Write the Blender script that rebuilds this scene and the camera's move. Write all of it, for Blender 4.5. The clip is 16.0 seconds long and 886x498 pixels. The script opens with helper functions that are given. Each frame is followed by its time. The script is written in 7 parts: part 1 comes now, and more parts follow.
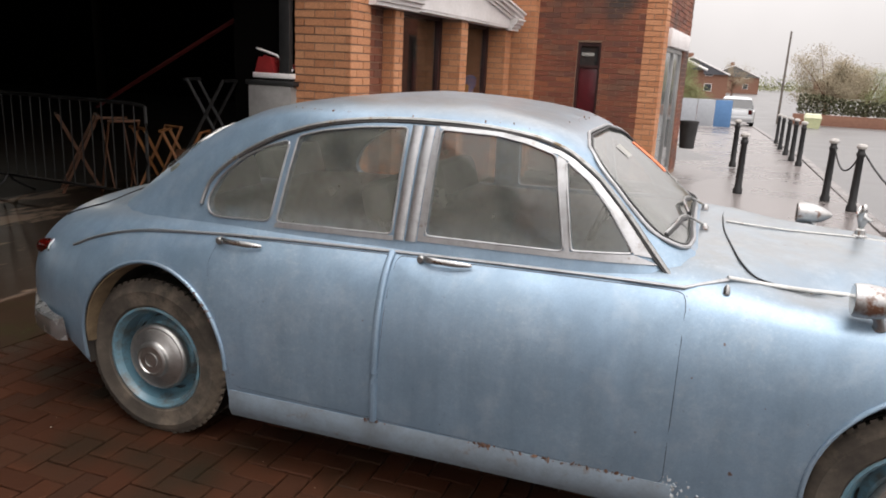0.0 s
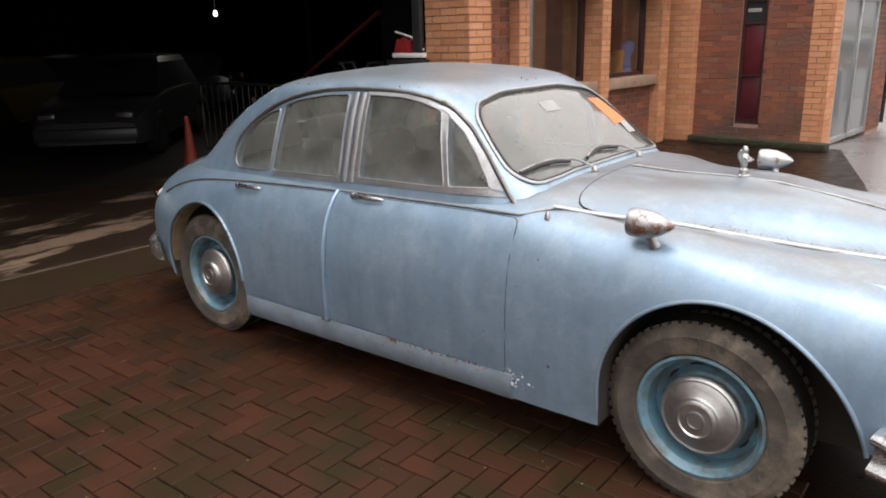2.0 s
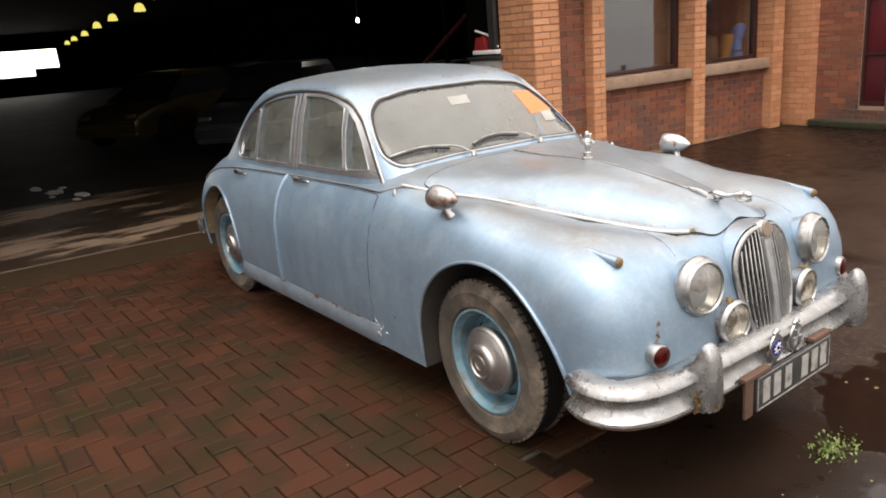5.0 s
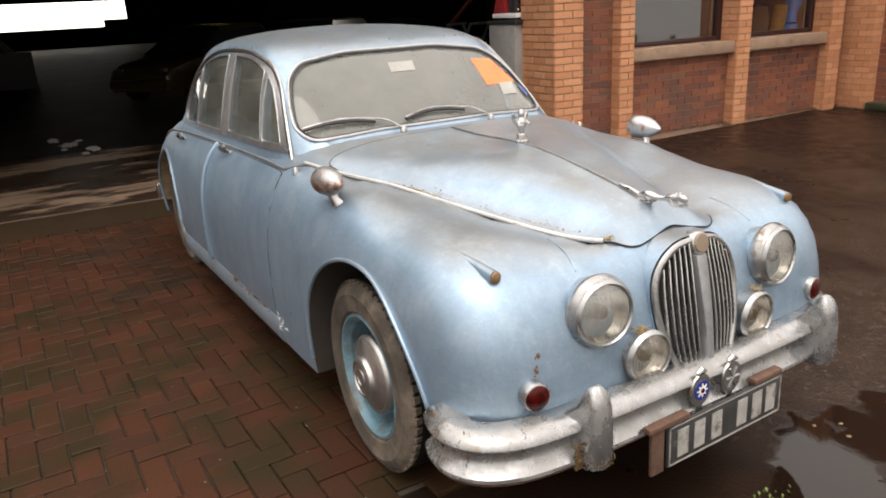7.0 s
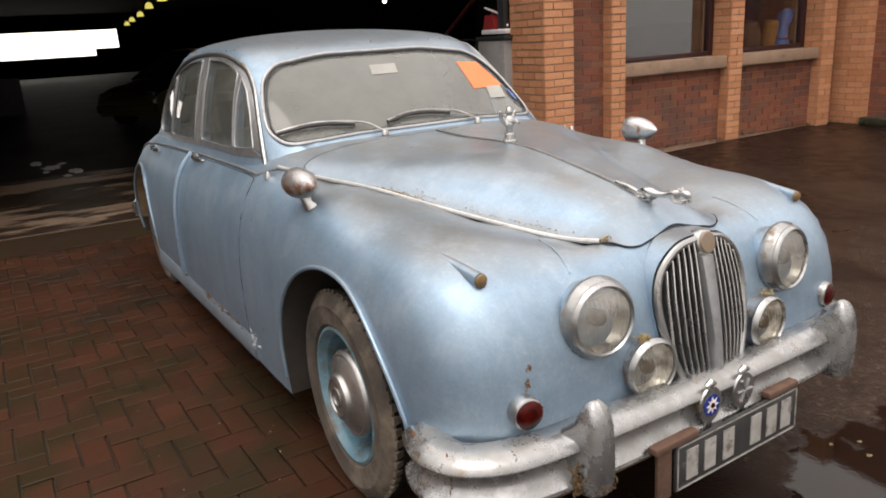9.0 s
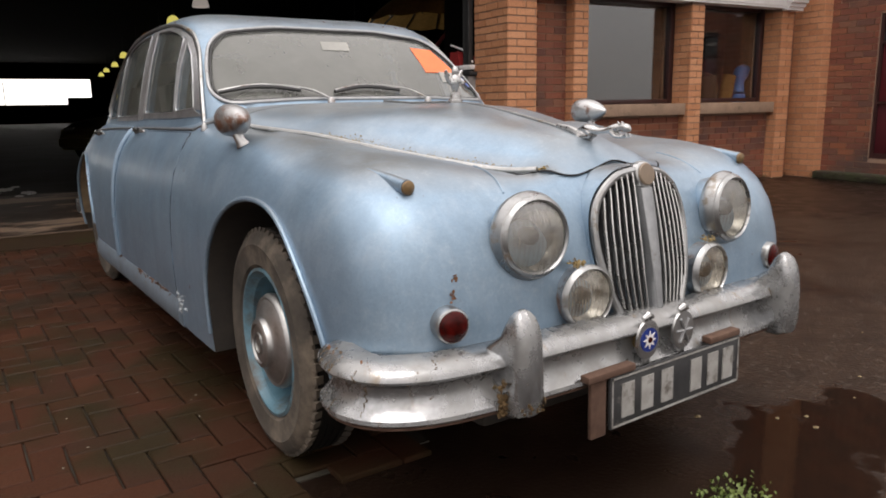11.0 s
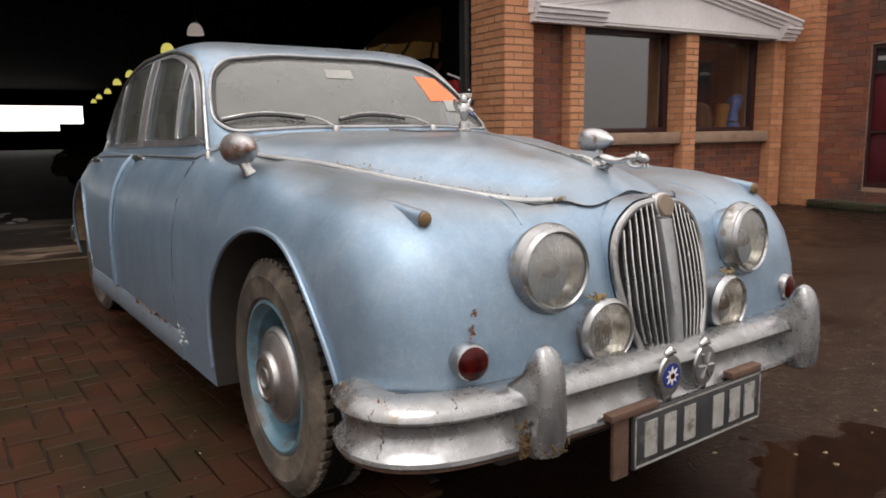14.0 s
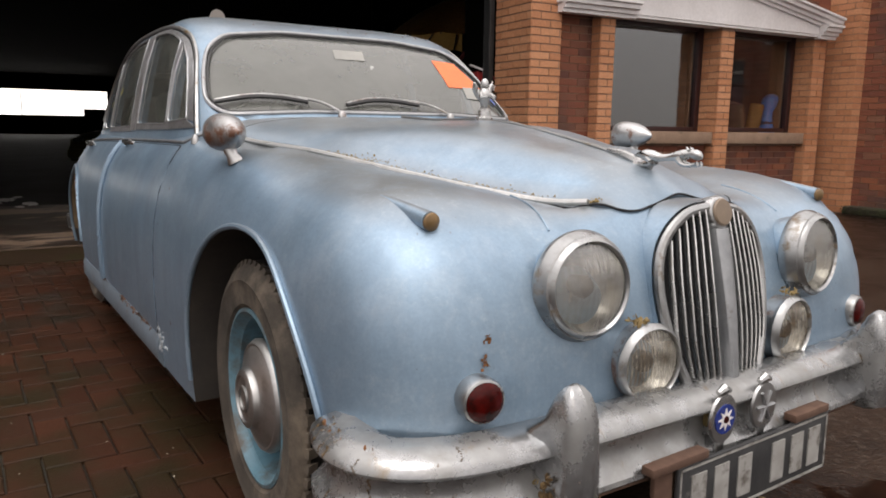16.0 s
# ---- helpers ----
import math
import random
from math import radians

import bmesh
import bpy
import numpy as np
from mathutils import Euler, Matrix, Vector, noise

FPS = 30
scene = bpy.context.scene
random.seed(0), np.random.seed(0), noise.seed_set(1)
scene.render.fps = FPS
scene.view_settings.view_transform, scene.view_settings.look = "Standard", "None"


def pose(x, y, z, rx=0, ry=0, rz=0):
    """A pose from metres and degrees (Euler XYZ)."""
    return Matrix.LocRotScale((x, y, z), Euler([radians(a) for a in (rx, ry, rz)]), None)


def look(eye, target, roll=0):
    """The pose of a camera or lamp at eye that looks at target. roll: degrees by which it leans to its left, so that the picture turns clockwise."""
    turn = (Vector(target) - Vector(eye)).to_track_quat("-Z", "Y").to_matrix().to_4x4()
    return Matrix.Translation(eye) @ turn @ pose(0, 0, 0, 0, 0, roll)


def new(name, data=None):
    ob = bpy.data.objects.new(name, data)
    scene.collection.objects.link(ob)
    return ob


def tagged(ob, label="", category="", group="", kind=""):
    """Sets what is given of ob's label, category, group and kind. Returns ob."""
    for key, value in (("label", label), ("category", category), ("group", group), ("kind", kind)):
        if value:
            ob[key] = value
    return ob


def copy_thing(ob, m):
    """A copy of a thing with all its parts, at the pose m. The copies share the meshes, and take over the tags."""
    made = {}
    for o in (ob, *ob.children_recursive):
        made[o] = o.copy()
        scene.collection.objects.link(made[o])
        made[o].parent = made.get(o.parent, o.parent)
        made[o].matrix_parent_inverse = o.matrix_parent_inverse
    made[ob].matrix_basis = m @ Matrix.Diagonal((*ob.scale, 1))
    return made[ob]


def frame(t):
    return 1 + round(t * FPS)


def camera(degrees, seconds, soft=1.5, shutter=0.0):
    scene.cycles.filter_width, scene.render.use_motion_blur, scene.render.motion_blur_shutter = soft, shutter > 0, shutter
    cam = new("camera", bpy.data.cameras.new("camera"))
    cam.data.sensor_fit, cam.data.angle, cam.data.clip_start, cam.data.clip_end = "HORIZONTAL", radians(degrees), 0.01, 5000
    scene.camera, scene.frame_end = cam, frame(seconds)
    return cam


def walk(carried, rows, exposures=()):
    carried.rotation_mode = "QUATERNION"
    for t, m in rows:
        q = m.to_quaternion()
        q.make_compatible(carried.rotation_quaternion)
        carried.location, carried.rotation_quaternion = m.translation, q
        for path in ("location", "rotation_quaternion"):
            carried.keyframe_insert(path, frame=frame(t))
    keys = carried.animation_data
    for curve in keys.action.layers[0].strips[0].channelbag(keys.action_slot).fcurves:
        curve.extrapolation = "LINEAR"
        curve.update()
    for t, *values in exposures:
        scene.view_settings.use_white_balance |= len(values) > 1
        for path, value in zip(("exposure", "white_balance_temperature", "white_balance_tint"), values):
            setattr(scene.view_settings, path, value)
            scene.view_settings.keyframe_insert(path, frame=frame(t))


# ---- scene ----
cam = camera(62.0, 16.0, 1.8)
PATH = [
    (0, (0.656, -3.049, 1.568), (0.028, -1.212, 1.086), 2.8),
    (0.5, (0.942, -3.135, 1.572), (0.107, -1.401, 1.027), 0.1),
    (1, (1.32, -3.088, 1.565), (0.257, -1.475, 1.047), 0.5),
    (1.5, (1.719, -3.053, 1.565), (0.56, -1.487, 1.11), -2.8),
    (2, (2.12, -3.043, 1.597), (0.926, -1.538, 1.041), -1.5),
    (2.5, (2.469, -2.902, 1.619), (1.196, -1.454, 1.088), -0.4),
    (3, (2.745, -2.834, 1.623), (1.403, -1.425, 1.162), -2.5),
    (3.2, (2.853, -2.819, 1.605), (1.498, -1.427, 1.131), -3.7),
    (5.3, (3.555, -2.342, 1.584), (1.985, -1.231, 1.036), -4.7),
    (5.5, (3.557, -2.251, 1.565), (2.012, -1.111, 1.006), -4.8),
    (6, (3.56, -2.043, 1.551), (2.037, -0.861, 1.018), -3.6),
    (6.5, (3.513, -1.86, 1.54), (1.952, -0.755, 0.954), -1.7),
    (7, (3.497, -1.697, 1.527), (1.864, -0.725, 0.903), -3.1),
    (7.5, (3.443, -1.647, 1.506), (1.836, -0.661, 0.837), -2.9),
    (8, (3.363, -1.625, 1.495), (1.767, -0.608, 0.848), -3.5),
    (8.2, (3.346, -1.617, 1.502), (1.744, -0.605, 0.863), -3.8),
    (10.3, (3.412, -1.511, 1.062), (1.73, -0.496, 0.683), -1.3),
    (10.5, (3.413, -1.503, 1.027), (1.735, -0.474, 0.671), -1.6),
    (11, (3.41, -1.511, 1.016), (1.786, -0.409, 0.629), -0.9),
    (11.5, (3.401, -1.549, 1.017), (1.867, -0.339, 0.59), 0.1),
    (12, (3.39, -1.615, 1.018), (1.826, -0.429, 0.632), 0.8),
    (12.5, (3.408, -1.632, 1.028), (1.821, -0.475, 0.653), -0.1),
    (13, (3.419, -1.618, 1.032), (1.84, -0.442, 0.684), 0.1),
    (13.5, (3.387, -1.573, 1.027), (1.781, -0.432, 0.682), -0.6),
    (14, (3.33, -1.529, 1.021), (1.71, -0.399, 0.705), -0.7),
    (14.5, (3.322, -1.524, 1.025), (1.692, -0.406, 0.721), -0.1),
    (15, (3.135, -1.382, 0.995), (1.504, -0.271, 0.673), 0.7),
    (15.5, (3.068, -1.333, 0.991), (1.43, -0.233, 0.66), 0.8),
    (16, (3.095, -1.345, 1.0), (1.449, -0.258, 0.671), 0.8),
]
EXPOSURES = [(0, 0.9, 6450, 11), (1, 0.88, 6380, 11), (2, 0.99, 6400, 11), (3, 1.08, 6520, 11), (5.5, 1.17, 6800, 11), (6.3, 1.12, 6850, 11), (7, 1.03, 6850, 11), (8, 0.95, 6850, 11), (10.5, 0.58, 6560, 12), (14.5, 0.52, 6560, 12), (15, 0.46, 6560, 12), (15.5, 0.53, 6560, 12), (16, 0.55, 6560, 12)]
walk(cam, [(t, look(eye, target, roll)) for t, eye, target, roll in PATH], EXPOSURES)

# ==== world ====
world = bpy.data.worlds.new("overcast_sky")
scene.world = world
world.use_nodes = True
wn, wl = world.node_tree.nodes, world.node_tree.links
wn.clear()
sky = wn.new("ShaderNodeTexSky")
sky.sky_type, sky.sun_disc = "NISHITA", False
sky.sun_elevation, sky.sun_rotation = radians(42), radians(110)
sky.air_density, sky.dust_density, sky.ozone_density = 1.0, 4.0, 1.0
coord = wn.new("ShaderNodeTexCoord")
cloud = wn.new("ShaderNodeTexNoise")
cloud.inputs["Scale"].default_value, cloud.inputs["Detail"].default_value = 1.6, 5.0
cramp = wn.new("ShaderNodeValToRGB")
cramp.color_ramp.elements[0].position, cramp.color_ramp.elements[0].color = 0.3, (8.25, 7.85, 7.65, 1)
cramp.color_ramp.elements[1].position, cramp.color_ramp.elements[1].color = 0.7, (11.85, 11.25, 10.95, 1)
wmix = wn.new("ShaderNodeMix")
wmix.data_type = "RGBA"
wmix.inputs[0].default_value = 0.93
wback, wout = wn.new("ShaderNodeBackground"), wn.new("ShaderNodeOutputWorld")
wback.inputs["Strength"].default_value = 0.085
wl.new(coord.outputs["Generated"], cloud.inputs["Vector"])
wl.new(cloud.outputs["Fac"], cramp.inputs["Fac"])
wl.new(sky.outputs["Color"], wmix.inputs[6])
wl.new(cramp.outputs["Color"], wmix.inputs[7])
wsep, wmap = wn.new("ShaderNodeSeparateXYZ"), wn.new("ShaderNodeMapRange")
wmap.inputs["To Min"].default_value, wmap.inputs["To Max"].default_value = 0.47, 1.98
wgrad = wn.new("ShaderNodeMix")
wgrad.data_type, wgrad.blend_type = "RGBA", "MULTIPLY"
wgrad.inputs[0].default_value = 1.0
wl.new(coord.outputs["Generated"], wsep.inputs[0])
wl.new(wsep.outputs["Z"], wmap.inputs["Value"])
wl.new(wmix.outputs[2], wgrad.inputs[6])
wl.new(wmap.outputs[0], wgrad.inputs[7])
wl.new(wgrad.outputs[2], wback.inputs["Color"])
wl.new(wback.outputs[0], wout.inputs["Surface"])

sun_data = bpy.data.lights.new("sun", "SUN")
sun_data.energy, sun_data.angle, sun_data.color = 0.9, radians(40), (1.0, 0.97, 0.93)
sun = new("sun", sun_data)
sun.matrix_world = look((2, -2.5, 10), (0, 0, 0))

# ==== materials ====


def nodes_of(name):
    m = bpy.data.materials.new(name)
    m.use_nodes = True
    t = m.node_tree
    return m, t.nodes, t.links, t.nodes["Principled BSDF"]


def noise_node(n, l, scale, detail=4.0, rough=0.6, vec=None, stretch=None, obj=True):
    c = n.new("ShaderNodeTexCoord")
    v = c.outputs["Object" if obj else "Generated"]
    if stretch:
        mp = n.new("ShaderNodeMapping")
        mp.inputs["Scale"].default_value = stretch
        l.new(v, mp.inputs["Vector"])
        v = mp.outputs["Vector"]
    x = n.new("ShaderNodeTexNoise")
    x.inputs["Scale"].default_value, x.inputs["Detail"].default_value, x.inputs["Roughness"].default_value = scale, detail, rough
    l.new(v, x.inputs["Vector"])
    return x.outputs["Fac"]


def ramp(n, l, fac, a, b, ca=(0, 0, 0, 1), cb=(1, 1, 1, 1)):
    r = n.new("ShaderNodeValToRGB")
    r.color_ramp.elements[0].position, r.color_ramp.elements[0].color = a, ca
    r.color_ramp.elements[1].position, r.color_ramp.elements[1].color = b, cb
    l.new(fac, r.inputs["Fac"])
    return r.outputs["Color"]


def mix(n, l, fac, a, b, kind="MIX"):
    m = n.new("ShaderNodeMix")
    m.data_type, m.blend_type = "RGBA", kind
    for i, v in ((0, fac), (6, a), (7, b)):
        if isinstance(v, (int, float)):
            m.inputs[i].default_value = v
        elif isinstance(v, tuple):
            m.inputs[i].default_value = v if len(v) == 4 else (*v, 1)
        else:
            l.new(v, m.inputs[i])
    return m.outputs[2]


def bump(n, l, bsdf, fac, strength=0.3, dist=0.01):
    b = n.new("ShaderNodeBump")
    b.inputs["Strength"].default_value, b.inputs["Distance"].default_value = strength, dist
    l.new(fac, b.inputs["Height"])
    l.new(b.outputs["Normal"], bsdf.inputs["Normal"])


def surface(name, col, col2, rough=0.6, rough2=None, metal=0.0, scale=8.0, fine=60.0, bumps=0.2, dist=0.004, coat=0.0, dirt=None, dirt_scale=3.0, dirt_at=(0.5, 0.7), stretch=None, spec=None, dirt_stretch=None):
    """A painted or natural surface: two colours mixed by coarse noise, fine grain, patches of dirt and relief."""
    m, n, l, p = nodes_of(name)
    big = noise_node(n, l, scale, 5, 0.6, stretch=stretch)
    small = noise_node(n, l, fine, 3, 0.7, stretch=stretch)
    c = mix(n, l, ramp(n, l, big, 0.3, 0.7), col, col2)
    c = mix(n, l, 0.25, c, ramp(n, l, small, 0.2, 0.8, (0.55, 0.55, 0.55, 1), (1.3, 1.3, 1.3, 1)), "MULTIPLY")
    if dirt:
        d = ramp(n, l, noise_node(n, l, dirt_scale, 6, 0.7, stretch=dirt_stretch), *dirt_at)
        c = mix(n, l, d, c, dirt)
    l.new(c, p.inputs["Base Color"])
    r = n.new("ShaderNodeMapRange")
    r.inputs["To Min"].default_value, r.inputs["To Max"].default_value = rough, rough if rough2 is None else rough2
    l.new(big, r.inputs["Value"])
    l.new(r.outputs[0], p.inputs["Roughness"])
    p.inputs["Metallic"].default_value = metal
    p.inputs["Coat Weight"].default_value = coat
    p.inputs["Coat Roughness"].default_value = 0.25
    if spec is not None:
        p.inputs["Specular IOR Level"].default_value = spec
    if bumps:
        bump(n, l, p, small, bumps, dist)
    return m


def pieces(name, cols, rough=0.85, fine=70.0, bumps=0.35, island=False, stain=(0.05, 0.04, 0.035), stain_at=(0.55, 0.8), stain_scale=1.2, rough2=None, spec=0.5):
    """Bricks or stones, each in a tone of its own."""
    m, n, l, p = nodes_of(name)
    if island:
        rnd = n.new("ShaderNodeNewGeometry").outputs["Random Per Island"]
    else:
        rnd = n.new("ShaderNodeObjectInfo").outputs["Random"]
    r = n.new("ShaderNodeValToRGB")
    while len(r.color_ramp.elements) < len(cols):
        r.color_ramp.elements.new(0.5)
    for i, c in enumerate(cols):
        r.color_ramp.elements[i].position, r.color_ramp.elements[i].color = i / (len(cols) - 1), (*c, 1)
    l.new(rnd, r.inputs["Fac"])
    c = r.outputs["Color"]
    g = n.new("ShaderNodeNewGeometry")
    sm = n.new("ShaderNodeTexNoise")
    sm.inputs["Scale"].default_value, sm.inputs["Detail"].default_value = fine, 4
    l.new(g.outputs["Position"], sm.inputs["Vector"])
    bg = n.new("ShaderNodeTexNoise")
    bg.inputs["Scale"].default_value, bg.inputs["Detail"].default_value = stain_scale, 6
    l.new(g.outputs["Position"], bg.inputs["Vector"])
    c = mix(n, l, 0.5, c, ramp(n, l, sm.outputs["Fac"], 0.25, 0.75, (0.5, 0.5, 0.5, 1), (1.35, 1.35, 1.35, 1)), "MULTIPLY")
    c = mix(n, l, ramp(n, l, bg.outputs["Fac"], *stain_at), c, stain)
    l.new(c, p.inputs["Base Color"])
    if rough2 is None:
        p.inputs["Roughness"].default_value = rough
    else:
        l.new(ramp(n, l, bg.outputs["Fac"], 0.4, 0.62, (rough,) * 3 + (1,), (rough2,) * 3 + (1,)), p.inputs["Roughness"])
    p.inputs["Specular IOR Level"].default_value = spec
    bump(n, l, p, sm.outputs["Fac"], bumps, 0.004)
    return m


def plain(name, col, rough=0.5, metal=0.0, emit=0.0):
    m, n, l, p = nodes_of(name)
    p.inputs["Base Color"].default_value = (*col, 1)
    p.inputs["Roughness"].default_value, p.inputs["Metallic"].default_value = rough, metal
    if emit:
        p.inputs["Emission Color"].default_value, p.inputs["Emission Strength"].default_value = (*col, 1), emit
    return m


def glass(name, tint=(1, 1, 1), dust=0.0, dust_col=(0.3, 0.3, 0.27), rough=0.02, scale=3.0, sharp=0.25, f0=0.04, spread=(0.2, 0.12)):
    """A clear pane with a film of dust: transparent, glossy and dusty parts."""
    m, n, l, p = nodes_of(name)
    out = n["Material Output"]
    tr, gl, df = n.new("ShaderNodeBsdfTransparent"), n.new("ShaderNodeBsdfGlossy"), n.new("ShaderNodeBsdfDiffuse")
    tr.inputs["Color"].default_value, df.inputs["Color"].default_value = (*tint, 1), (*dust_col, 1)
    gl.inputs["Roughness"].default_value = rough
    lw = n.new("ShaderNodeLayerWeight")
    lw.inputs["Blend"].default_value = 0.5
    pw, fr = n.new("ShaderNodeMath"), n.new("ShaderNodeMath")
    pw.operation, fr.operation = "POWER", "MULTIPLY_ADD"
    pw.inputs[1].default_value = 4.0
    fr.inputs[1].default_value, fr.inputs[2].default_value = 1 - f0, f0
    l.new(lw.outputs["Facing"], pw.inputs[0])
    l.new(pw.outputs[0], fr.inputs[0])
    a, b = n.new("ShaderNodeMixShader"), n.new("ShaderNodeMixShader")
    l.new(ramp(n, l, noise_node(n, l, scale, 5, 0.65), 0.5 - sharp, 0.5 + sharp, (max(0, dust - spread[0]),) * 3 + (1,), (min(1, dust + spread[1] if dust else 0),) * 3 + (1,)), a.inputs[0])
    l.new(tr.outputs[0], a.inputs[1])
    l.new(df.outputs[0], a.inputs[2])
    l.new(fr.outputs[0], b.inputs[0])
    l.new(a.outputs[0], b.inputs[1])
    l.new(gl.outputs[0], b.inputs[2])
    l.new(b.outputs[0], out.inputs["Surface"])
    return m


def ribbed_glass(name, period, dust, ripple, col, stain_col, stain_at=(0.45, 0.7)):
    """Lamp glass with vertical flutes, whose shading is put into the dust in places."""
    m, n, l, p = nodes_of(name)
    out = n["Material Output"]
    tr, gl, df = n.new("ShaderNodeBsdfTransparent"), n.new("ShaderNodeBsdfGlossy"), n.new("ShaderNodeBsdfDiffuse")
    gl.inputs["Roughness"].default_value = 0.05
    tr.inputs["Color"].default_value = (0.86, 0.84, 0.79, 1)
    wave = n.new("ShaderNodeTexWave")
    wave.wave_type, wave.bands_direction = "BANDS", "Y"
    wave.inputs["Scale"].default_value, wave.inputs["Distortion"].default_value = 0.314 / period, 0.4
    l.new(n.new("ShaderNodeTexCoord").outputs["Object"], wave.inputs["Vector"])
    where = ramp(n, l, noise_node(n, l, 13.0, 3, 0.5), 0.36, 0.6, (ripple * 0.6,) * 3 + (1,), (1, 1, 1, 1))
    flute = mix(n, l, where, (0.5, 0.5, 0.5), wave.outputs["Color"])
    l.new(mix(n, l, ramp(n, l, noise_node(n, l, 19.0, 4, 0.6), *stain_at), col, stain_col), df.inputs["Color"])
    film = ramp(n, l, noise_node(n, l, 17.0, 5, 0.65), 0.3, 0.7, (dust[0],) * 3 + (1,), (dust[1],) * 3 + (1,))
    film = mix(n, l, ripple, film, mix(n, l, 1.0, film, ramp(n, l, flute, 0.1, 0.9, (0.3, 0.3, 0.3, 1), (1.7, 1.7, 1.7, 1)), "MULTIPLY"))
    a, b = n.new("ShaderNodeMixShader"), n.new("ShaderNodeMixShader")
    l.new(film, a.inputs[0])
    l.new(tr.outputs[0], a.inputs[1])
    l.new(df.outputs[0], a.inputs[2])
    b.inputs[0].default_value = 0.13
    l.new(a.outputs[0], b.inputs[1])
    l.new(gl.outputs[0], b.inputs[2])
    l.new(b.outputs[0], out.inputs["Surface"])
    bm = n.new("ShaderNodeBump")
    bm.inputs["Strength"].default_value, bm.inputs["Distance"].default_value = 0.6 * ripple, 0.003
    l.new(flute, bm.inputs["Height"])
    l.new(bm.outputs["Normal"], gl.inputs["Normal"])
    return m


def car_paint():
    """Faded metallic blue with grime on upward faces, dull patches and specks of rust."""
    m, n, l, p = nodes_of("faded_blue_paint")
    big = noise_node(n, l, 2.2, 6, 0.65)
    mid = noise_node(n, l, 9.0, 6, 0.7)
    tiny = noise_node(n, l, 160.0, 2, 0.5)
    c = mix(n, l, ramp(n, l, big, 0.3, 0.7), (0.184, 0.268, 0.362), (0.241, 0.334, 0.43))
    blotch = noise_node(n, l, 5.0, 8, 0.75)
    c = mix(n, l, 1.0, c, ramp(n, l, blotch, 0.34, 0.66, (0.93, 0.93, 0.92, 1), (1.09, 1.09, 1.09, 1)), "MULTIPLY")
    c = mix(n, l, 0.2, c, ramp(n, l, tiny, 0.2, 0.8, (0.75, 0.75, 0.75, 1), (1.25, 1.25, 1.25, 1)), "MULTIPLY")
    # runs of dirty water down the sides, and fine specks
    run = noise_node(n, l, 1.0, 5, 0.6, stretch=(16.0, 16.0, 1.4))
    c = mix(n, l, 1.0, c, ramp(n, l, run, 0.3, 0.7, (0.9, 0.9, 0.89, 1), (1.05, 1.05, 1.05, 1)), "MULTIPLY")
    speck = noise_node(n, l, 75.0, 2, 0.5)
    c = mix(n, l, ramp(n, l, speck, 0.74, 0.79, (0, 0, 0, 1), (0.4, 0.4, 0.4, 1)), c, (0.09, 0.085, 0.075))
    # settled grime: lies on faces that look up
    g = n.new("ShaderNodeNewGeometry")
    sep = n.new("ShaderNodeSeparateXYZ")
    l.new(g.outputs["Normal"], sep.inputs[0])
    up = ramp(n, l, sep.outputs["Z"], 0.78, 0.98)
    gr = ramp(n, l, blotch, 0.22, 0.6, (0.25, 0.25, 0.25, 1), (1, 1, 1, 1))
    gm = mix(n, l, 1.0, up, gr, "MULTIPLY")
    c = mix(n, l, mix(n, l, 1.0, gm, (0.88, 0.88, 0.88, 1), "MULTIPLY"), c, (0.195, 0.196, 0.187))
    # pale oxidised streaks
    c = mix(n, l, ramp(n, l, mid, 0.5, 0.74, (0, 0, 0, 1), (0.3, 0.3, 0.3, 1)), c, (0.4, 0.46, 0.52))
    # fine pale crazing, also painted for the white sparkle of wet droplets
    craze_sparkle = noise_node(n, l, 58.0, 6, 0.8)
    c = mix(n, l, mix(n, l, 1.0, ramp(n, l, craze_sparkle, 0.52, 0.7, (0, 0, 0, 1), (0.3, 0.3, 0.3, 1)), ramp(n, l, big, 0.4, 0.62), "MULTIPLY"), c, (0.46, 0.52, 0.57))
    c = mix(n, l, ramp(n, l, craze_sparkle, 0.3, 0.42, (0.3, 0.3, 0.3, 1), (0, 0, 0, 1)), c, (0.13, 0.17, 0.22))
    # rust specks
    rs = noise_node(n, l, 28.0, 3, 0.5)
    c = mix(n, l, ramp(n, l, rs, 0.74, 0.79), c, (0.12, 0.055, 0.02))
    l.new(c, p.inputs["Base Color"])
    p.inputs["Metallic"].default_value = 0.5
    l.new(ramp(n, l, mid, 0.3, 0.75, (0.33, 0.33, 0.33, 1), (0.5, 0.5, 0.5, 1)), p.inputs["Roughness"])
    p.inputs["Coat Weight"].default_value, p.inputs["Coat Roughness"].default_value = 0.45, 0.26
    bump(n, l, p, mix(n, l, 0.35, mid, noise_node(n, l, 42.0, 4, 0.65)), 0.09, 0.004)
    return m


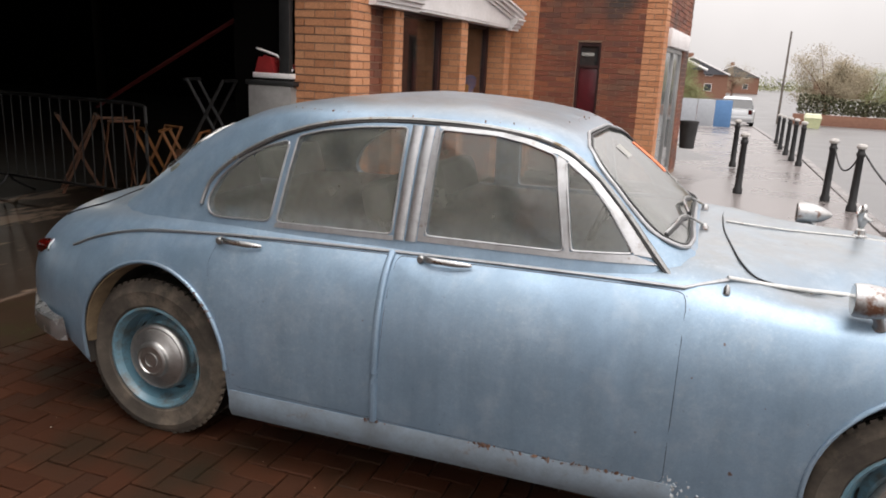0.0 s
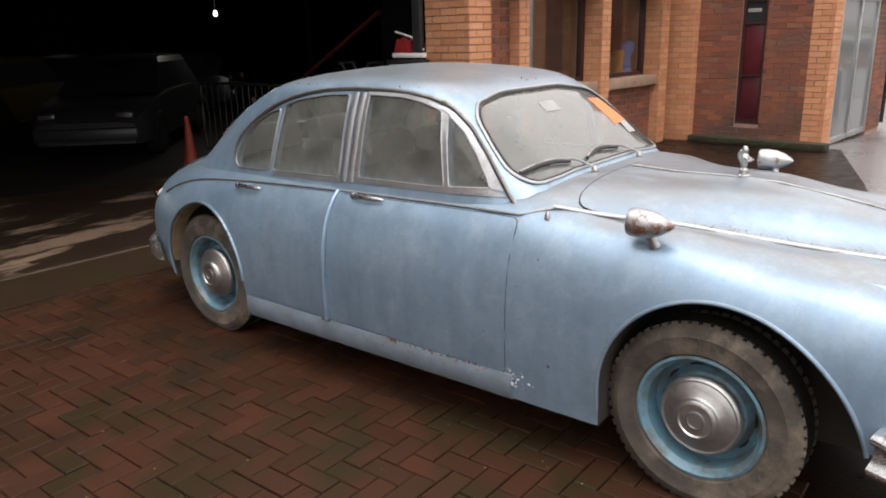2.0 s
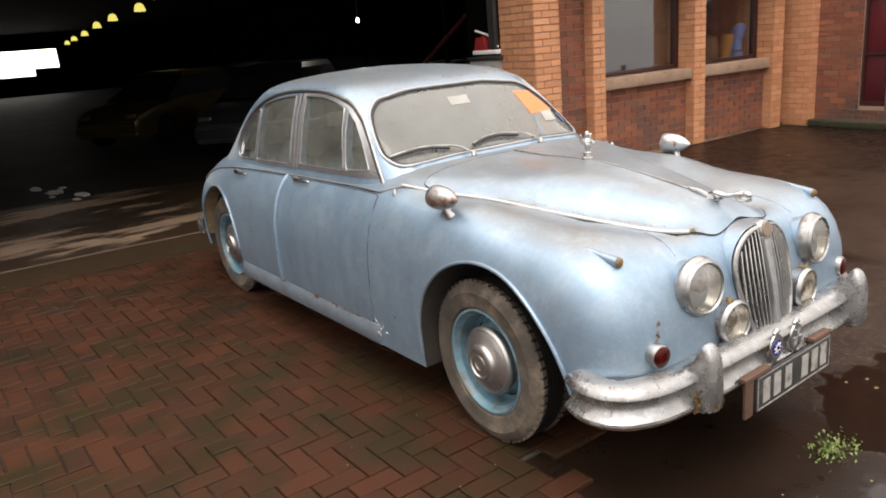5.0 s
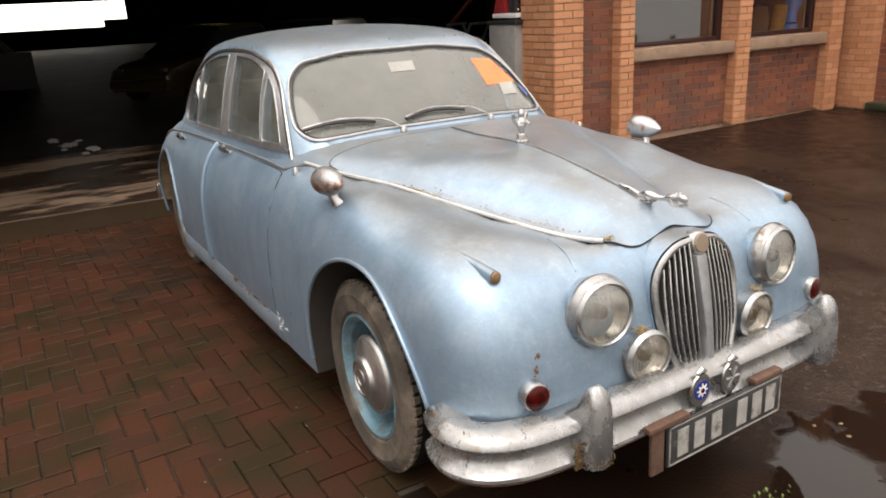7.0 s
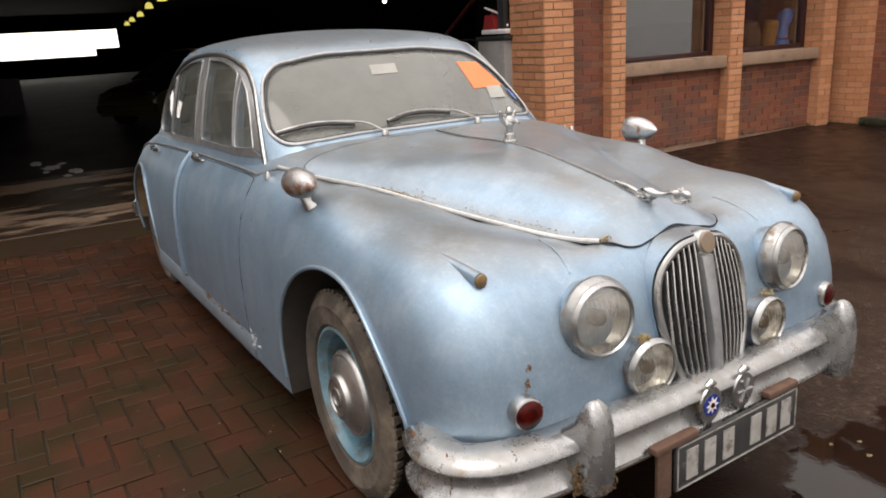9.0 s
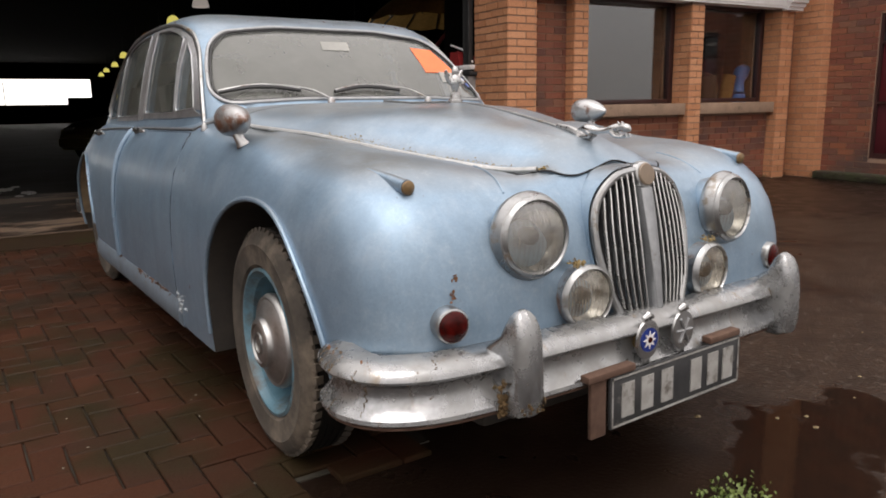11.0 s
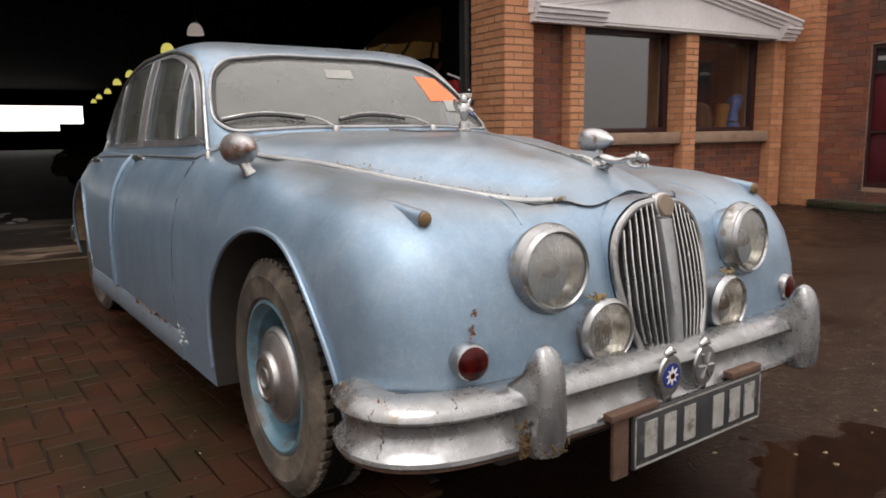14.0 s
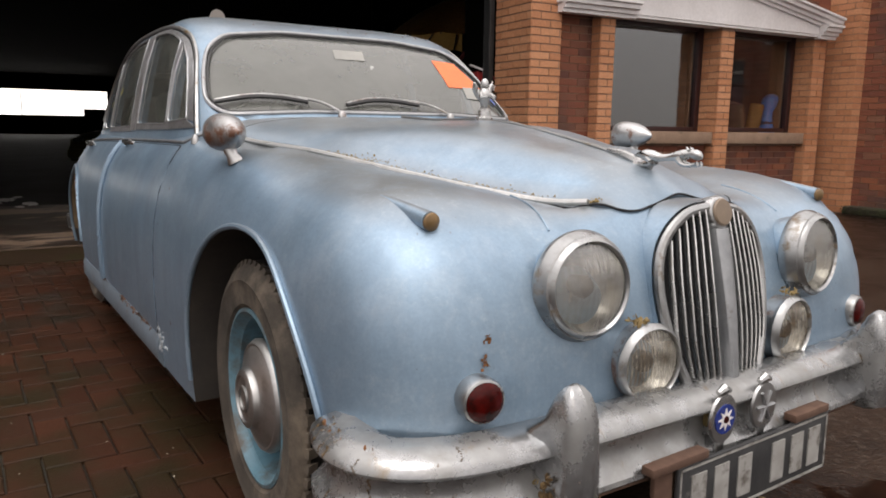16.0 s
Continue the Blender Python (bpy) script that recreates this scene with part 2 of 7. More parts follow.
def chrome(name, col=(0.53, 0.53, 0.525), rough=0.2, rust=0.7, rust_col=(0.16, 0.09, 0.035), stretch=None):
    m, n, l, p = nodes_of(name)
    a, b = noise_node(n, l, 14.0, 6, 0.75, stretch=stretch), noise_node(n, l, 11.0, 3, 0.5)
    c = mix(n, l, ramp(n, l, b, 0.35, 0.75), col, tuple(v * 0.78 for v in col))
    film = noise_node(n, l, 38.0, 5, 0.7, stretch=stretch)
    c = mix(n, l, ramp(n, l, film, 0.46, 0.7, (0, 0, 0, 1), (0.4, 0.4, 0.4, 1)), c, tuple(v * w for v, w in zip(col, (0.5, 0.48, 0.43))))
    rf = ramp(n, l, a, rust - 0.06, rust + 0.05)
    c = mix(n, l, rf, c, rust_col)
    l.new(c, p.inputs["Base Color"])
    l.new(mix(n, l, rf, (0.95, 0.95, 0.95), (0.0, 0.0, 0.0)), p.inputs["Metallic"])
    l.new(ramp(n, l, b, 0.3, 0.75, (rough,) * 3 + (1,), (rough + 0.16,) * 3 + (1,)), p.inputs["Roughness"])
    return m


def bumper_chrome():
    """Pitted chrome under a patchy grey film, with ochre runs and rust pits."""
    m, n, l, p = nodes_of("pitted_chrome")
    patch, cloud = noise_node(n, l, 7.0, 6, 0.7), noise_node(n, l, 30.0, 4, 0.6)
    film = ramp(n, l, patch, 0.42, 0.66, (0.08, 0.08, 0.08, 1), (0.6, 0.6, 0.6, 1))
    c = mix(n, l, ramp(n, l, cloud, 0.35, 0.7), (0.41, 0.418, 0.425), (0.29, 0.296, 0.302))
    c = mix(n, l, film, c, (0.2, 0.188, 0.165))
    run = ramp(n, l, noise_node(n, l, 1.0, 5, 0.65, stretch=(15.0, 15.0, 2.6)), 0.6, 0.74, (0, 0, 0, 1), (0.75, 0.75, 0.75, 1))
    c = mix(n, l, run, c, (0.2, 0.125, 0.05))
    pit = ramp(n, l, noise_node(n, l, 44.0, 4, 0.65), 0.68, 0.73)
    c = mix(n, l, pit, c, (0.09, 0.05, 0.025))
    dirt = mix(n, l, 1.0, mix(n, l, 1.0, film, run, "LIGHTEN"), pit, "LIGHTEN")
    l.new(c, p.inputs["Base Color"])
    l.new(ramp(n, l, dirt, 0.0, 0.9, (0.97, 0.97, 0.97, 1), (0.1, 0.1, 0.1, 1)), p.inputs["Metallic"])
    l.new(ramp(n, l, dirt, 0.0, 0.8, (0.15, 0.15, 0.15, 1), (0.5, 0.5, 0.5, 1)), p.inputs["Roughness"])
    bump(n, l, p, cloud, 0.04, 0.004)
    return m


M = {}
M["paint"] = car_paint()
M["chrome"] = chrome("dull_chrome")
M["chrome_rusty"] = bumper_chrome()
M["slat_chrome"] = chrome("grille_chrome", (0.78, 0.78, 0.77), 0.16, 0.72, (0.2, 0.15, 0.09))
M["moulding"] = chrome("worn_moulding", (0.6, 0.6, 0.59), 0.27, 0.66, (0.18, 0.14, 0.08))
M["trim"] = chrome("weathered_trim", (0.4, 0.4, 0.395), 0.36, 0.62, (0.16, 0.11, 0.05))
M["mirror_dull"] = chrome("dusty_chrome", (0.5, 0.5, 0.5), 0.3, 0.57, (0.13, 0.06, 0.035))
M["satin"] = chrome("satin_brightwork", (0.46, 0.465, 0.475), 0.4, 0.68, (0.14, 0.1, 0.06))
M["mud"] = surface("dried_mud", (0.19, 0.135, 0.075), (0.1, 0.07, 0.04), 0.95, scale=14, fine=60, bumps=0.5)
M["mould"] = surface("leaf_mould", (0.13, 0.08, 0.03), (0.075, 0.045, 0.02), 0.95, scale=60)
M["rust"] = surface("orange_rust", (0.2, 0.085, 0.03), (0.13, 0.06, 0.025), 0.95, scale=60)
M["filler"] = surface("flaking_filler", (0.42, 0.44, 0.46), (0.3, 0.32, 0.33), 0.9, scale=60)
M["ring"] = chrome("dusty_lamp_ring", (0.4, 0.405, 0.405), 0.24, 0.62, (0.13, 0.09, 0.05))
M["hub_dull"] = chrome("dusty_hub", (0.5, 0.495, 0.485), 0.33, 0.7, (0.16, 0.1, 0.05))
M["tyre"] = surface("dusty_rubber", (0.03, 0.025, 0.02), (0.09, 0.074, 0.058), 0.9, scale=9, fine=50, bumps=0.5, dirt=(0.16, 0.128, 0.095), dirt_scale=5, dirt_at=(0.52, 0.7))
M["rubber"] = surface("shadow_black_rubber", (0.008, 0.0075, 0.007), (0.014, 0.012, 0.01), 0.8, scale=12, fine=60, bumps=0.4, spec=0.1)
M["rim"] = surface("pale_blue_wheel", (0.095, 0.19, 0.245), (0.13, 0.245, 0.305), 0.3, scale=12, dirt=(0.085, 0.08, 0.07), dirt_scale=9, dirt_at=(0.46, 0.66))
M["dark"] = plain("dark_gap", (0.012, 0.012, 0.013), 0.9)
M["under"] = surface("underbody_dirt", (0.022, 0.019, 0.017), (0.045, 0.037, 0.029), 0.95)
M["screen"] = glass("dusty_windscreen", dust=0.76, dust_col=(0.165, 0.168, 0.155), scale=2.0)
M["sidewin"] = glass("grimy_side_glass", dust=0.55, dust_col=(0.15, 0.152, 0.134), scale=5.5, sharp=0.17, spread=(0.33, 0.24))
M["lens"] = glass("lamp_glass", dust=0.42, dust_col=(0.4, 0.39, 0.345), scale=14)
M["lens_fog"] = ribbed_glass("fluted_fog_glass", 0.0085, (0.24, 0.5), 1.0, (0.36, 0.33, 0.27), (0.15, 0.1, 0.05), (0.46, 0.58))
M["lens_head"] = ribbed_glass("fluted_lamp_glass", 0.011, (0.2, 0.55), 0.3, (0.34, 0.33, 0.305), (0.27, 0.22, 0.15), (0.5, 0.7))
M["amber"] = surface("red_lens", (0.07, 0.003, 0.002), (0.012, 0.0015, 0.001), 0.1, scale=46, coat=0.0, spec=0.2)
M["reflector"] = surface("lamp_reflector", (0.54, 0.54, 0.525), (0.44, 0.435, 0.415), 0.1, 0.22, metal=1.0, scale=22, bumps=0.02)
M["centre_bar"] = surface("satin_grey_bar", (0.44, 0.45, 0.46), (0.33, 0.34, 0.35), 0.36, metal=0.7, scale=18, dirt=(0.2, 0.17, 0.12), dirt_scale=26, dirt_at=(0.6, 0.75))
M["seat"] = surface("mouldy_leather", (0.07, 0.08, 0.07), (0.12, 0.13, 0.11), 0.8)
M["black"] = surface("black_plastic", (0.015, 0.015, 0.016), (0.03, 0.03, 0.03), 0.5)
M["plate"] = surface("plate_black", (0.02, 0.02, 0.022), (0.05, 0.05, 0.05), 0.5, dirt=(0.2, 0.19, 0.17), dirt_scale=12, dirt_at=(0.6, 0.75))
M["plate_white"] = surface("plate_silver", (0.4, 0.39, 0.37), (0.26, 0.25, 0.23), 0.6, scale=30, dirt=(0.1, 0.085, 0.07), dirt_scale=22, dirt_at=(0.52, 0.66))
M["rustiron"] = surface("rusty_iron", (0.075, 0.038, 0.025), (0.13, 0.075, 0.05), 0.9, scale=25)
M["lichen"] = surface("yellow_lichen", (0.32, 0.235, 0.1), (0.22, 0.155, 0.065), 0.95, scale=40)
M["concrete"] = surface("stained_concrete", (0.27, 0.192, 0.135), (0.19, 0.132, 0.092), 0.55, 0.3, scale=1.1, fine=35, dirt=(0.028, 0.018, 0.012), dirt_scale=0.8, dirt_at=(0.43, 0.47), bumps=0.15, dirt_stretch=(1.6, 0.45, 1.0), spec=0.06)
def wet_ground(name, dry, wet, puddles, patches, at=(0.5, 0.62), scale=0.5, rough=0.3):
    """Brown tarmac with a film of standing water in its hollows."""
    m, n, l, p = nodes_of(name)
    g = n.new("ShaderNodeNewGeometry").outputs["Position"]

    def field(sc, det):
        x = n.new("ShaderNodeTexNoise")
        x.inputs["Scale"].default_value, x.inputs["Detail"].default_value = sc, det
        l.new(g, x.inputs["Vector"])
        return x.outputs["Fac"]
    pool = ramp(n, l, field(scale, 5), *at)
    ragged = field(3.2, 6)

    def blots(places, edge):
        """Ragged round patches, 1 inside and 0 outside."""
        every = None
        for cx, cy, r in places:
            d = n.new("ShaderNodeVectorMath")
            d.operation = "DISTANCE"
            d.inputs[1].default_value = (cx, cy, -0.012)
            l.new(g, d.inputs[0])
            k = n.new("ShaderNodeMath")
            k.operation = "MULTIPLY_ADD"
            k.inputs[1].default_value = 3.0 * r
            l.new(ragged, k.inputs[0])
            l.new(d.outputs["Value"], k.inputs[2])
            far = n.new("ShaderNodeMath")
            far.operation = "MULTIPLY"
            far.inputs[1].default_value = 0.25 / r
            l.new(k.outputs[0], far.inputs[0])
            w = ramp(n, l, far.outputs[0], edge[0] / 4, edge[1] / 4, (1, 1, 1, 1), (0, 0, 0, 1))
            every = w if every is None else mix(n, l, 1.0, every, w, "LIGHTEN")
        return every
    water, damp = blots(puddles, (2.2, 2.4)), blots(patches, (2.4, 3.0))
    pool = mix(n, l, mix(n, l, 1.0, damp, (0.85, 0.85, 0.85), "MULTIPLY"), pool, (0, 0, 0))
    mid, grit, fleck = field(6.0, 5), field(70.0, 4), field(38.0, 3)
    c = mix(n, l, ramp(n, l, mid, 0.3, 0.7), dry, tuple(v * 0.5 for v in dry))
    c = mix(n, l, 0.7, c, ramp(n, l, grit, 0.25, 0.75, (0.3, 0.3, 0.3, 1), (1.7, 1.7, 1.7, 1)), "MULTIPLY")
    c = mix(n, l, mix(n, l, 1.0, damp, ramp(n, l, fleck, 0.56, 0.66, (0, 0, 0, 1), (0.7, 0.7, 0.7, 1)), "MULTIPLY"), c, (0.075, 0.058, 0.045))
    c = mix(n, l, pool, c, wet)
    c = mix(n, l, water, c, tuple(v * 0.8 for v in wet))
    l.new(c, p.inputs["Base Color"])
    sheen = ramp(n, l, mid, 0.35, 0.65, (0.26, 0.26, 0.26, 1), (0.46, 0.46, 0.46, 1))
    l.new(mix(n, l, water, mix(n, l, pool, (rough,) * 3, sheen), (0.025, 0.025, 0.025)), p.inputs["Roughness"])
    l.new(mix(n, l, water, mix(n, l, pool, (0.1, 0.1, 0.1), (0.15, 0.15, 0.15)), (0.25, 0.25, 0.25)), p.inputs["Specular IOR Level"])
    b = n.new("ShaderNodeBump")
    b.inputs["Distance"].default_value = 0.006
    l.new(grit, b.inputs["Height"])
    l.new(mix(n, l, water, mix(n, l, pool, (1.0, 1.0, 1.0), (0.25, 0.25, 0.25)), (0.012, 0.012, 0.012)), b.inputs["Strength"])
    l.new(b.outputs["Normal"], p.inputs["Normal"])
    return m


WATER = ((2.43, 0.4, 0.3), (2.25, 0.75, 0.3), (2.75, 0.05, 0.3), (3.6, 1.9, 0.5), (2.2, 4.2, 0.6), (3.9, 0.2, 0.3), (2.5, 2.4, 0.4))
DAMP = ((1.95, 0.55, 0.25), (1.88, 0.95, 0.3), (1.98, 1.35, 0.4), (1.85, 1.85, 0.45), (2.05, 2.4, 0.5), (2.85, 0.5, 0.4), (2.5, 1.6, 0.4), (1.4, 3.2, 0.6), (2.6, 3.2, 0.6), (0.6, 4.6, 0.6))
M["tarmac"] = wet_ground("wet_tarmac", (0.036, 0.0225, 0.015), (0.013, 0.0075, 0.005), WATER, DAMP, at=(0.36, 0.52))
M["pavement"] = surface("wet_paving", (0.19, 0.17, 0.165), (0.12, 0.105, 0.1), 0.45, 0.12, scale=0.5, fine=70, bumps=0.2, dist=0.003)
M["road"] = surface("wet_road", (0.11, 0.105, 0.105), (0.075, 0.072, 0.072), 0.45, 0.2, scale=0.4, fine=80, bumps=0.2, dist=0.003)
M["mortar"] = surface("mortar", (0.33, 0.21, 0.145), (0.24, 0.155, 0.11), 0.95, scale=6)
M["white"] = surface("white_fascia", (0.82, 0.79, 0.785), (0.72, 0.69, 0.68), 0.6, scale=3, fine=30, bumps=0.05)
M["frame"] = surface("dark_maroon_frame", (0.045, 0.015, 0.014), (0.03, 0.012, 0.012), 0.4, scale=10)
M["stone"] = surface("sandstone_sill", (0.33, 0.22, 0.15), (0.24, 0.16, 0.11), 0.85, scale=6, dirt=(0.05, 0.05, 0.035), dirt_scale=5, dirt_at=(0.58, 0.75))
M["pane"] = glass("shop_window", tint=(0.85, 0.87, 0.87), f0=0.17)
M["alu"] = surface("grey_aluminium", (0.4, 0.4, 0.4), (0.33, 0.33, 0.33), 0.35, metal=0.6)
# near-black, so the garage's shade is held in the colour itself
M["interior_shade"] = surface("dark_interior_wall", (0.005, 0.0047, 0.0042), (0.0035, 0.0033, 0.003), 0.95, scale=1.2, spec=0.02)
# far darker than bare zinc: the garage's dimness is in the colour
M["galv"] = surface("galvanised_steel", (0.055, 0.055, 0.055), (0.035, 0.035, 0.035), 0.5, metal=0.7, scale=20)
M["brick_pier"] = pieces("orange_brick", [(0.44, 0.19, 0.09), (0.52, 0.235, 0.115), (0.57, 0.275, 0.14), (0.47, 0.205, 0.095)], stain_at=(0.66, 0.95))
M["brick_pier_i"] = pieces("orange_brick_wall", [(0.44, 0.19, 0.09), (0.52, 0.235, 0.115), (0.57, 0.275, 0.14), (0.47, 0.205, 0.095)], island=True, stain_at=(0.66, 0.95))
M["brick_red_i"] = pieces("red_brick_wall", [(0.15, 0.048, 0.029), (0.22, 0.07, 0.037), (0.18, 0.058, 0.034), (0.27, 0.094, 0.045), (0.12, 0.045, 0.032), (0.23, 0.1, 0.058)], island=True, stain_at=(0.5, 0.72))
M["paver"] = pieces("wet_paver", [(0.037, 0.0145, 0.0078), (0.052, 0.02, 0.0105), (0.044, 0.0185, 0.0102), (0.034, 0.0158, 0.0095)], rough=0.6, rough2=0.36, fine=120, bumps=0.35, stain=(0.026, 0.018, 0.009), stain_at=(0.42, 0.62), stain_scale=3.2, spec=0.09)
M["paver_i"] = pieces("wet_paver_field", [(0.037, 0.0145, 0.0078), (0.052, 0.02, 0.0105), (0.044, 0.0185, 0.0102), (0.034, 0.0158, 0.0095)], rough=0.6, rough2=0.36, fine=120, bumps=0.35, stain=(0.02, 0.0145, 0.009), stain_at=(0.45, 0.7), stain_scale=2.6, spec=0.09, island=True)
M["moss"] = surface("moss", (0.03, 0.037, 0.011), (0.055, 0.058, 0.02), 0.95, scale=15, fine=90, bumps=0.8)
M["leaf"] = surface("weed_leaf", (0.085, 0.13, 0.022), (0.13, 0.16, 0.04), 0.6, scale=30)

# ==== mesh helpers ====


def thing(name, label, category, m=None, group="", kind=""):
    """An Empty at the base of a thing, to which its parts belong."""
    ob = new(name)
    ob.empty_display_size = 0.1
    if m is not None:
        ob.matrix_basis = m
    return tagged(ob, label, category, group, kind)


def part(name, bm, material, parent=None, label="", smooth=True, sharp=35.0, m=None):
    """Links a bmesh as one mesh object, under a thing or a part."""
    me = bpy.data.meshes.new(name)
    bmesh.ops.remove_doubles(bm, verts=bm.verts, dist=1e-6)
    if smooth:
        for f in bm.faces:
            f.smooth = True
        for e in bm.edges:
            if len(e.link_faces) == 2 and e.calc_face_angle(0) > radians(sharp):
                e.smooth = False
    bm.to_mesh(me)
    bm.free()
    me.materials.append(M[material] if isinstance(material, str) else material)
    ob = new(name, me)
    if material in ("lens", "lens_fog", "lens_head", "screen", "sidewin"):
        ob.visible_shadow = False
    if m is not None:
        ob.matrix_basis = m
    if parent is not None:
        ob.parent = parent
    if label:
        ob["label"] = label
    return ob


def box(bm, x0, y0, z0, x1, y1, z1, bev=0.0, m=None):
    v = [bm.verts.new(p) for p in ((x0, y0, z0), (x1, y0, z0), (x1, y1, z0), (x0, y1, z0), (x0, y0, z1), (x1, y0, z1), (x1, y1, z1), (x0, y1, z1))]
    fs = [bm.faces.new([v[i] for i in q]) for q in ((3, 2, 1, 0), (4, 5, 6, 7), (0, 1, 5, 4), (1, 2, 6, 5), (2, 3, 7, 6), (3, 0, 4, 7))]
    if bev:
        es = {e for f in fs for e in f.edges}
        r = bmesh.ops.bevel(bm, geom=list(es), offset=bev, segments=2, profile=0.5, affect="EDGES")
        v = list({x for f in r["faces"] for x in f.verts} | {x for x in v if x.is_valid})
    if m is not None:
        for x in v:
            x.co = m @ x.co
    return bm


def boxed(x0, y0, z0, x1, y1, z1, bev=0.004):
    return box(bmesh.new(), x0, y0, z0, x1, y1, z1, bev)


def revolve(profile, seg=32, m=None, bm=None):
    """A lathe shape: profile of (radius, along) turned about the local z axis."""
    bm = bm or bmesh.new()
    rings = []
    for r, a in profile:
        if r < 1e-6:
            rings.append([bm.verts.new((0, 0, a))])
        else:
            rings.append([bm.verts.new((r * math.cos(2 * math.pi * i / seg), r * math.sin(2 * math.pi * i / seg), a)) for i in range(seg)])
    for p, q in zip(rings, rings[1:]):
        for i in range(seg):
            j = (i + 1) % seg
            f = [p[i % len(p)], p[j % len(p)], q[j % len(q)], q[i % len(q)]]
            u = []
            for x in f:
                if x not in u:
                    u.append(x)
            if len(u) > 2:
                bm.faces.new(u)
    if m is not None:
        for ring in rings:
            for v in ring:
                v.co = m @ v.co
    return bm


def tube(points, radius, seg=8, closed=False, bm=None, flat=1.0, up=(0, 0, 1)):
    """A round or flattened bar along a line of points; radius may be a list."""
    bm = bm or bmesh.new()
    pts = [Vector(p) for p in points]
    n = len(pts)
    rad = radius if isinstance(radius, (list, tuple)) else [radius] * n
    rings = []
    for i, p in enumerate(pts):
        a, b = pts[(i - 1) % n if closed else max(i - 1, 0)], pts[(i + 1) % n if closed else min(i + 1, n - 1)]
        d = (b - a).normalized()
        s = d.cross(Vector(up))
        s = s.normalized() if s.length > 1e-4 else d.orthogonal().normalized()
        t = s.cross(d).normalized()
        rings.append([bm.verts.new(p + rad[i] * (math.cos(k * 2 * math.pi / seg) * s * flat + math.sin(k * 2 * math.pi / seg) * t)) for k in range(seg)])
    pairs = list(zip(rings, rings[1:])) + ([(rings[-1], rings[0])] if closed else [])
    for p, q in pairs:
        for k in range(seg):
            bm.faces.new([p[k], p[(k + 1) % seg], q[(k + 1) % seg], q[k]])
    if not closed:
        bm.faces.new(rings[0][::-1])
        bm.faces.new(rings[-1])
    return bm


def spline(pts, n=8, closed=False):
    """A smooth line through points (Catmull-Rom)."""
    p = [Vector(q) for q in pts]
    c = len(p)
    out = []
    for i in range(c if closed else c - 1):
        a, b, d, e = (p[(i + k) % c] if closed else p[min(max(i + k, 0), c - 1)] for k in (-1, 0, 1, 2))
        for k in range(n):
            t = k / n
            out.append(0.5 * (2 * b + (d - a) * t + (2 * a - 5 * b + 4 * d - e) * t * t + (3 * b - a - 3 * d + e) * t ** 3))
    if not closed:
        out.append(p[-1])
    return out


def fan(outline, lift, thick, rings=6):
    """A panel inside a star-shaped outline of (u, v): lift(u, v, off) gives the place on a surface, off metres out of it."""
    bm = bmesh.new()
    c = sum((Vector(p) for p in outline), Vector((0, 0))) / len(outline)
    k = len(outline)
    top = [[bm.verts.new(lift(*(c + (Vector(p) - c) * (r / rings)), thick - (0.25 * thick if r == rings else 0))) for p in outline] for r in range(1, rings + 1)]
    mid = bm.verts.new(lift(*c, thick))
    low = [bm.verts.new(lift(*Vector(p), -0.002)) for p in outline]
    for i in range(k):
        j = (i + 1) % k
        bm.faces.new([mid, top[0][i], top[0][j]])
        for a, b in zip(top, top[1:]):
            bm.faces.new([a[i], b[i], b[j], a[j]])
        bm.faces.new([top[-1][i], low[i], low[j], top[-1][j]])
    bmesh.ops.recalc_face_normals(bm, faces=bm.faces)
    return bm


def loft(rings, closed=True, caps=True):
    bm = bmesh.new()
    vs = [[bm.verts.new(p) for p in r] for r in rings]
    k = len(vs[0])
    for a, b in zip(vs, vs[1:]):
        for i in range(k if closed else k - 1):
            j = (i + 1) % k
            bm.faces.new([a[i], a[j], b[j], b[i]])
    if caps:
        bm.faces.new(vs[0][::-1])
        bm.faces.new(vs[-1])
    bmesh.ops.recalc_face_normals(bm, faces=bm.faces)
    return bm


def cut(ob, cutters):
    """Takes the cutters' volumes out of a mesh for good, and removes the cutters."""
    for c in cutters:
        mod = ob.modifiers.new("cut", "BOOLEAN")
        mod.operation, mod.object, mod.solver = "DIFFERENCE", c, "EXACT"
    bpy.context.view_layer.update()
    me = bpy.data.meshes.new_from_object(ob.evaluated_get(bpy.context.evaluated_depsgraph_get()))
    ob.modifiers.clear()
    old = ob.data
    ob.data = me
    bpy.data.meshes.remove(old)
    for c in cutters:
        bpy.data.objects.remove(c)
    bm = bmesh.new()
    bm.from_mesh(me)
    for f in bm.faces:
        f.smooth = True
    for e in bm.edges:
        e.smooth = not (len(e.link_faces) == 2 and e.calc_face_angle(0) > radians(40))
    bm.to_mesh(me)
    bm.free()


def prism(outline, y0, y1, axis="y"):
    """A closed prism over an outline: in (x, z) along y, or in (y, z) along x."""
    put = (lambda a, b, c: (a, c, b)) if axis == "y" else (lambda a, b, c: (c, a, b))
    return loft([[put(a, b, y0) for a, b in outline], [put(a, b, y1) for a, b in outline]])


# ==== the car ====
ZC, QU, RF, RR = 0.50, 2.5, 5.8, 2.7
FRONT_X, FRONT_L, REAR_X, REAR_L = 1.2, 0.926, -1.0, 1.40
RAKE = 0.10


def smooth_step(a, b, x):
    t = min(max((x - a) / (b - a), 0), 1)
    return t * t * (3 - 2 * t)


def bonnet_half(x):
    """Half the bonnet's width at x."""
    return 0.69 - (x - 0.76) * 0.4118


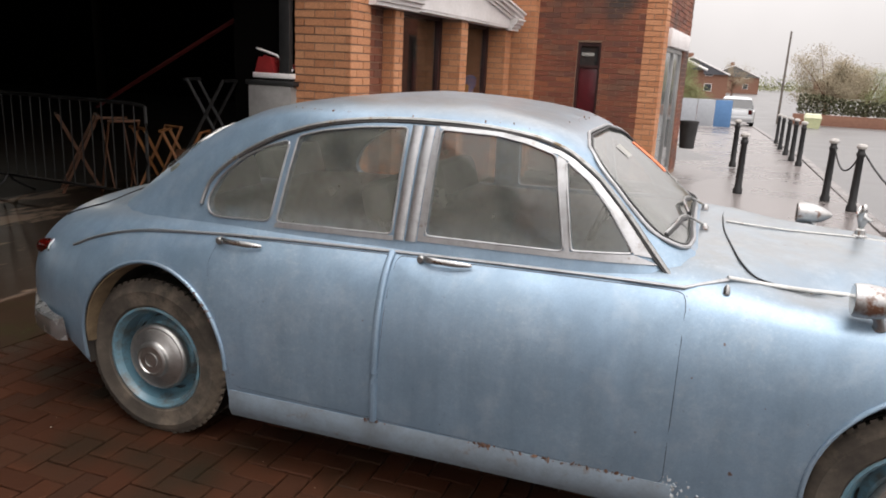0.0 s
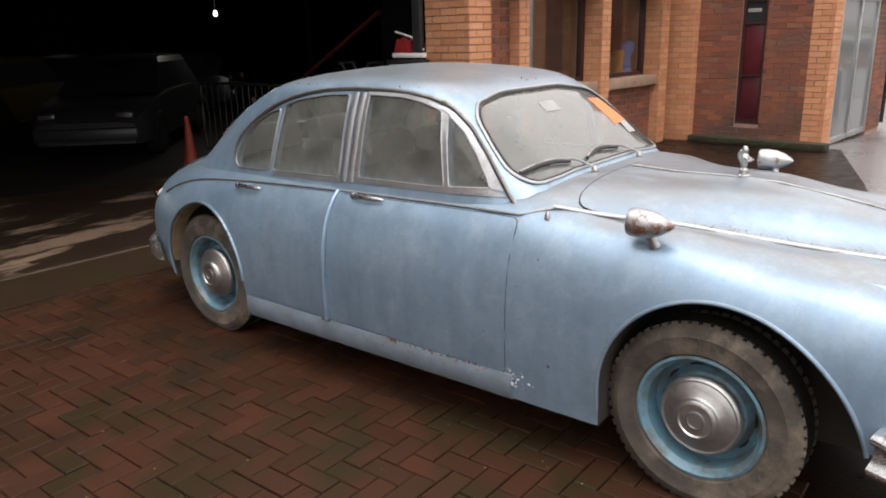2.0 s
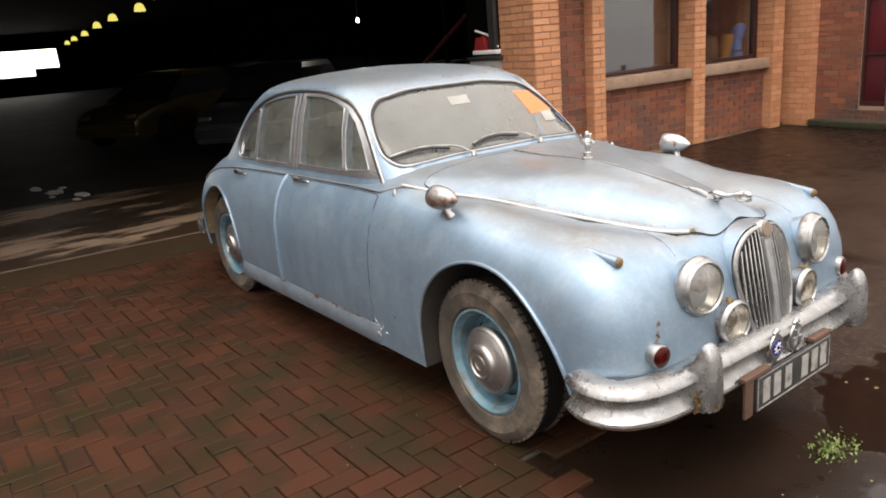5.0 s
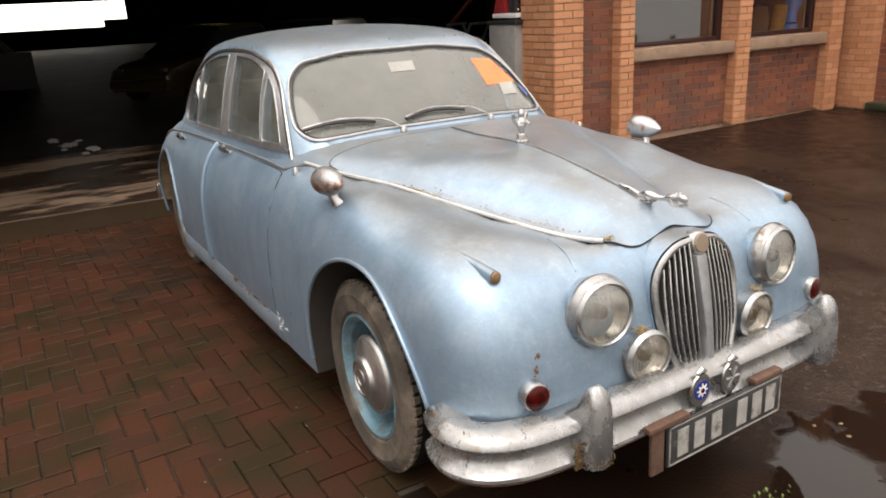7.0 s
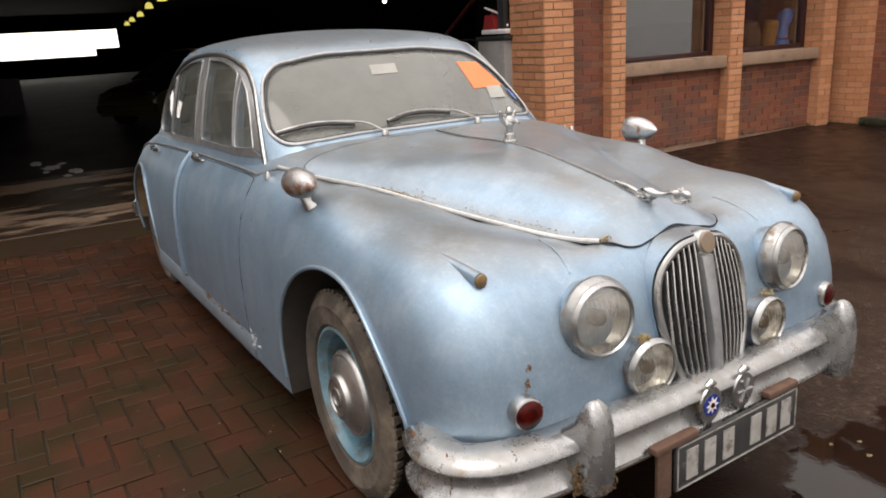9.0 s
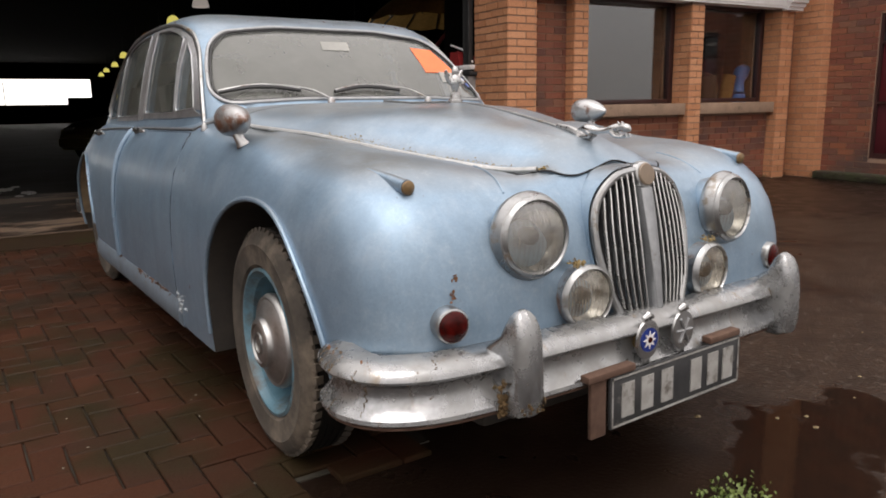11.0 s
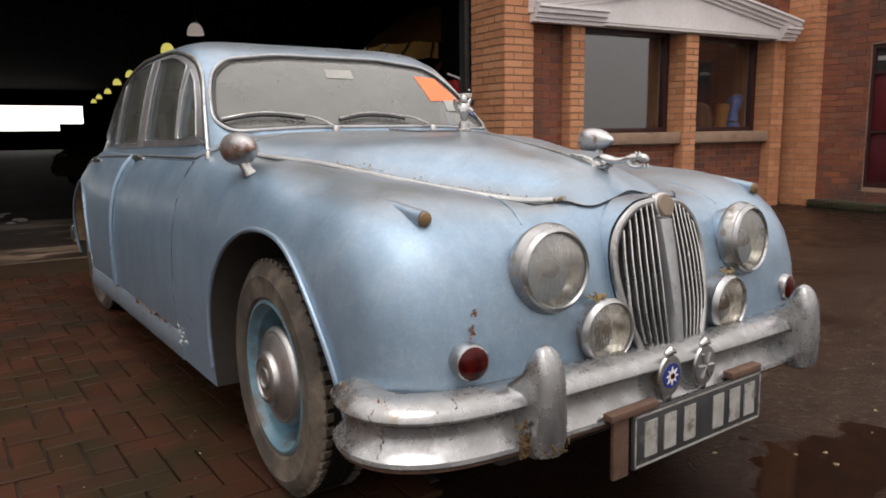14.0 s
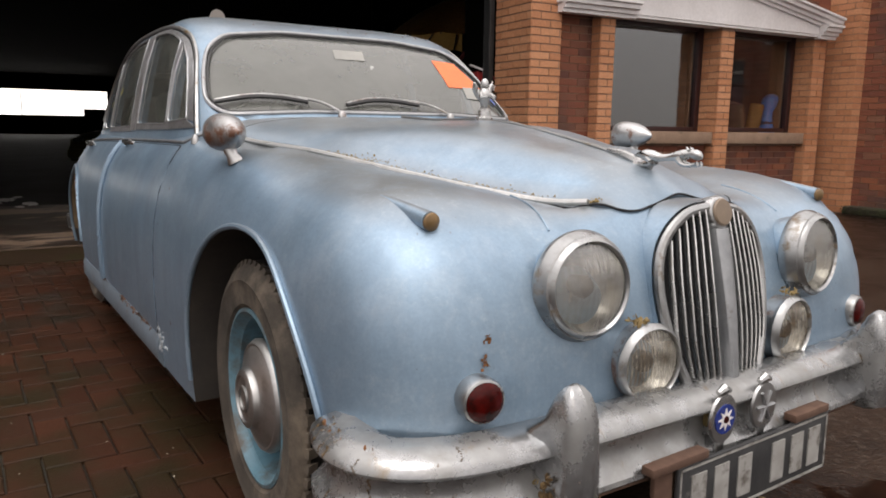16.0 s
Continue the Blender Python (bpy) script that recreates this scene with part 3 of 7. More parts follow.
def shell_in(x, y, z):
    """Below 1 inside the body's smooth shell, above 1 outside it."""
    yb = bonnet_half(x)
    s = max(0.82 * yb, 0.19)
    lid = 1 / (1 + (abs(y) / s) ** 6)
    flat = 1 / (1 + (abs(y) / 0.33) ** 8)
    mid = smooth_step(0.6, 1.25, x)
    fall = smooth_step(1.25, 2.05, x)
    if z > ZC:
        x = x + RAKE * (z - ZC) * smooth_step(1.55, 2.1, x)
    w = 0.845 - 0.012 * smooth_step(-0.8, -1.6, x) - 0.018 * smooth_step(0.9, 1.7, x)
    dip = 0.04 * math.exp(-(((abs(y) - yb) / 0.085) ** 2)) * smooth_step(0.75, 1.1, x) * (1 - smooth_step(1.93, 2.03, x))
    wing = 0.505 - 0.05 * smooth_step(0.6, 1.15, x) - 0.01 * smooth_step(1.1, 1.4, x) - 0.045 * smooth_step(1.2, 1.6, x)
    wing -= 0.035 * smooth_step(1.15, 1.95, x) / (1 + (abs(y) / 0.42) ** 8)
    middle = 0.505 + 0.02 * smooth_step(0.2, 0.5, x) * smooth_step(1.0, 0.7, x) - 0.03 * mid - 0.07 * fall
    middle += 0.03 * mid * (1 - 0.9 * fall) * max(0.0, 1 - (y / yb) ** 2)
    h = wing + (middle - wing) * lid - dip - 0.01 * smooth_step(-0.8, -1.6, x)
    p = 6.5 + 2.0 * mid + 2.5 * smooth_step(0.5, 0.85, x) * smooth_step(1.75, 1.3, x) + (2.6 - 6.5) * smooth_step(-1.0, -2.0, x)
    d = (x - FRONT_X) / FRONT_L if x > FRONT_X else ((REAR_X - x) / REAR_L if x < REAR_X else 0.0)
    q = QU + 0.6 * smooth_step(1.45, 1.95, x)
    s = ((z - ZC) / h) ** q if z > ZC else ((ZC - z) / 0.75) ** 2
    return d ** (RF + 4.0 * flat if x > 0 else RR) + s + abs(y / w) ** p


def reach(f, lo, hi):
    """Where f passes 1 between lo and hi."""
    for _ in range(30):
        m = (lo + hi) / 2
        if f(m) < 1:
            lo = m
        else:
            hi = m
    return lo


def side_y(x, z):
    return reach(lambda y: shell_in(x, y, z), 0.0, 1.2)


def top_z(x, y):
    return reach(lambda z: shell_in(x, y, z), ZC, 1.3)


def nose_x(y, z):
    return reach(lambda x: shell_in(x, y, z), FRONT_X, 2.4)


def tail_x(y, z):
    return reach(lambda d: shell_in(-d, y, z), -REAR_X, 2.8) * -1


def shell_ring(x):
    pts = []
    k = 44
    for i in range(k + 1):
        a = math.pi * i / k
        c, s = math.cos(a), math.sin(a) * 0.62
        r = reach(lambda m: shell_in(x, m * c, ZC + m * s), 0.0, 2.0)
        pts.append((x, r * c, ZC + r * s))
    low = 0.222 + 0.17 * smooth_step(1.74, 1.9, x) + 0.14 * smooth_step(-1.6, -1.78, x)
    low = max(low, ZC - 0.97 * reach(lambda m: shell_in(x, 0, ZC - m), 0.0, 1.0))
    side = [(max(side_y(x, ZC + (low - ZC) * t), 1e-3), ZC + (low - ZC) * t) for t in (0.3, 0.6, 0.85, 1.0)]
    pts += [(x, -y, z) for y, z in side]
    pts += [(x, -side[-1][0] * t, low) for t in (0.6, 0.0, -0.6)]
    pts += [(x, y, z) for y, z in side[::-1]]
    return pts


car = thing("saloon_car", "faded light blue vintage saloon, dusty, rust-specked, on brick paving", "car")
xs = [REAR_X - REAR_L * math.sin(radians(a)) for a in (89, 84, 78, 71, 64, 57, 50, 43, 36, 29, 22, 15, 8)]
xs += [REAR_X + (FRONT_X - REAR_X) * i / 26 for i in range(27)]
xs += [FRONT_X + FRONT_L * math.sin(radians(a)) for a in (5, 10, 15, 20, 25, 30, 35, 40, 45, 50, 55, 60, 65, 70, 75, 79, 83, 86, 88.5)]
body = part("body", loft([shell_ring(x) for x in xs]), "paint", car)


def arch_point(a, deg, grow=0.0):
    """A point on a wheel arch's edge; the front arch sweeps forward towards its foot."""
    c, d = math.cos(radians(deg)), math.sin(radians(deg))
    sweep = 0.04 * c + 0.045 * (1 - d) ** 2 if a[0] > 0 and c > 0 else 0.0
    if a[0] > 0 and c < 0:
        sweep = -0.024 * c
    return a[0] + (a[2] + grow) * c + sweep, a[1] + (a[3] + grow) * d


def arch_outline(a, low):
    pts = [arch_point(a, k) for k in range(0, 181, 9)]
    return [(pts[0][0] + 0.03, low)] + pts + [(pts[-1][0], low)]


ARCH_F, ARCH_R = (1.425, 0.385, 0.388, 0.374), (-1.315, 0.405, 0.36, 0.36)
cutters = []
for a in (ARCH_F, ARCH_R):
    for s in (-1, 1):
        cutters.append(part("cutter", prism(arch_outline(a, 0.05), s * 0.45, s * 1.2), "dark"))
GR = spline([(0, 0.838, 0), (0.085, 0.825, 0), (0.150, 0.768, 0), (0.170, 0.68, 0), (0.150, 0.56, 0), (0.105, 0.46, 0), (0.05, 0.405, 0), (0, 0.395, 0)], 6)
GRO = [(p[0], p[1]) for p in GR] + [(-p[0], p[1]) for p in GR[-2:0:-1]]
cutters.append(part("cutter", prism(GRO, 1.97, 2.5, "x"), "dark"))
cut(body, cutters)
body.data.materials.append(M["under"])
for f in body.data.polygons:
    for a in (ARCH_F, ARCH_R):
        x, y, z = f.center
        fore = x > a[0] > 0
        wide = a[2] + (0.04 + 0.045 * max(0.0, 1 - (z - a[1]) / a[3]) ** 2 if fore else (-0.024 if a[0] > 0 else 0.0))
        e = ((x - a[0]) / wide) ** 2 + ((z - a[1]) / a[3]) ** 2 if z > a[1] else ((x - a[0]) / (wide + (0.03 if fore else 0.0))) ** 2
        if e < (1.06 if fore else 1.03) and 0.44 < abs(y) < side_y(x, max(z, 0.3)) - 0.004:
            f.material_index = 1


def arch_lip(a, s):
    """The rolled edge of a wheel arch."""
    pts = [arch_point(a, k * 5, 0.004) for k in range(37)]
    pts = [(x, s * (side_y(x, z) + 0.004), z) for x, z in pts]
    for k in (0.93, 0.85, 0.75):
        x, z = pts[-1][0], a[1] * k
        pts.append((x, s * (side_y(x, z) + 0.004), z))
    return tube(pts, 0.0075, 8)


for a in (ARCH_F, ARCH_R):
    for s in (-1, 1):
        part("arch_lip", arch_lip(a, s), "paint", car)


def on_side(s):
    return lambda x, z, off: (x, s * (side_y(x, z) + off), z)


def corner_cut(pts, r=0.03, n=4):
    """Rounds the corners of a closed outline and fills in its long edges."""
    out = []
    k = len(pts)
    for i in range(k):
        a, b, c = Vector(pts[i - 1]), Vector(pts[i]), Vector(pts[(i + 1) % k])
        da, dc = (a - b), (c - b)
        ra, rc = min(r, da.length * 0.45), min(r, dc.length * 0.45)
        p, q = b + da.normalized() * ra, b + dc.normalized() * rc
        for j in range(n + 1):
            t = j / n
            out.append((1 - t) ** 2 * p + 2 * t * (1 - t) * b + t * t * q)
        e = c + (b - c).normalized() * min(r, dc.length * 0.45)
        m = int((e - q).length / 0.08)
        for j in range(1, m):
            out.append(q.lerp(e, j / m))
    return out


# door panels, a little proud of the shell, with dark shut lines between them
FRONT_DOOR = corner_cut([(-0.325, 0.335), (0.665, 0.325), (0.668, 0.90), (0.655, 0.925), (-0.30, 0.915)], 0.025)
REAR_DOOR = corner_cut([(-0.335, 0.335), (-0.315, 0.915), (-1.02, 0.90), (-1.05, 0.80), (-0.985, 0.60), (-0.945, 0.45), (-0.925, 0.345)], 0.035)
for s in (-1, 1):
    for name, outline in (("front_door", FRONT_DOOR), ("rear_door", REAR_DOOR)):
        part("shut_line", tube([(x, s * (side_y(x, z) - 0.0005), z) for x, z in outline], 0.0024, 6, True), "dark", car)
        part(name, fan(outline, on_side(s), 0.0035, 8), "paint", car)
    # sill under the doors
    sill = [[(x, s * (side_y(x, 0.32) + o), z) for o, z in ((0.004, 0.325), (0.010, 0.305), (0.010, 0.25), (-0.006, 0.218), (-0.05, 0.215), (-0.05, 0.32))] for x in [-0.935 + i * 0.0815 for i in range(21)]]
    part("sill", loft(sill), surface("grimy_sill", (0.165, 0.21, 0.255), (0.115, 0.135, 0.155), 0.55, scale=9, dirt=(0.11, 0.075, 0.05), dirt_scale=11, dirt_at=(0.6, 0.72)) if s < 0 else "paint", car)
    # waist moulding
    waist = [(x, z) for x, z in ((0.66, 0.938), (0.4, 0.935), (0.0, 0.93), (-0.3, 0.926), (-0.7, 0.918), (-1.0, 0.908), (-1.2, 0.895), (-1.42, 0.872), (-1.63, 0.825), (-1.8, 0.76))]
    part("waist_moulding", tube(spline([(x, s * (side_y(x, z) + 0.004), z) for x, z in waist], 5), 0.006, 6), "satin", car)
    # rounded pressing behind the front door's edge
    part("centre_pressing", tube([(-0.325 - 0.012 * (0.93 - z), s * (side_y(-0.33, z) + 0.006), z) for z in [0.328 + 0.597 * k / 16 for k in range(17)]], 0.0135, 10, flat=1.0), "paint", car)

# bonnet
BONNET = [(0.86, -0.615), (0.825, -0.56), (0.80, -0.45), (0.775, -0.22), (0.77, 0.0), (0.775, 0.22), (0.80, 0.45), (0.825, 0.56), (0.86, 0.615), (0.91, 0.613), (0.99, 0.582), (1.2, 0.5), (1.44, 0.425), (1.7, 0.33), (1.875, 0.258), (1.96, 0.222), (2.005, 0.192), (2.024, 0.15), (2.022, 0.1), (2.015, 0.05), (2.01, 0.0)]
BONNET = BONNET + [(x, -y) for x, y in BONNET[-2:8:-1]]
BONNET = [Vector(p[:2]) for p in spline([(x, y, 0) for x, y in BONNET], 4, True)]


def bonnet_z(x, y):
    return top_z(x, y) + 0.008 * math.exp(-((y / 0.05) ** 2)) * smooth_step(0.75, 1.1, x)


bonnet = part("bonnet", fan(BONNET, lambda x, y, off: (x, y, bonnet_z(x, y) + off), 0.006, 10), "paint", car, "dusty blue bonnet with rust and lichen along its edges")
part("shut_line", tube([(x, y, bonnet_z(x, y) + (0.0022 if y < 0.12 or x > 1.93 else -0.001)) for x, y in BONNET], 0.003, 6, True), "dark", car)
for s in (-1, 1):
    edge = [(0.78, 0.685), (0.97, 0.605), (1.2, 0.513), (1.44, 0.43), (1.7, 0.337), (1.86, 0.268), (1.96, 0.228)]
    if s < 0:
        part("bonnet_moulding", tube(spline([(x, s * y, top_z(x, y) + 0.009) for x, y in edge], 6), 0.0072, 8), "moulding", car)
    y0 = side_y(0.655, 0.938) + 0.004
    link = [(0.655, y0, 0.938)] + [(0.655 + 0.13 * t, y0 + (0.684 - y0) * t, top_z(0.655 + 0.13 * t, y0 + (0.684 - y0) * t) + 0.004) for t in (0.4, 0.7, 1.0)]
    link[1] = (link[1][0], link[1][1], (link[0][2] * 0.6 + link[3][2] * 0.4))
    link[2] = (link[2][0], link[2][1], (link[0][2] * 0.3 + link[3][2] * 0.7))
    part("wing_moulding", tube(spline([(x, s * y, z) for x, y, z in link], 5), 0.006, 6), "satin", car)
part("centre_strip", tube([(x, 0, bonnet_z(x, 0) + 0.009) for x in (0.78, 1.0, 1.2, 1.4, 1.6, 1.75, 1.86)], 0.0045, 6), "trim", bonnet)

# boot lid
BOOT = corner_cut([(-1.80, -0.46), (-2.15, -0.40), (-2.3, -0.2), (-2.3, 0.2), (-2.15, 0.40), (-1.80, 0.46)], 0.1)
part("shut_line", tube([(x, y, top_z(x, y) - 0.001) for x, y in BOOT], 0.006, 6, True), "dark", car)
part("boot_lid", fan(BOOT, lambda x, y, off: (x, y, top_z(x, y) + off), 0.005, 6), "paint", car)

# cabin: rings at rising heights
CAB_X, CAB_N, CAB_M = -0.42, 8.5, 4.0


def lerp_table(table, z):
    for (a, va), (b, vb) in zip(table, table[1:]):
        if z <= b:
            return va + (vb - va) * (z - a) / (b - a)
    return table[-1][1]


CAB_F = [(0.88, 0.85), (0.97, 0.745), (1.03, 0.675), (1.1, 0.592), (1.2, 0.468), (1.3, 0.33), (1.36, 0.235), (1.395, 0.15), (1.42, 0.03), (1.44, -0.13), (1.455, -0.3), (1.464, -0.42)]
CAB_R = [(0.88, -1.84), (0.95, -1.74), (1.03, -1.635), (1.1, -1.545), (1.18, -1.435), (1.25, -1.32), (1.31, -1.2), (1.36, -1.07), (1.39, -0.965), (1.42, -0.81), (1.45, -0.58), (1.464, -0.42)]
CAB_W = [(0.88, 0.725), (0.97, 0.698), (1.1, 0.672), (1.2, 0.65), (1.3, 0.622), (1.355, 0.6), (1.385, 0.575), (1.41, 0.53), (1.43, 0.46), (1.447, 0.345), (1.459, 0.19), (1.464, 0.0)]


def cab_terms(z):
    return lerp_table(CAB_F, z) - CAB_X, CAB_X - lerp_table(CAB_R, z), lerp_table(CAB_W, z)


def cab_y(x, z):
    f, r, w = cab_terms(z)
    if x > CAB_X:
        return w * max(1 - ((x - CAB_X) / f) ** CAB_N, 1e-4) ** (1 / CAB_N)
    return w * max(1 - ((CAB_X - x) / r) ** CAB_M, 1e-4) ** (1 / CAB_M)


def cab_front_x(y, z):
    f, r, w = cab_terms(z)
    return CAB_X + f * max(1 - abs(y / w) ** CAB_N, 1e-4) ** (1 / CAB_N)


def cab_rear_x(y, z):
    f, r, w = cab_terms(z)
    return CAB_X - r * max(1 - abs(y / w) ** CAB_M, 1e-4) ** (1 / CAB_M)


def cab_ring(z, inset=0.0):
    f, r, w = cab_terms(z)
    f, r, w = f - inset, r - inset, max(w - inset, 0.002)
    pts = []
    for i in range(72):
        a = 2 * math.pi * i / 72
        c, s = math.cos(a), math.sin(a)
        n, L = (CAB_N, f) if c >= 0 else (CAB_M, r)
        rho = ((abs(c) / 1.0) ** n + abs(s) ** n) ** (-1 / n)
        pts.append((CAB_X + L * rho * c, w * rho * s, z))
    return pts


ZS = [0.88, 0.92, 0.97, 1.03, 1.1, 1.15, 1.2, 1.25, 1.3, 1.33, 1.355, 1.375, 1.392, 1.41, 1.425, 1.438, 1.448, 1.456, 1.462]
cabin = part("cabin", loft([cab_ring(z) for z in ZS]), "paint", car)
inner_rings = [[(x, y, z - (0.0 if k else 0.02)) for x, y, z in cab_ring(z0, 0.035)] for k, z0 in enumerate(ZS[:14])]
inner = part("cutter", loft(inner_rings), "dark")
SIDE_FRONT = corner_cut([(-0.22, 0.99), (-0.208, 1.352), (0.0, 1.346), (0.105, 1.328), (0.205, 1.297), (0.268, 0.995)], 0.02, 3)
SIDE_QUARTER = corner_cut([(0.292, 1.0), (0.238, 1.282), (0.325, 1.22), (0.402, 1.136), (0.49, 1.012)], 0.015, 3)
SIDE_REAR = corner_cut([(-0.345, 0.98), (-0.33, 1.352), (-0.5, 1.342), (-0.66, 1.318), (-0.76, 1.29), (-0.815, 0.97)], 0.02, 3)
SIDE_LAST = corner_cut([(-0.842, 0.97), (-0.792, 1.275), (-0.9, 1.24), (-1.0, 1.19), (-1.09, 1.11), (-1.138, 1.02), (-1.125, 0.975), (-1.085, 0.96)], 0.03, 4)
SCREEN = corner_cut([(-0.59, 1.028), (-0.3, 1.042), (0.3, 1.042), (0.59, 1.028), (0.628, 1.07), (0.597, 1.185), (0.555, 1.27), (0.482, 1.322), (0.25, 1.352), (-0.25, 1.352), (-0.482, 1.322), (-0.555, 1.27), (-0.597, 1.185), (-0.628, 1.07)], 0.04, 4)
BACKLIGHT = corner_cut([(-0.5, 1.09), (0.5, 1.09), (0.44, 1.25), (0.25, 1.29), (-0.25, 1.29), (-0.44, 1.25)], 0.06, 4)
holes = [inner]
for s in (-1, 1):
    for o in (SIDE_FRONT, SIDE_QUARTER, SIDE_REAR, SIDE_LAST):
        holes.append(part("cutter", prism([tuple(p) for p in o], s * 0.35, s * 0.9), "dark"))
holes.append(part("cutter", prism([tuple(p) for p in SCREEN], 0.02, 1.2, "x"), "dark"))
holes.append(part("cutter", prism([tuple(p) for p in BACKLIGHT], -2.4, -1.1, "x"), "dark"))
cut(cabin, holes)


def on_cab(s):
    return lambda x, z, off: (x, s * (cab_y(x, z) + off), z)


for s in (-1, 1):
    for nm, o in (("front_window", SIDE_FRONT), ("quarter_light", SIDE_QUARTER), ("rear_window", SIDE_REAR), ("rear_quarter_window", SIDE_LAST)):
        pane = fan([tuple(p) for p in o], lambda x, z, off: (x, s * (cab_y(x, z) - 0.006 + off), z), 0.004, 4)
        w = part(nm, pane, "sidewin", car)
        part("window_frame", tube([(x, s * (cab_y(x, z) + 0.002), z) for x, z in o], 0.0042, 6, True), "satin", w, "dull chrome frame")
    # flat bright surround of the door's glass
    def strip(name, edge_in, edge_out):
        rings = []
        for (xa, za), (xb, zb) in zip(edge_in, edge_out):
            rings.append([(xa, s * (cab_y(xa, za) - 0.004), za), (xa, s * (cab_y(xa, za) + 0.004), za), (xb, s * (cab_y(xb, zb) + 0.004), zb), (xb, s * (cab_y(xb, zb) - 0.004), zb)])
        part(name, loft(rings), "satin", car, "flat dull bright window surround")

    def fine(pts, k=6):
        out = []
        for (xa, za), (xb, zb) in zip(pts, pts[1:]):
            out += [(xa + (xb - xa) * i / k, za + (zb - za) * i / k) for i in range(k)]
        return out + [pts[-1]]

    strip("window_bar", fine([(0.271, 0.993), (0.209, 1.297)]), fine([(0.289, 0.996), (0.237, 1.284)]))
    strip("window_surround", fine([(-0.223, 0.985), (-0.211, 1.352)]), fine([(-0.245, 0.98), (-0.227, 1.365)]))
    strip("window_surround", fine([(-0.208, 1.355), (0.0, 1.349), (0.107, 1.331), (0.208, 1.301), (0.24, 1.285), (0.328, 1.223), (0.405, 1.139), (0.493, 1.01)]), fine([(-0.22, 1.367), (0.0, 1.361), (0.113, 1.342), (0.218, 1.311), (0.264, 1.287), (0.35, 1.224), (0.441, 1.132), (0.548, 1.005)]))
    strip("window_surround", fine([(-0.24, 0.988), (0.3, 0.997), (0.493, 1.008)]), fine([(-0.245, 0.968), (0.3, 0.975), (0.572, 0.984)]))
    strip("window_surround", fine([(-0.815, 0.968), (-0.338, 0.976)]), fine([(-0.82, 0.952), (-0.335, 0.96)]))
    # black tube drawn for the shadow gap between the doors' frames and the gutter
    seal = [(0.596, 0.962), (0.552, 1.007), (0.445, 1.134), (0.353, 1.226), (0.267, 1.291), (0.22, 1.315), (0.115, 1.347), (-0.1, 1.366), (-0.4, 1.366), (-0.65, 1.336), (-0.845, 1.276), (-1.012, 1.188)]
    part("door_seal", tube(spline([(x, s * (cab_y(x, z) + 0.003), z) for x, z in seal], 5), 0.0045, 6), "black", car, "black line drawn for the shadow gap under the gutter")
    # inner lip of the rear wheel arch, caked with dried mud
    lip = [math.pi * (0.52 + 0.5 * i / 14) for i in range(15)]
    rings = []
    for a in lip:
        x, z = ARCH_R[0] + (ARCH_R[2] - 0.004) * math.cos(a), ARCH_R[1] + (ARCH_R[3] - 0.004) * math.sin(a)
        y = side_y(x, z) - 0.006
        rings.append([(x, s * y, z), (x + 0.006, s * y, z - 0.003), (x + 0.02, s * (y - 0.07), z - 0.01), (x, s * (y - 0.07), z)])
    part("arch_lip", loft(rings), "mud", car, "mud-caked wheel arch lip")
    # gutter over the doors
    gut = [(0.61, 0.957), (0.546, 1.03), (0.456, 1.132), (0.36, 1.228), (0.292, 1.28), (0.225, 1.32), (0.115, 1.354), (-0.1, 1.376), (-0.4, 1.376), (-0.65, 1.346), (-0.85, 1.285), (-1.02, 1.195), (-1.13, 1.10), (-1.165, 1.0)]
    part("gutter", tube(spline([(x, s * (cab_y(x, z) + 0.004), z) for x, z in gut], 5), 0.008, 6), "trim", car)
    # door posts
    for off in (-0.023, 0.023):
        part("door_post", loft([[(x + off + d, s * (cab_y(x, z) + o), z) for d, o in ((-0.019, -0.002), (-0.019, 0.004), (-0.014, 0.007), (0.014, 0.007), (0.019, 0.004), (0.019, -0.002))] for x, z in ((-0.292, 0.965), (-0.288, 1.05), (-0.282, 1.15), (-0.277, 1.25), (-0.273, 1.36))]), "satin", car)
pane = fan([tuple(p) for p in SCREEN], lambda y, z, off: (cab_front_x(y, z) - 0.014 + off, y, z), 0.004, 6)
ws = part("windscreen", pane, "screen", car, "windscreen under a film of pale dust")
part("screen_frame", tube([(cab_front_x(y, z) + 0.002, y, z) for y, z in SCREEN], 0.0075, 8, True), "satin", ws, "dull chrome screen surround")
part("gasket", tube([(cab_front_x(y * 0.982, 1.19 + (z - 1.19) * 0.95) + 0.003, y * 0.982, 1.19 + (z - 1.19) * 0.95) for y, z in SCREEN], 0.004, 6, True), "black", ws, "perished black rubber seal")
pane = fan([tuple(p) for p in BACKLIGHT], lambda y, z, off: (cab_rear_x(y, z) + 0.014 - off, y, z), 0.004, 5)
bl = part("back_window", pane, "sidewin", car)
part("window_frame", tube([(cab_rear_x(y, z) - 0.002, y, z) for y, z in BACKLIGHT], 0.01, 8, True), "chrome", bl)


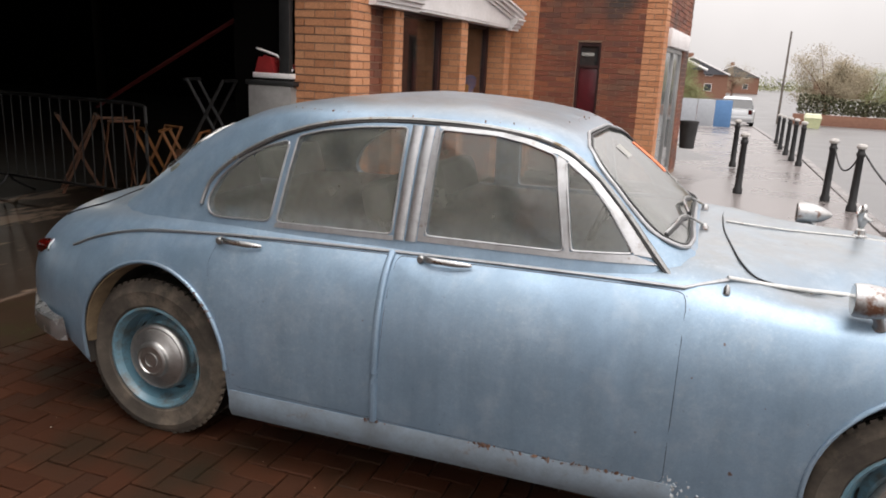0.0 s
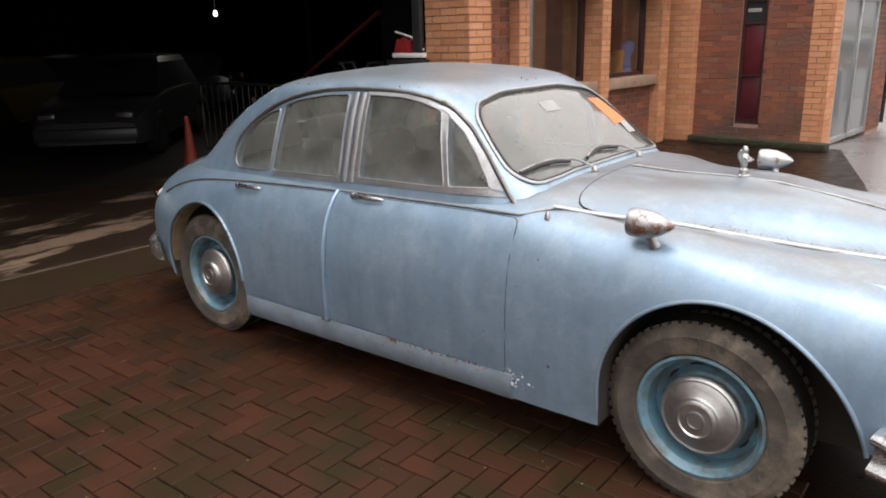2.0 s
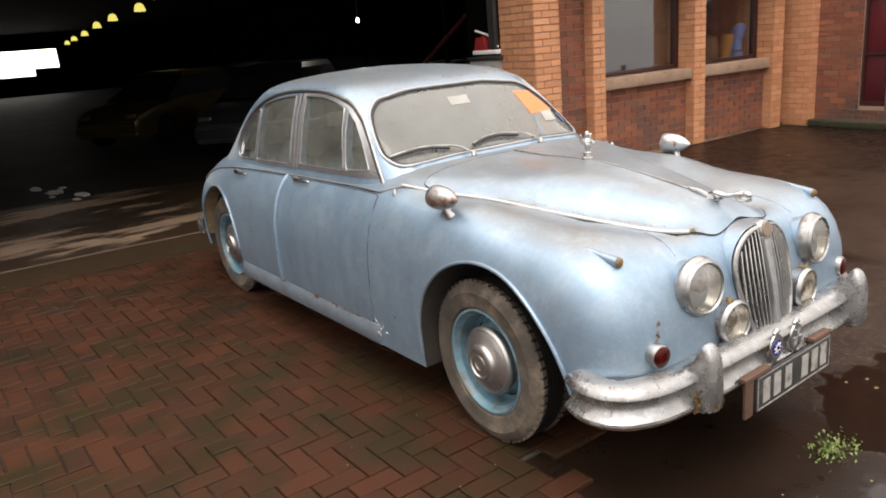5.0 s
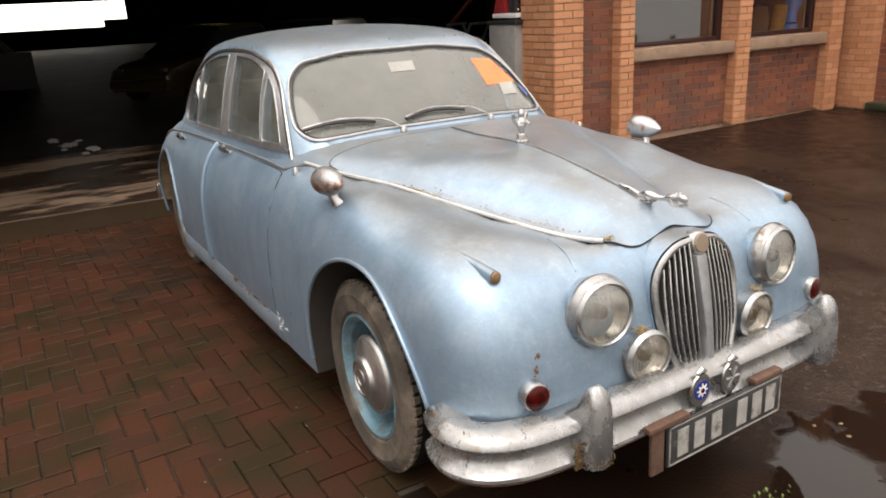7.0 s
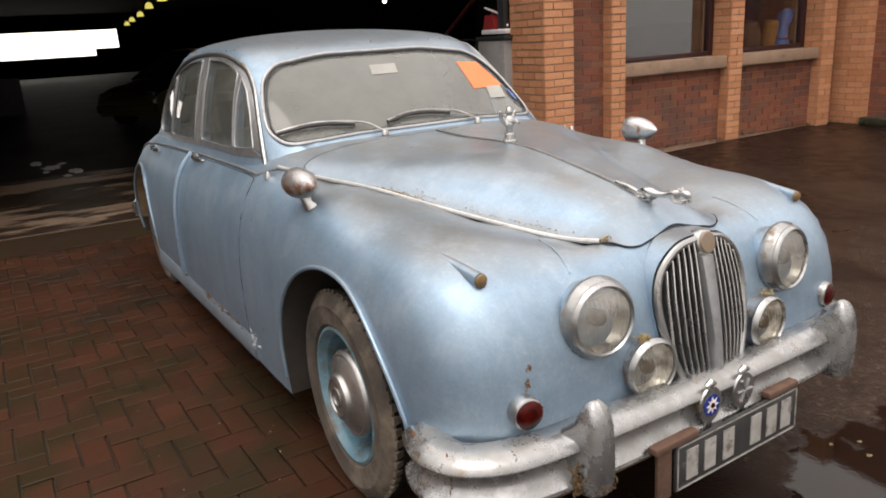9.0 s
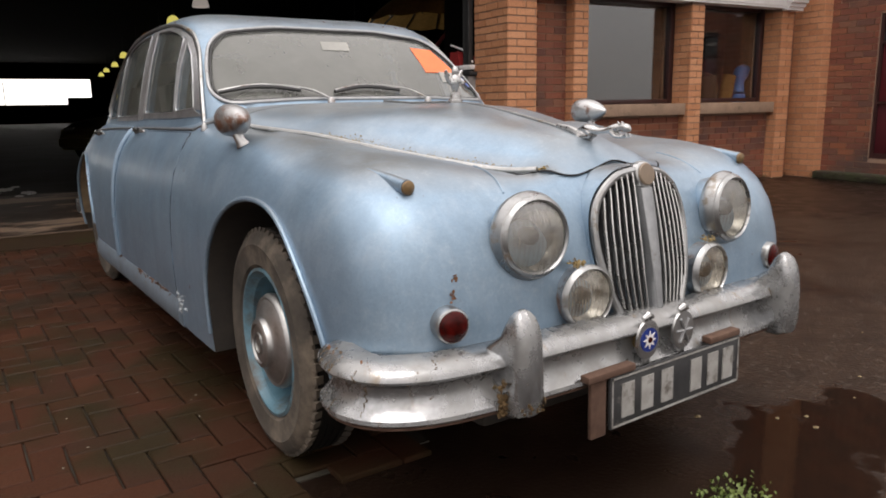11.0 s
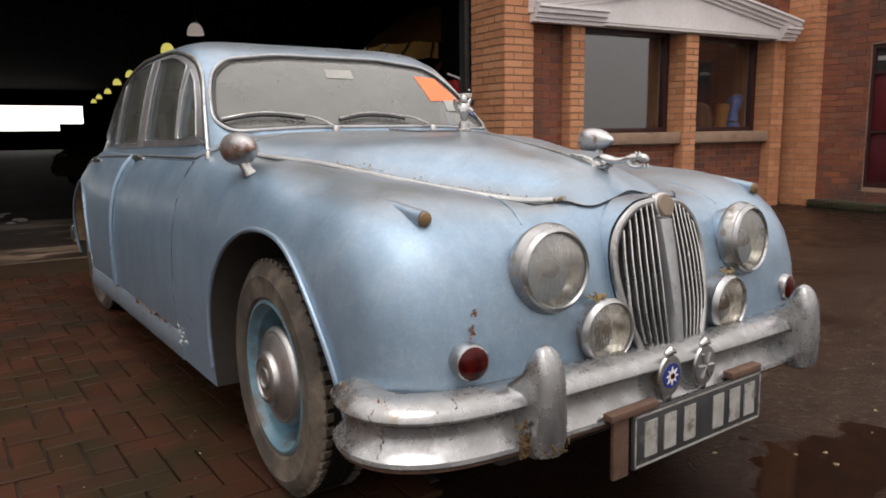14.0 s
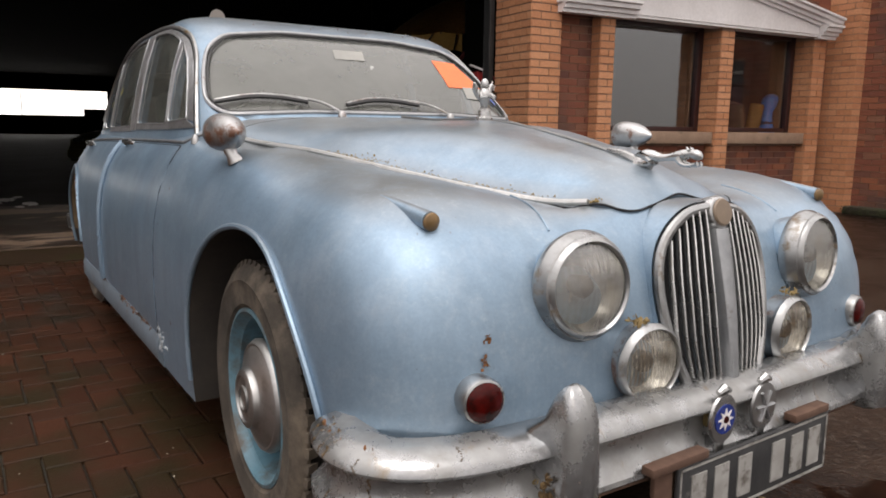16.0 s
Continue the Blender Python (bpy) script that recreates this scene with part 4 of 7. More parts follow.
def wheel(name):
    """A wheel with its outer face towards local +z."""
    w = thing(name, "", "")
    for sgn in (-1, 1):
        side = revolve([(r, sgn * z) for r, z in ((0.212, 0.068), (0.22, 0.074), (0.232, 0.079), (0.237, 0.086), (0.265, 0.0895), (0.295, 0.091), (0.298, 0.0925), (0.302, 0.0905), (0.318, 0.086), (0.332, 0.076), (0.3385, 0.066), (0.336, 0.05))], 72)
        for i in range(58):
            # shoulder blocks of the tread
            m = Matrix.Rotation(2 * math.pi * (i + 0.5 * (sgn > 0)) / 58, 4, "Z") @ Matrix.Translation((0.339, 0, sgn * 0.056)) @ Matrix.Rotation(sgn * 0.32, 4, "Y")
            box(side, -0.012, -0.0115, -0.013, 0.005, 0.0115, 0.013, 0, m)
        part("tyre" if sgn > 0 else "inner_sidewall", side, "tyre", w, "dusty worn black tyre")
    # tread coloured near black, for the shadow it lies in under the car
    tread = revolve([(0.334, -0.062), (0.340, -0.056), (0.340, 0.056), (0.334, 0.062)], 72)
    for zz in (-0.033, -0.011, 0.011, 0.033):
        revolve([(0.338, zz - 0.0075), (0.3445, zz - 0.0065), (0.3445, zz + 0.0065), (0.338, zz + 0.0075)], 72, None, tread)
    part("tread", tread, "rubber", w, "black ribbed tread")
    part("rim", revolve([(0.226, 0.066), (0.227, 0.080), (0.217, 0.083), (0.211, 0.076), (0.206, 0.062), (0.198, 0.056), (0.194, 0.020), (0.190, -0.012), (0.178, -0.024), (0.165, -0.020), (0.145, 0.012), (0.10, 0.030), (0.0, 0.030)], 48), "rim", w, "pale blue steel wheel rim")
    for i in range(10):
        a0 = 2 * math.pi * i / 10
        part("slot", tube([((0.168 - 0.001 * abs(k)) * math.cos(a0 + 0.055 * k), (0.168 - 0.001 * abs(k)) * math.sin(a0 + 0.055 * k), -0.0185) for k in (-3, -2, -1, 0, 1, 2, 3)], [0.002, 0.007, 0.0085, 0.009, 0.0085, 0.007, 0.002], 8, flat=0.5), "dark", w)
    cap = part("hubcap", revolve([(0.138, 0.028), (0.146, 0.046), (0.146, 0.056), (0.138, 0.068), (0.134, 0.070), (0.128, 0.068), (0.108, 0.080), (0.082, 0.086), (0.078, 0.090), (0.074, 0.102), (0.067, 0.107), (0.060, 0.108), (0.056, 0.103), (0.0, 0.106)], 48), "hub_dull", w, "dull chrome hubcap")
    part("badge_ring", revolve([(0.034, 0.102), (0.034, 0.108), (0.027, 0.109), (0.027, 0.1035)], 32), "trim", cap)
    return w


def wheel_at(x, y, turn):
    w = wheel("wheel")
    for k in ("label", "category"):
        if k in w:
            del w[k]
    s = -1 if y < 0 else 1
    w.matrix_basis = Matrix.Translation((x, y, 0.336)) @ Matrix.Rotation(radians(turn), 4, "Z") @ Matrix.Rotation(s * radians(-90), 4, "X") @ Matrix.Scale(0.975, 4)
    w.parent = car
    return w


for x, y, turn in ((1.402, -0.7, -2), (1.402, 0.7, -2), (-1.37, -0.662, 0), (-1.37, 0.662, 0)):
    wheel_at(x, y, turn)
part("underside", boxed(-2.1, -0.44, 0.19, 2.0, 0.44, 0.5, 0.02), "under", car)

# grille
def grille_x(y, z):
    return 2.108 + 0.075 * (1 - max(0.0, 1 - (0.84 - z) / 0.44) ** 1.6) - 0.9 * y * y


GY = [(y * (1 + 0.014 / max(math.hypot(y, (z - 0.62)), 0.05)), 0.62 + (z - 0.62) * (1 + 0.014 / max(math.hypot(y, (z - 0.62)), 0.05))) for y, z in GRO]
housing = loft([[(grille_x(y, z) - 0.008, y, z) for y, z in GY], [(grille_x(y, z) - 0.05, y * 1.03, z) for y, z in GY], [(grille_x(y, z) - 0.17, y * 1.12, z - 0.004) for y, z in GY], [(grille_x(y, z) - 0.17, y, z) for y, z in GRO], [(grille_x(y, z) - 0.008, y, z) for y, z in GRO]], caps=False)
part("grille_housing", housing, "paint", car)
part("grille_back", fan(GRO, lambda y, z, off: (grille_x(y, z) - 0.075 + off, y, z), 0.004, 4), "dark", car)
gs = part("grille_surround", tube([(grille_x(y, z) - 0.006, y, z) for y, z in GRO], 0.0115, 10, True, up=(1, 0, 0)), "ring", car)


def grille_span(y):
    zs = []
    for a, b in zip(GRO, GRO[1:] + GRO[:1]):
        if (a[0] - y) * (b[0] - y) < 0:
            zs.append(a[1] + (b[1] - a[1]) * (y - a[0]) / (b[0] - a[0]))
    return (min(zs), max(zs)) if len(zs) > 1 else None


for s in (-1, 1):
    for k in range(6):
        y = s * (0.041 + 0.0208 * k)
        sp = grille_span(y)
        zs = [sp[0] + (sp[1] - sp[0]) * t / 14 for t in range(15)]
        part("slat", loft([[(grille_x(y, z) + a, y * (1 - 0.25 * smooth_step(0.6, 0.40, z) - 0.1 * smooth_step(0.68, 0.83, z)) + b, z) for a, b in ((0.005, -0.0022), (0.0062, 0.0), (0.005, 0.0022), (0.0, 0.0032), (-0.006, 0.002), (-0.006, -0.002), (0.0, -0.0032))] for z in zs]), "slat_chrome", car)
zs = [0.40 + 0.395 * t / 14 for t in range(15)]
part("centre_bar", loft([[(grille_x(0, z) + a, b * (1.0 - 0.5 * smooth_step(0.78, 0.42, z)), z) for a, b in ((0.010, -0.021), (0.013, -0.017), (0.015, 0.0), (0.013, 0.017), (0.010, 0.021), (-0.02, 0.026), (-0.02, -0.026))] for z in zs]), "centre_bar", car, "broad dull chrome centre bar")
bd = part("grille_badge", revolve([(0.036, 0.0), (0.038, 0.03), (0.034, 0.040), (0.028, 0.043), (0.0, 0.044)], 28, pose(2.078, 0.008, 0.818, 0, 77, 0)), "chrome", car)
part("badge_face", revolve([(0.030, 0.0435), (0.027, 0.048), (0.0, 0.050)], 24, pose(2.078, 0.008, 0.818, 0, 77, 0)), surface("brown_enamel", (0.26, 0.2, 0.14), (0.19, 0.14, 0.1), 0.5), bd)


def ribbed_lens(q, proud, ribs, m):
    """A domed glass disc with vertical flutes."""
    bm = revolve([(q * k / 14, 0.0) for k in range(14, 0, -1)] + [(0, 0.0)], 64)
    for v in bm.verts:
        r = math.hypot(v.co.x, v.co.y) / q
        flute = 0.0018 * math.cos(ribs * v.co.y / q) * (1 - r ** 6) * (0.35 if abs(v.co.x) < 0.35 * q else 1.0)
        v.co.z = 0.010 + proud * (1 - r * r) + flute
        v.co = m @ v.co
    return bm


def lamp(name, x, y, z, r, depth, aim=(0, 0), rim_w=0.016, ring="chrome", proud=0.02, lens="lens", label="", ribs=30):
    """A round lamp with a chrome bowl, bright rim, reflector and glass; it looks along +x."""
    m = pose(x, y, z, 0, 90 + aim[1], aim[0])
    bowl = part(name, revolve([(0.0, -depth), (r * 0.55, -depth), (r * 0.85, -depth * 0.75), (r * 0.98, -depth * 0.35), (r, 0.0), (r + 0.002, 0.004)], 40, m), ring, car, label)
    part("rim", revolve([(r + 0.001, -0.004), (r + 0.004, 0.004), (r, 0.014), (r - rim_w * 0.6, 0.019), (r - rim_w, 0.014), (r - rim_w, 0.004)], 40, m), "ring", bowl, "dull chrome rim")
    q = r - rim_w
    part("reflector", revolve([(q, 0.008), (q * 0.8, -depth * 0.2), (q * 0.45, -depth * 0.36), (0.0, -depth * 0.42)], 32, m), "reflector", bowl)
    part("bulb", revolve([(0.014, -depth * 0.4), (0.016, -depth * 0.1), (0.008, -depth * 0.02), (0, -depth * 0.01)], 14, m), "plate_white", bowl)
    part("bulb_shade", revolve([(0.021, -depth * 0.3), (0.022, -depth * 0.06), (0.017, 0.0), (0, 0.001)], 16, m), "dark", bowl, "dark cap before the bulb")
    part("glass", ribbed_lens(q + 0.002, proud, ribs, m), lens, bowl)
    return bowl


for s in (-1, 1):
    # wing front swells into the headlamp
    hx, hy = 2.118, s * 0.376
    hb = lamp("headlamp", hx, hy, 0.706, 0.094, 0.14, (s * 5, -4), 0.010, "paint", 0.026, "lens_head", ribs=24, label="round headlamp with cloudy glass")
    m = pose(hx, hy, 0.706, 0, 90 - 4, s * 5)
    part("headlamp_ring", revolve([(0.100, -0.036), (0.105, -0.030), (0.1075, -0.020), (0.1065, -0.012), (0.101, 0.001), (0.099, 0.007), (0.096, 0.009), (0.092, 0.010)], 48, m), "ring", hb)
    part("wing_crease", tube(spline([(x, s * y, top_z(x, y) + 0.0005) for x, y in ((1.86, 0.358), (1.92, 0.362), (1.97, 0.37), (2.01, 0.38))], 5), 0.0024, 8), "paint", car)
    fl = lamp("fog_lamp", 2.146, (-0.228 if s < 0 else 0.252), 0.542, 0.078, 0.10, (s * 4, 0), 0.008, "mirror_dull", 0.016, "lens_fog", ribs=34, label="round fog lamp, ribbed glass")
    part("bracket", tube([(2.10, s * 0.24, 0.44), (2.11, s * 0.24, 0.475)], 0.012, 8), "chrome", fl)
    ind = part("side_indicator", revolve([(0.040, -0.06), (0.041, -0.03), (0.042, 0.0), (0.0395, 0.007), (0.036, 0.009), (0.034, 0.006)], 28, pose(2.13 if s < 0 else 2.118, s * (0.622 if s < 0 else 0.6), 0.536, 0, 90, s * 9)), "ring", car, "chrome ring round a red lens")
    part("lens", revolve([(0.0355, 0.004), (0.0355, 0.010), (0.028, 0.016), (0.012, 0.019), (0, 0.02)], 28, pose(2.13 if s < 0 else 2.118, s * (0.622 if s < 0 else 0.6), 0.536, 0, 90, s * 9)), "amber", ind, "dark red lens")
    # wing-top side lamp in a long teardrop pod
    zr = top_z(1.70, 0.65)
    pp = [(1.70 + 0.27 * t, s * (0.65 - 0.02 * t), zr - 0.008 + (0.828 - zr + 0.008) * t ** 1.15) for t in (0.0, 0.25, 0.5, 0.75, 1.0)]
    rings = []
    for i, c in enumerate(spline(pp, 4)):
        r = 0.006 + 0.0125 * (i / 16) ** 0.8
        root = max(0.0, c[2] - top_z(c[0], abs(c[1])) + 0.016) * (1 - smooth_step(1.88, 1.985, c[0]))
        ring = []
        for k in range(18):
            a = 2 * math.pi * k / 18
            low = max(0.0, -math.sin(a))
            ring.append((c[0], c[1] + r * math.cos(a) * (1 + 0.9 * low * min(1.0, root / 0.02)), c[2] + r * math.sin(a) - low * max(0.0, root - r)))
        rings.append(ring)
    pd = part("side_lamp_pod", loft(rings), "paint", car)
    part("lens", revolve([(0.0175, 0.0), (0.0165, 0.006), (0.010, 0.011), (0, 0.012)], 20, Matrix.Translation(pp[-1]) @ pose(0, 0, 0, 0, 97, s * -6)), surface("ochre_lens", (0.2, 0.12, 0.045), (0.13, 0.08, 0.035), 0.5), pd, "dull ochre lens")
    # wing mirror: bullet on a stalk
    mx, my, mz = 1.17, s * 0.752, 0.976
    mi = part("wing_mirror", tube([(mx - 0.055, my, mz), (mx - 0.045, my, mz), (mx - 0.02, my, mz), (mx + 0.02, my, mz), (mx + 0.055, my, mz), (mx + 0.085, my, mz), (mx + 0.098, my, mz)], [0.046, 0.049, 0.050, 0.046, 0.034, 0.016, 0.004], 20), "mirror_dull", car, "bullet-shaped chrome wing mirror, partly rusted")
    part("mirror_glass", revolve([(0.043, 0.0), (0.0, 0.001)], 24, pose(mx - 0.056, my, mz, 0, -90, 0)), "reflector", mi)
    part("stalk", tube([(mx + 0.012, my, mz - 0.03), (mx + 0.024, s * 0.746, top_z(mx + 0.02, 0.738) + 0.012), (mx + 0.028, s * 0.738, top_z(mx + 0.02, 0.738) - 0.006)], [0.02, 0.015, 0.022], 14), "mirror_dull", mi)
    part("washer_jet", tube([(0.78, s * 0.728, top_z(0.78, 0.728) - 0.005), (0.78, s * 0.728, top_z(0.78, 0.728) + 0.014), (0.78, s * 0.728, top_z(0.78, 0.728) + 0.024)], [0.012, 0.010, 0.004], 10), "chrome", car)
    # handles: a lever on a dark backing
    for hx, hz in ((-0.125, 0.917), (-0.93, 0.889)):
        y0 = side_y(hx, hz)
        h = part("door_handle", tube(spline([(hx - 0.075, s * (y0 + 0.010), hz + 0.003), (hx - 0.05, s * (y0 + 0.033), hz + 0.005), (hx + 0.01, s * (y0 + 0.036), hz + 0.004), (hx + 0.075, s * (y0 + 0.028), hz + 0.002), (hx + 0.10, s * (y0 + 0.020), hz)], 4), [0.009, 0.012, 0.013, 0.0125, 0.012, 0.0115, 0.011, 0.011, 0.011, 0.011, 0.011, 0.010, 0.009, 0.008, 0.007, 0.006, 0.004], 10, flat=0.75), "chrome", car)
        part("button", revolve([(0.014, 0.0), (0.014, 0.022), (0.01, 0.026), (0, 0.026)], 16, pose(hx - 0.085, s * y0, hz, 90 if s < 0 else -90, 0, 0)), "trim", h)
    # tail lamp
    tl = part("tail_lamp", tube(spline([(-1.98, s * 0.60, 0.70), (-2.06, s * 0.575, 0.695), (-2.13, s * 0.55, 0.68), (-2.165, s * 0.535, 0.67)], 3), [0.02, 0.026, 0.031, 0.034, 0.036, 0.036, 0.034, 0.028, 0.015, 0.004], 14), "amber", car, "red tail lamp")
    part("ring", tube(spline([(-2.02, s * 0.59, 0.66), (-2.02, s * 0.63, 0.70), (-2.02, s * 0.585, 0.735), (-2.02, s * 0.55, 0.70)], 5, True), 0.006, 6, True), "chrome", tl)
    # wipers
    px, py = 0.70, (-0.195 if s < 0 else 0.262)
    b0 = (px, py, top_z(px, py) + 0.016)
    on = lambda y, z, o: (cab_front_x(y, z) + o, y, z)
    arm = part("wiper", tube(spline([b0, on(py - 0.05, 1.076, 0.02), on(py - 0.14, 1.092, 0.02), on(py - 0.26, 1.100, 0.02)], 5), 0.0048, 8), "trim", car, "wiper arm with a perished blade")
    part("blade", tube(spline([on(py - 0.10, 1.076, 0.012), on(py - 0.2, 1.088, 0.014), on(py - 0.3, 1.088, 0.014), on(py - 0.41, 1.070, 0.012)], 5), 0.008, 6), "black", arm)
    part("blade_spine", tube(spline([on(py - 0.10, 1.084, 0.018), on(py - 0.2, 1.097, 0.02), on(py - 0.3, 1.097, 0.02), on(py - 0.41, 1.077, 0.018)], 5), 0.004, 6), "mirror_dull", arm)
    part("spindle", revolve([(0.016, 0.0), (0.014, 0.012), (0.008, 0.021), (0, 0.022)], 14, Matrix.Translation((px, py, top_z(px, py) + 0.002))), "mirror_dull", arm)

# front bumper: two rolled steps
BUMP = [(1.915, -0.822), (1.965, -0.842), (2.03, -0.85), (2.095, -0.83), (2.148, -0.778), (2.184, -0.69), (2.2, -0.56), (2.206, -0.38), (2.21, 0.0)]
# the left end has been knocked back
BUMP = BUMP + [(2.208, 0.2), (2.203, 0.40), (2.194, 0.53), (2.166, 0.60), (2.105, 0.69), (2.02, 0.765), (1.94, 0.80)]
bline = [Vector((p[0], p[1])) for p in spline([(x, y, 0) for x, y in BUMP], 5)]
rings = []
for i, p in enumerate(bline):
    d = (bline[min(i + 1, len(bline) - 1)] - bline[max(i - 1, 0)]).normalized()
    nrm = Vector((d.y, -d.x))
    if nrm.dot(p - Vector((1.4, 0))) < 0:
        nrm = -nrm
    prof = [(-0.085, 0.474), (-0.055, 0.488), (-0.02, 0.485), (0.008, 0.474), (0.021, 0.462), (0.024, 0.453), (0.019, 0.446), (0.004, 0.442), (-0.008, 0.430), (-0.010, 0.412), (-0.004, 0.392), (0.010, 0.376), (0.021, 0.366), (0.023, 0.357), (0.013, 0.348), (-0.035, 0.347)]
    rings.append([(p.x + nrm.x * o, p.y + nrm.y * o, z) for o, z in prof])
bumper = part("front_bumper", loft(rings), "chrome_rusty", car, "pitted chrome bumper with rust streaks")
rings = []
for i, p in enumerate(bline):
    d = (bline[min(i + 1, len(bline) - 1)] - bline[max(i - 1, 0)]).normalized()
    nrm = Vector((d.y, -d.x))
    if nrm.dot(p - Vector((1.4, 0))) < 0:
        nrm = -nrm
    rings.append([(p.x + nrm.x * o, p.y + nrm.y * o, z) for o, z in ((0.017, 0.3505), (0.015, 0.344), (0.004, 0.339), (-0.034, 0.338), (-0.034, 0.346))])
part("bumper_lip", loft(rings), "rustiron", bumper, "rusted lower edge of the bumper")
for s in (-1, 1):
    ov = []
    for z, wd, fr, bk, fl in ((0.336, 0.036, 0.026, -0.04, 0.004), (0.345, 0.042, 0.042, -0.045, 0.008), (0.38, 0.044, 0.05, -0.05, 0.014), (0.43, 0.0435, 0.05, -0.055, 0.03), (0.465, 0.043, 0.049, -0.07, 0.05), (0.49, 0.042, 0.047, -0.06, 0.036), (0.515, 0.040, 0.043, -0.03, 0.012), (0.54, 0.036, 0.037, -0.022, 0.004), (0.56, 0.028, 0.028, -0.014, 0.0), (0.572, 0.017, 0.017, -0.004, 0.0), (0.577, 0.006, 0.010, 0.003, 0.0)):
        ring = []
        for i in range(24):
            c, d = math.cos(2 * math.pi * i / 24), math.sin(2 * math.pi * i / 24)
            u, v = math.copysign(abs(c) ** 0.55, c), math.copysign(abs(d) ** 0.6, d)
            crease = 0.0045 * math.exp(-((u / 0.16) ** 2)) if d > 0.5 else 0.0
            ring.append((2.226 + (fr + bk) / 2 + (fr - bk) / 2 * v + crease, (-0.507 if s < 0 else 0.49) + u * (wd * 0.93 + fl * max(0.0, -v) ** 1.5), z))
        ov.append(ring)
    part("overrider", loft(ov), "chrome_rusty", bumper, "upright chrome overrider, creased down its face, on a flared foot")
plate = part("number_plate", boxed(2.242, -0.255, 0.248, 2.252, 0.255, 0.384, 0.003), "plate", car, "weathered black number plate")
bm = bmesh.new()
for a in ((-0.25, 0.252, 0.25, 0.257), (-0.25, 0.375, 0.25, 0.38), (-0.25, 0.252, -0.246, 0.38), (0.246, 0.252, 0.25, 0.38)):
    box(bm, 2.252, a[0], a[1], 2.2535, a[2], a[3])
part("plate_edge", bm, "plate_white", plate)
for y in (-0.195, -0.125, -0.05, 0.065, 0.135, 0.2):
    part("plate_bar", boxed(2.252, y - 0.022, 0.272, 2.2545, y + 0.022, 0.36, 0), "plate_white", plate)
for y0, y1 in ((-0.33, -0.17), (0.12, 0.25)):
    part("plate_bracket", boxed(2.225, y0, 0.385, 2.255, y1, 0.403, 0.003), "rustiron", plate)
part("plate_bracket", boxed(2.23, -0.31, 0.235, 2.242, -0.258, 0.385, 0.003), "rustiron", plate)
plate.matrix_basis = Matrix.Translation((0.004, 0.006, 0.305)) @ Matrix.Rotation(radians(1.2), 4, "X") @ Matrix.Translation((0, 0, -0.316))

# rear bumper
RB = [(-1.82, -0.80), (-1.97, -0.735), (-2.11, -0.61), (-2.25, -0.46), (-2.35, -0.22), (-2.38, 0)]
RB = RB + [(x, -y) for x, y in RB[-2::-1]]
rl = spline([(x, y, 0) for x, y in RB], 4)
part("rear_bumper", loft([[(p.x * k, p.y * k, z) for k, z in ((1.0, 0.36), (1.012, 0.38), (1.014, 0.42), (1.01, 0.45), (0.985, 0.46), (0.98, 0.36))] for p in rl]), "chrome_rusty", car)

# windscreen papers, inside the glass
def paper(name, quad, mat, label):
    q = [Vector(p) for p in quad]
    bm = bmesh.new()
    grid = [[bm.verts.new((cab_front_x(*(p := q[0].lerp(q[1], u / 4).lerp(q[3].lerp(q[2], u / 4), v / 4))) - 0.006, *p)) for v in range(5)] for u in range(5)]
    for u in range(4):
        for v in range(4):
            bm.faces.new([grid[u][v], grid[u + 1][v], grid[u + 1][v + 1], grid[u][v + 1]])
    ext = bmesh.ops.extrude_face_region(bm, geom=list(bm.faces))
    bmesh.ops.translate(bm, verts=[v for v in ext["geom"] if isinstance(v, bmesh.types.BMVert)], vec=(-0.001, 0, 0))
    return part(name, bm, mat, ws, label)


M["orange_paper"] = surface("orange_paper", (0.85, 0.2, 0.07), (0.75, 0.17, 0.06), 0.7)
M["white_paper"] = surface("white_paper", (0.34, 0.337, 0.31), (0.26, 0.257, 0.24), 0.7)
M["blue_paper"] = surface("blue_paper", (0.12, 0.18, 0.5), (0.1, 0.15, 0.4), 0.7)
paper("orange_notice", [(0.39, 1.276), (0.505, 1.268), (0.557, 1.158), (0.377, 1.157)], "orange_paper", "orange paper notice behind the glass")
paper("white_label", [(0.45, 1.161), (0.54, 1.158), (0.52, 1.108), (0.432, 1.112)], "white_paper", "small white paper label")
paper("mirror_label", [(-0.06, 1.292), (0.07, 1.292), (0.055, 1.252), (-0.075, 1.252)], "white_paper", "small pale card behind the glass")
paper("tax_disc", [(0.573, 1.14), (0.598, 1.13), (0.604, 1.095), (0.58, 1.09)], "blue_paper", "small blue disc label")
# inner mirror and cabin furniture
mir = part("inner_mirror", boxed(0.22, -0.07, 1.262, 0.235, 0.09, 1.312, 0.008), "white_paper", car, "pale interior mirror")
part("mirror_stem", tube([(0.22, 0.01, 1.307), (0.2, 0.01, 1.36)], 0.006, 6), "chrome", mir)
for s in (-1, 1):
    for nm, x in (("front_seat", -0.12), ("rear_seat", -1.0)):
        st = part(nm, boxed(x - 0.25, s * 0.31 - 0.25, 0.45, x + 0.25, s * 0.31 + 0.25, 0.68, 0.05), "seat", car)
        back = boxed(-0.07, -0.25, 0, 0.07, 0.25, 0.55, 0.05)
        bmesh.ops.transform(back, matrix=pose(x - 0.24, s * 0.31, 0.6, 0, -14, 0), verts=back.verts)
        part("seat_back", back, "seat", st)
part("dashboard", boxed(0.42, -0.62, 0.78, 0.62, 0.62, 0.98, 0.03), surface("walnut", (0.09, 0.05, 0.03), (0.06, 0.035, 0.02), 0.5), car)
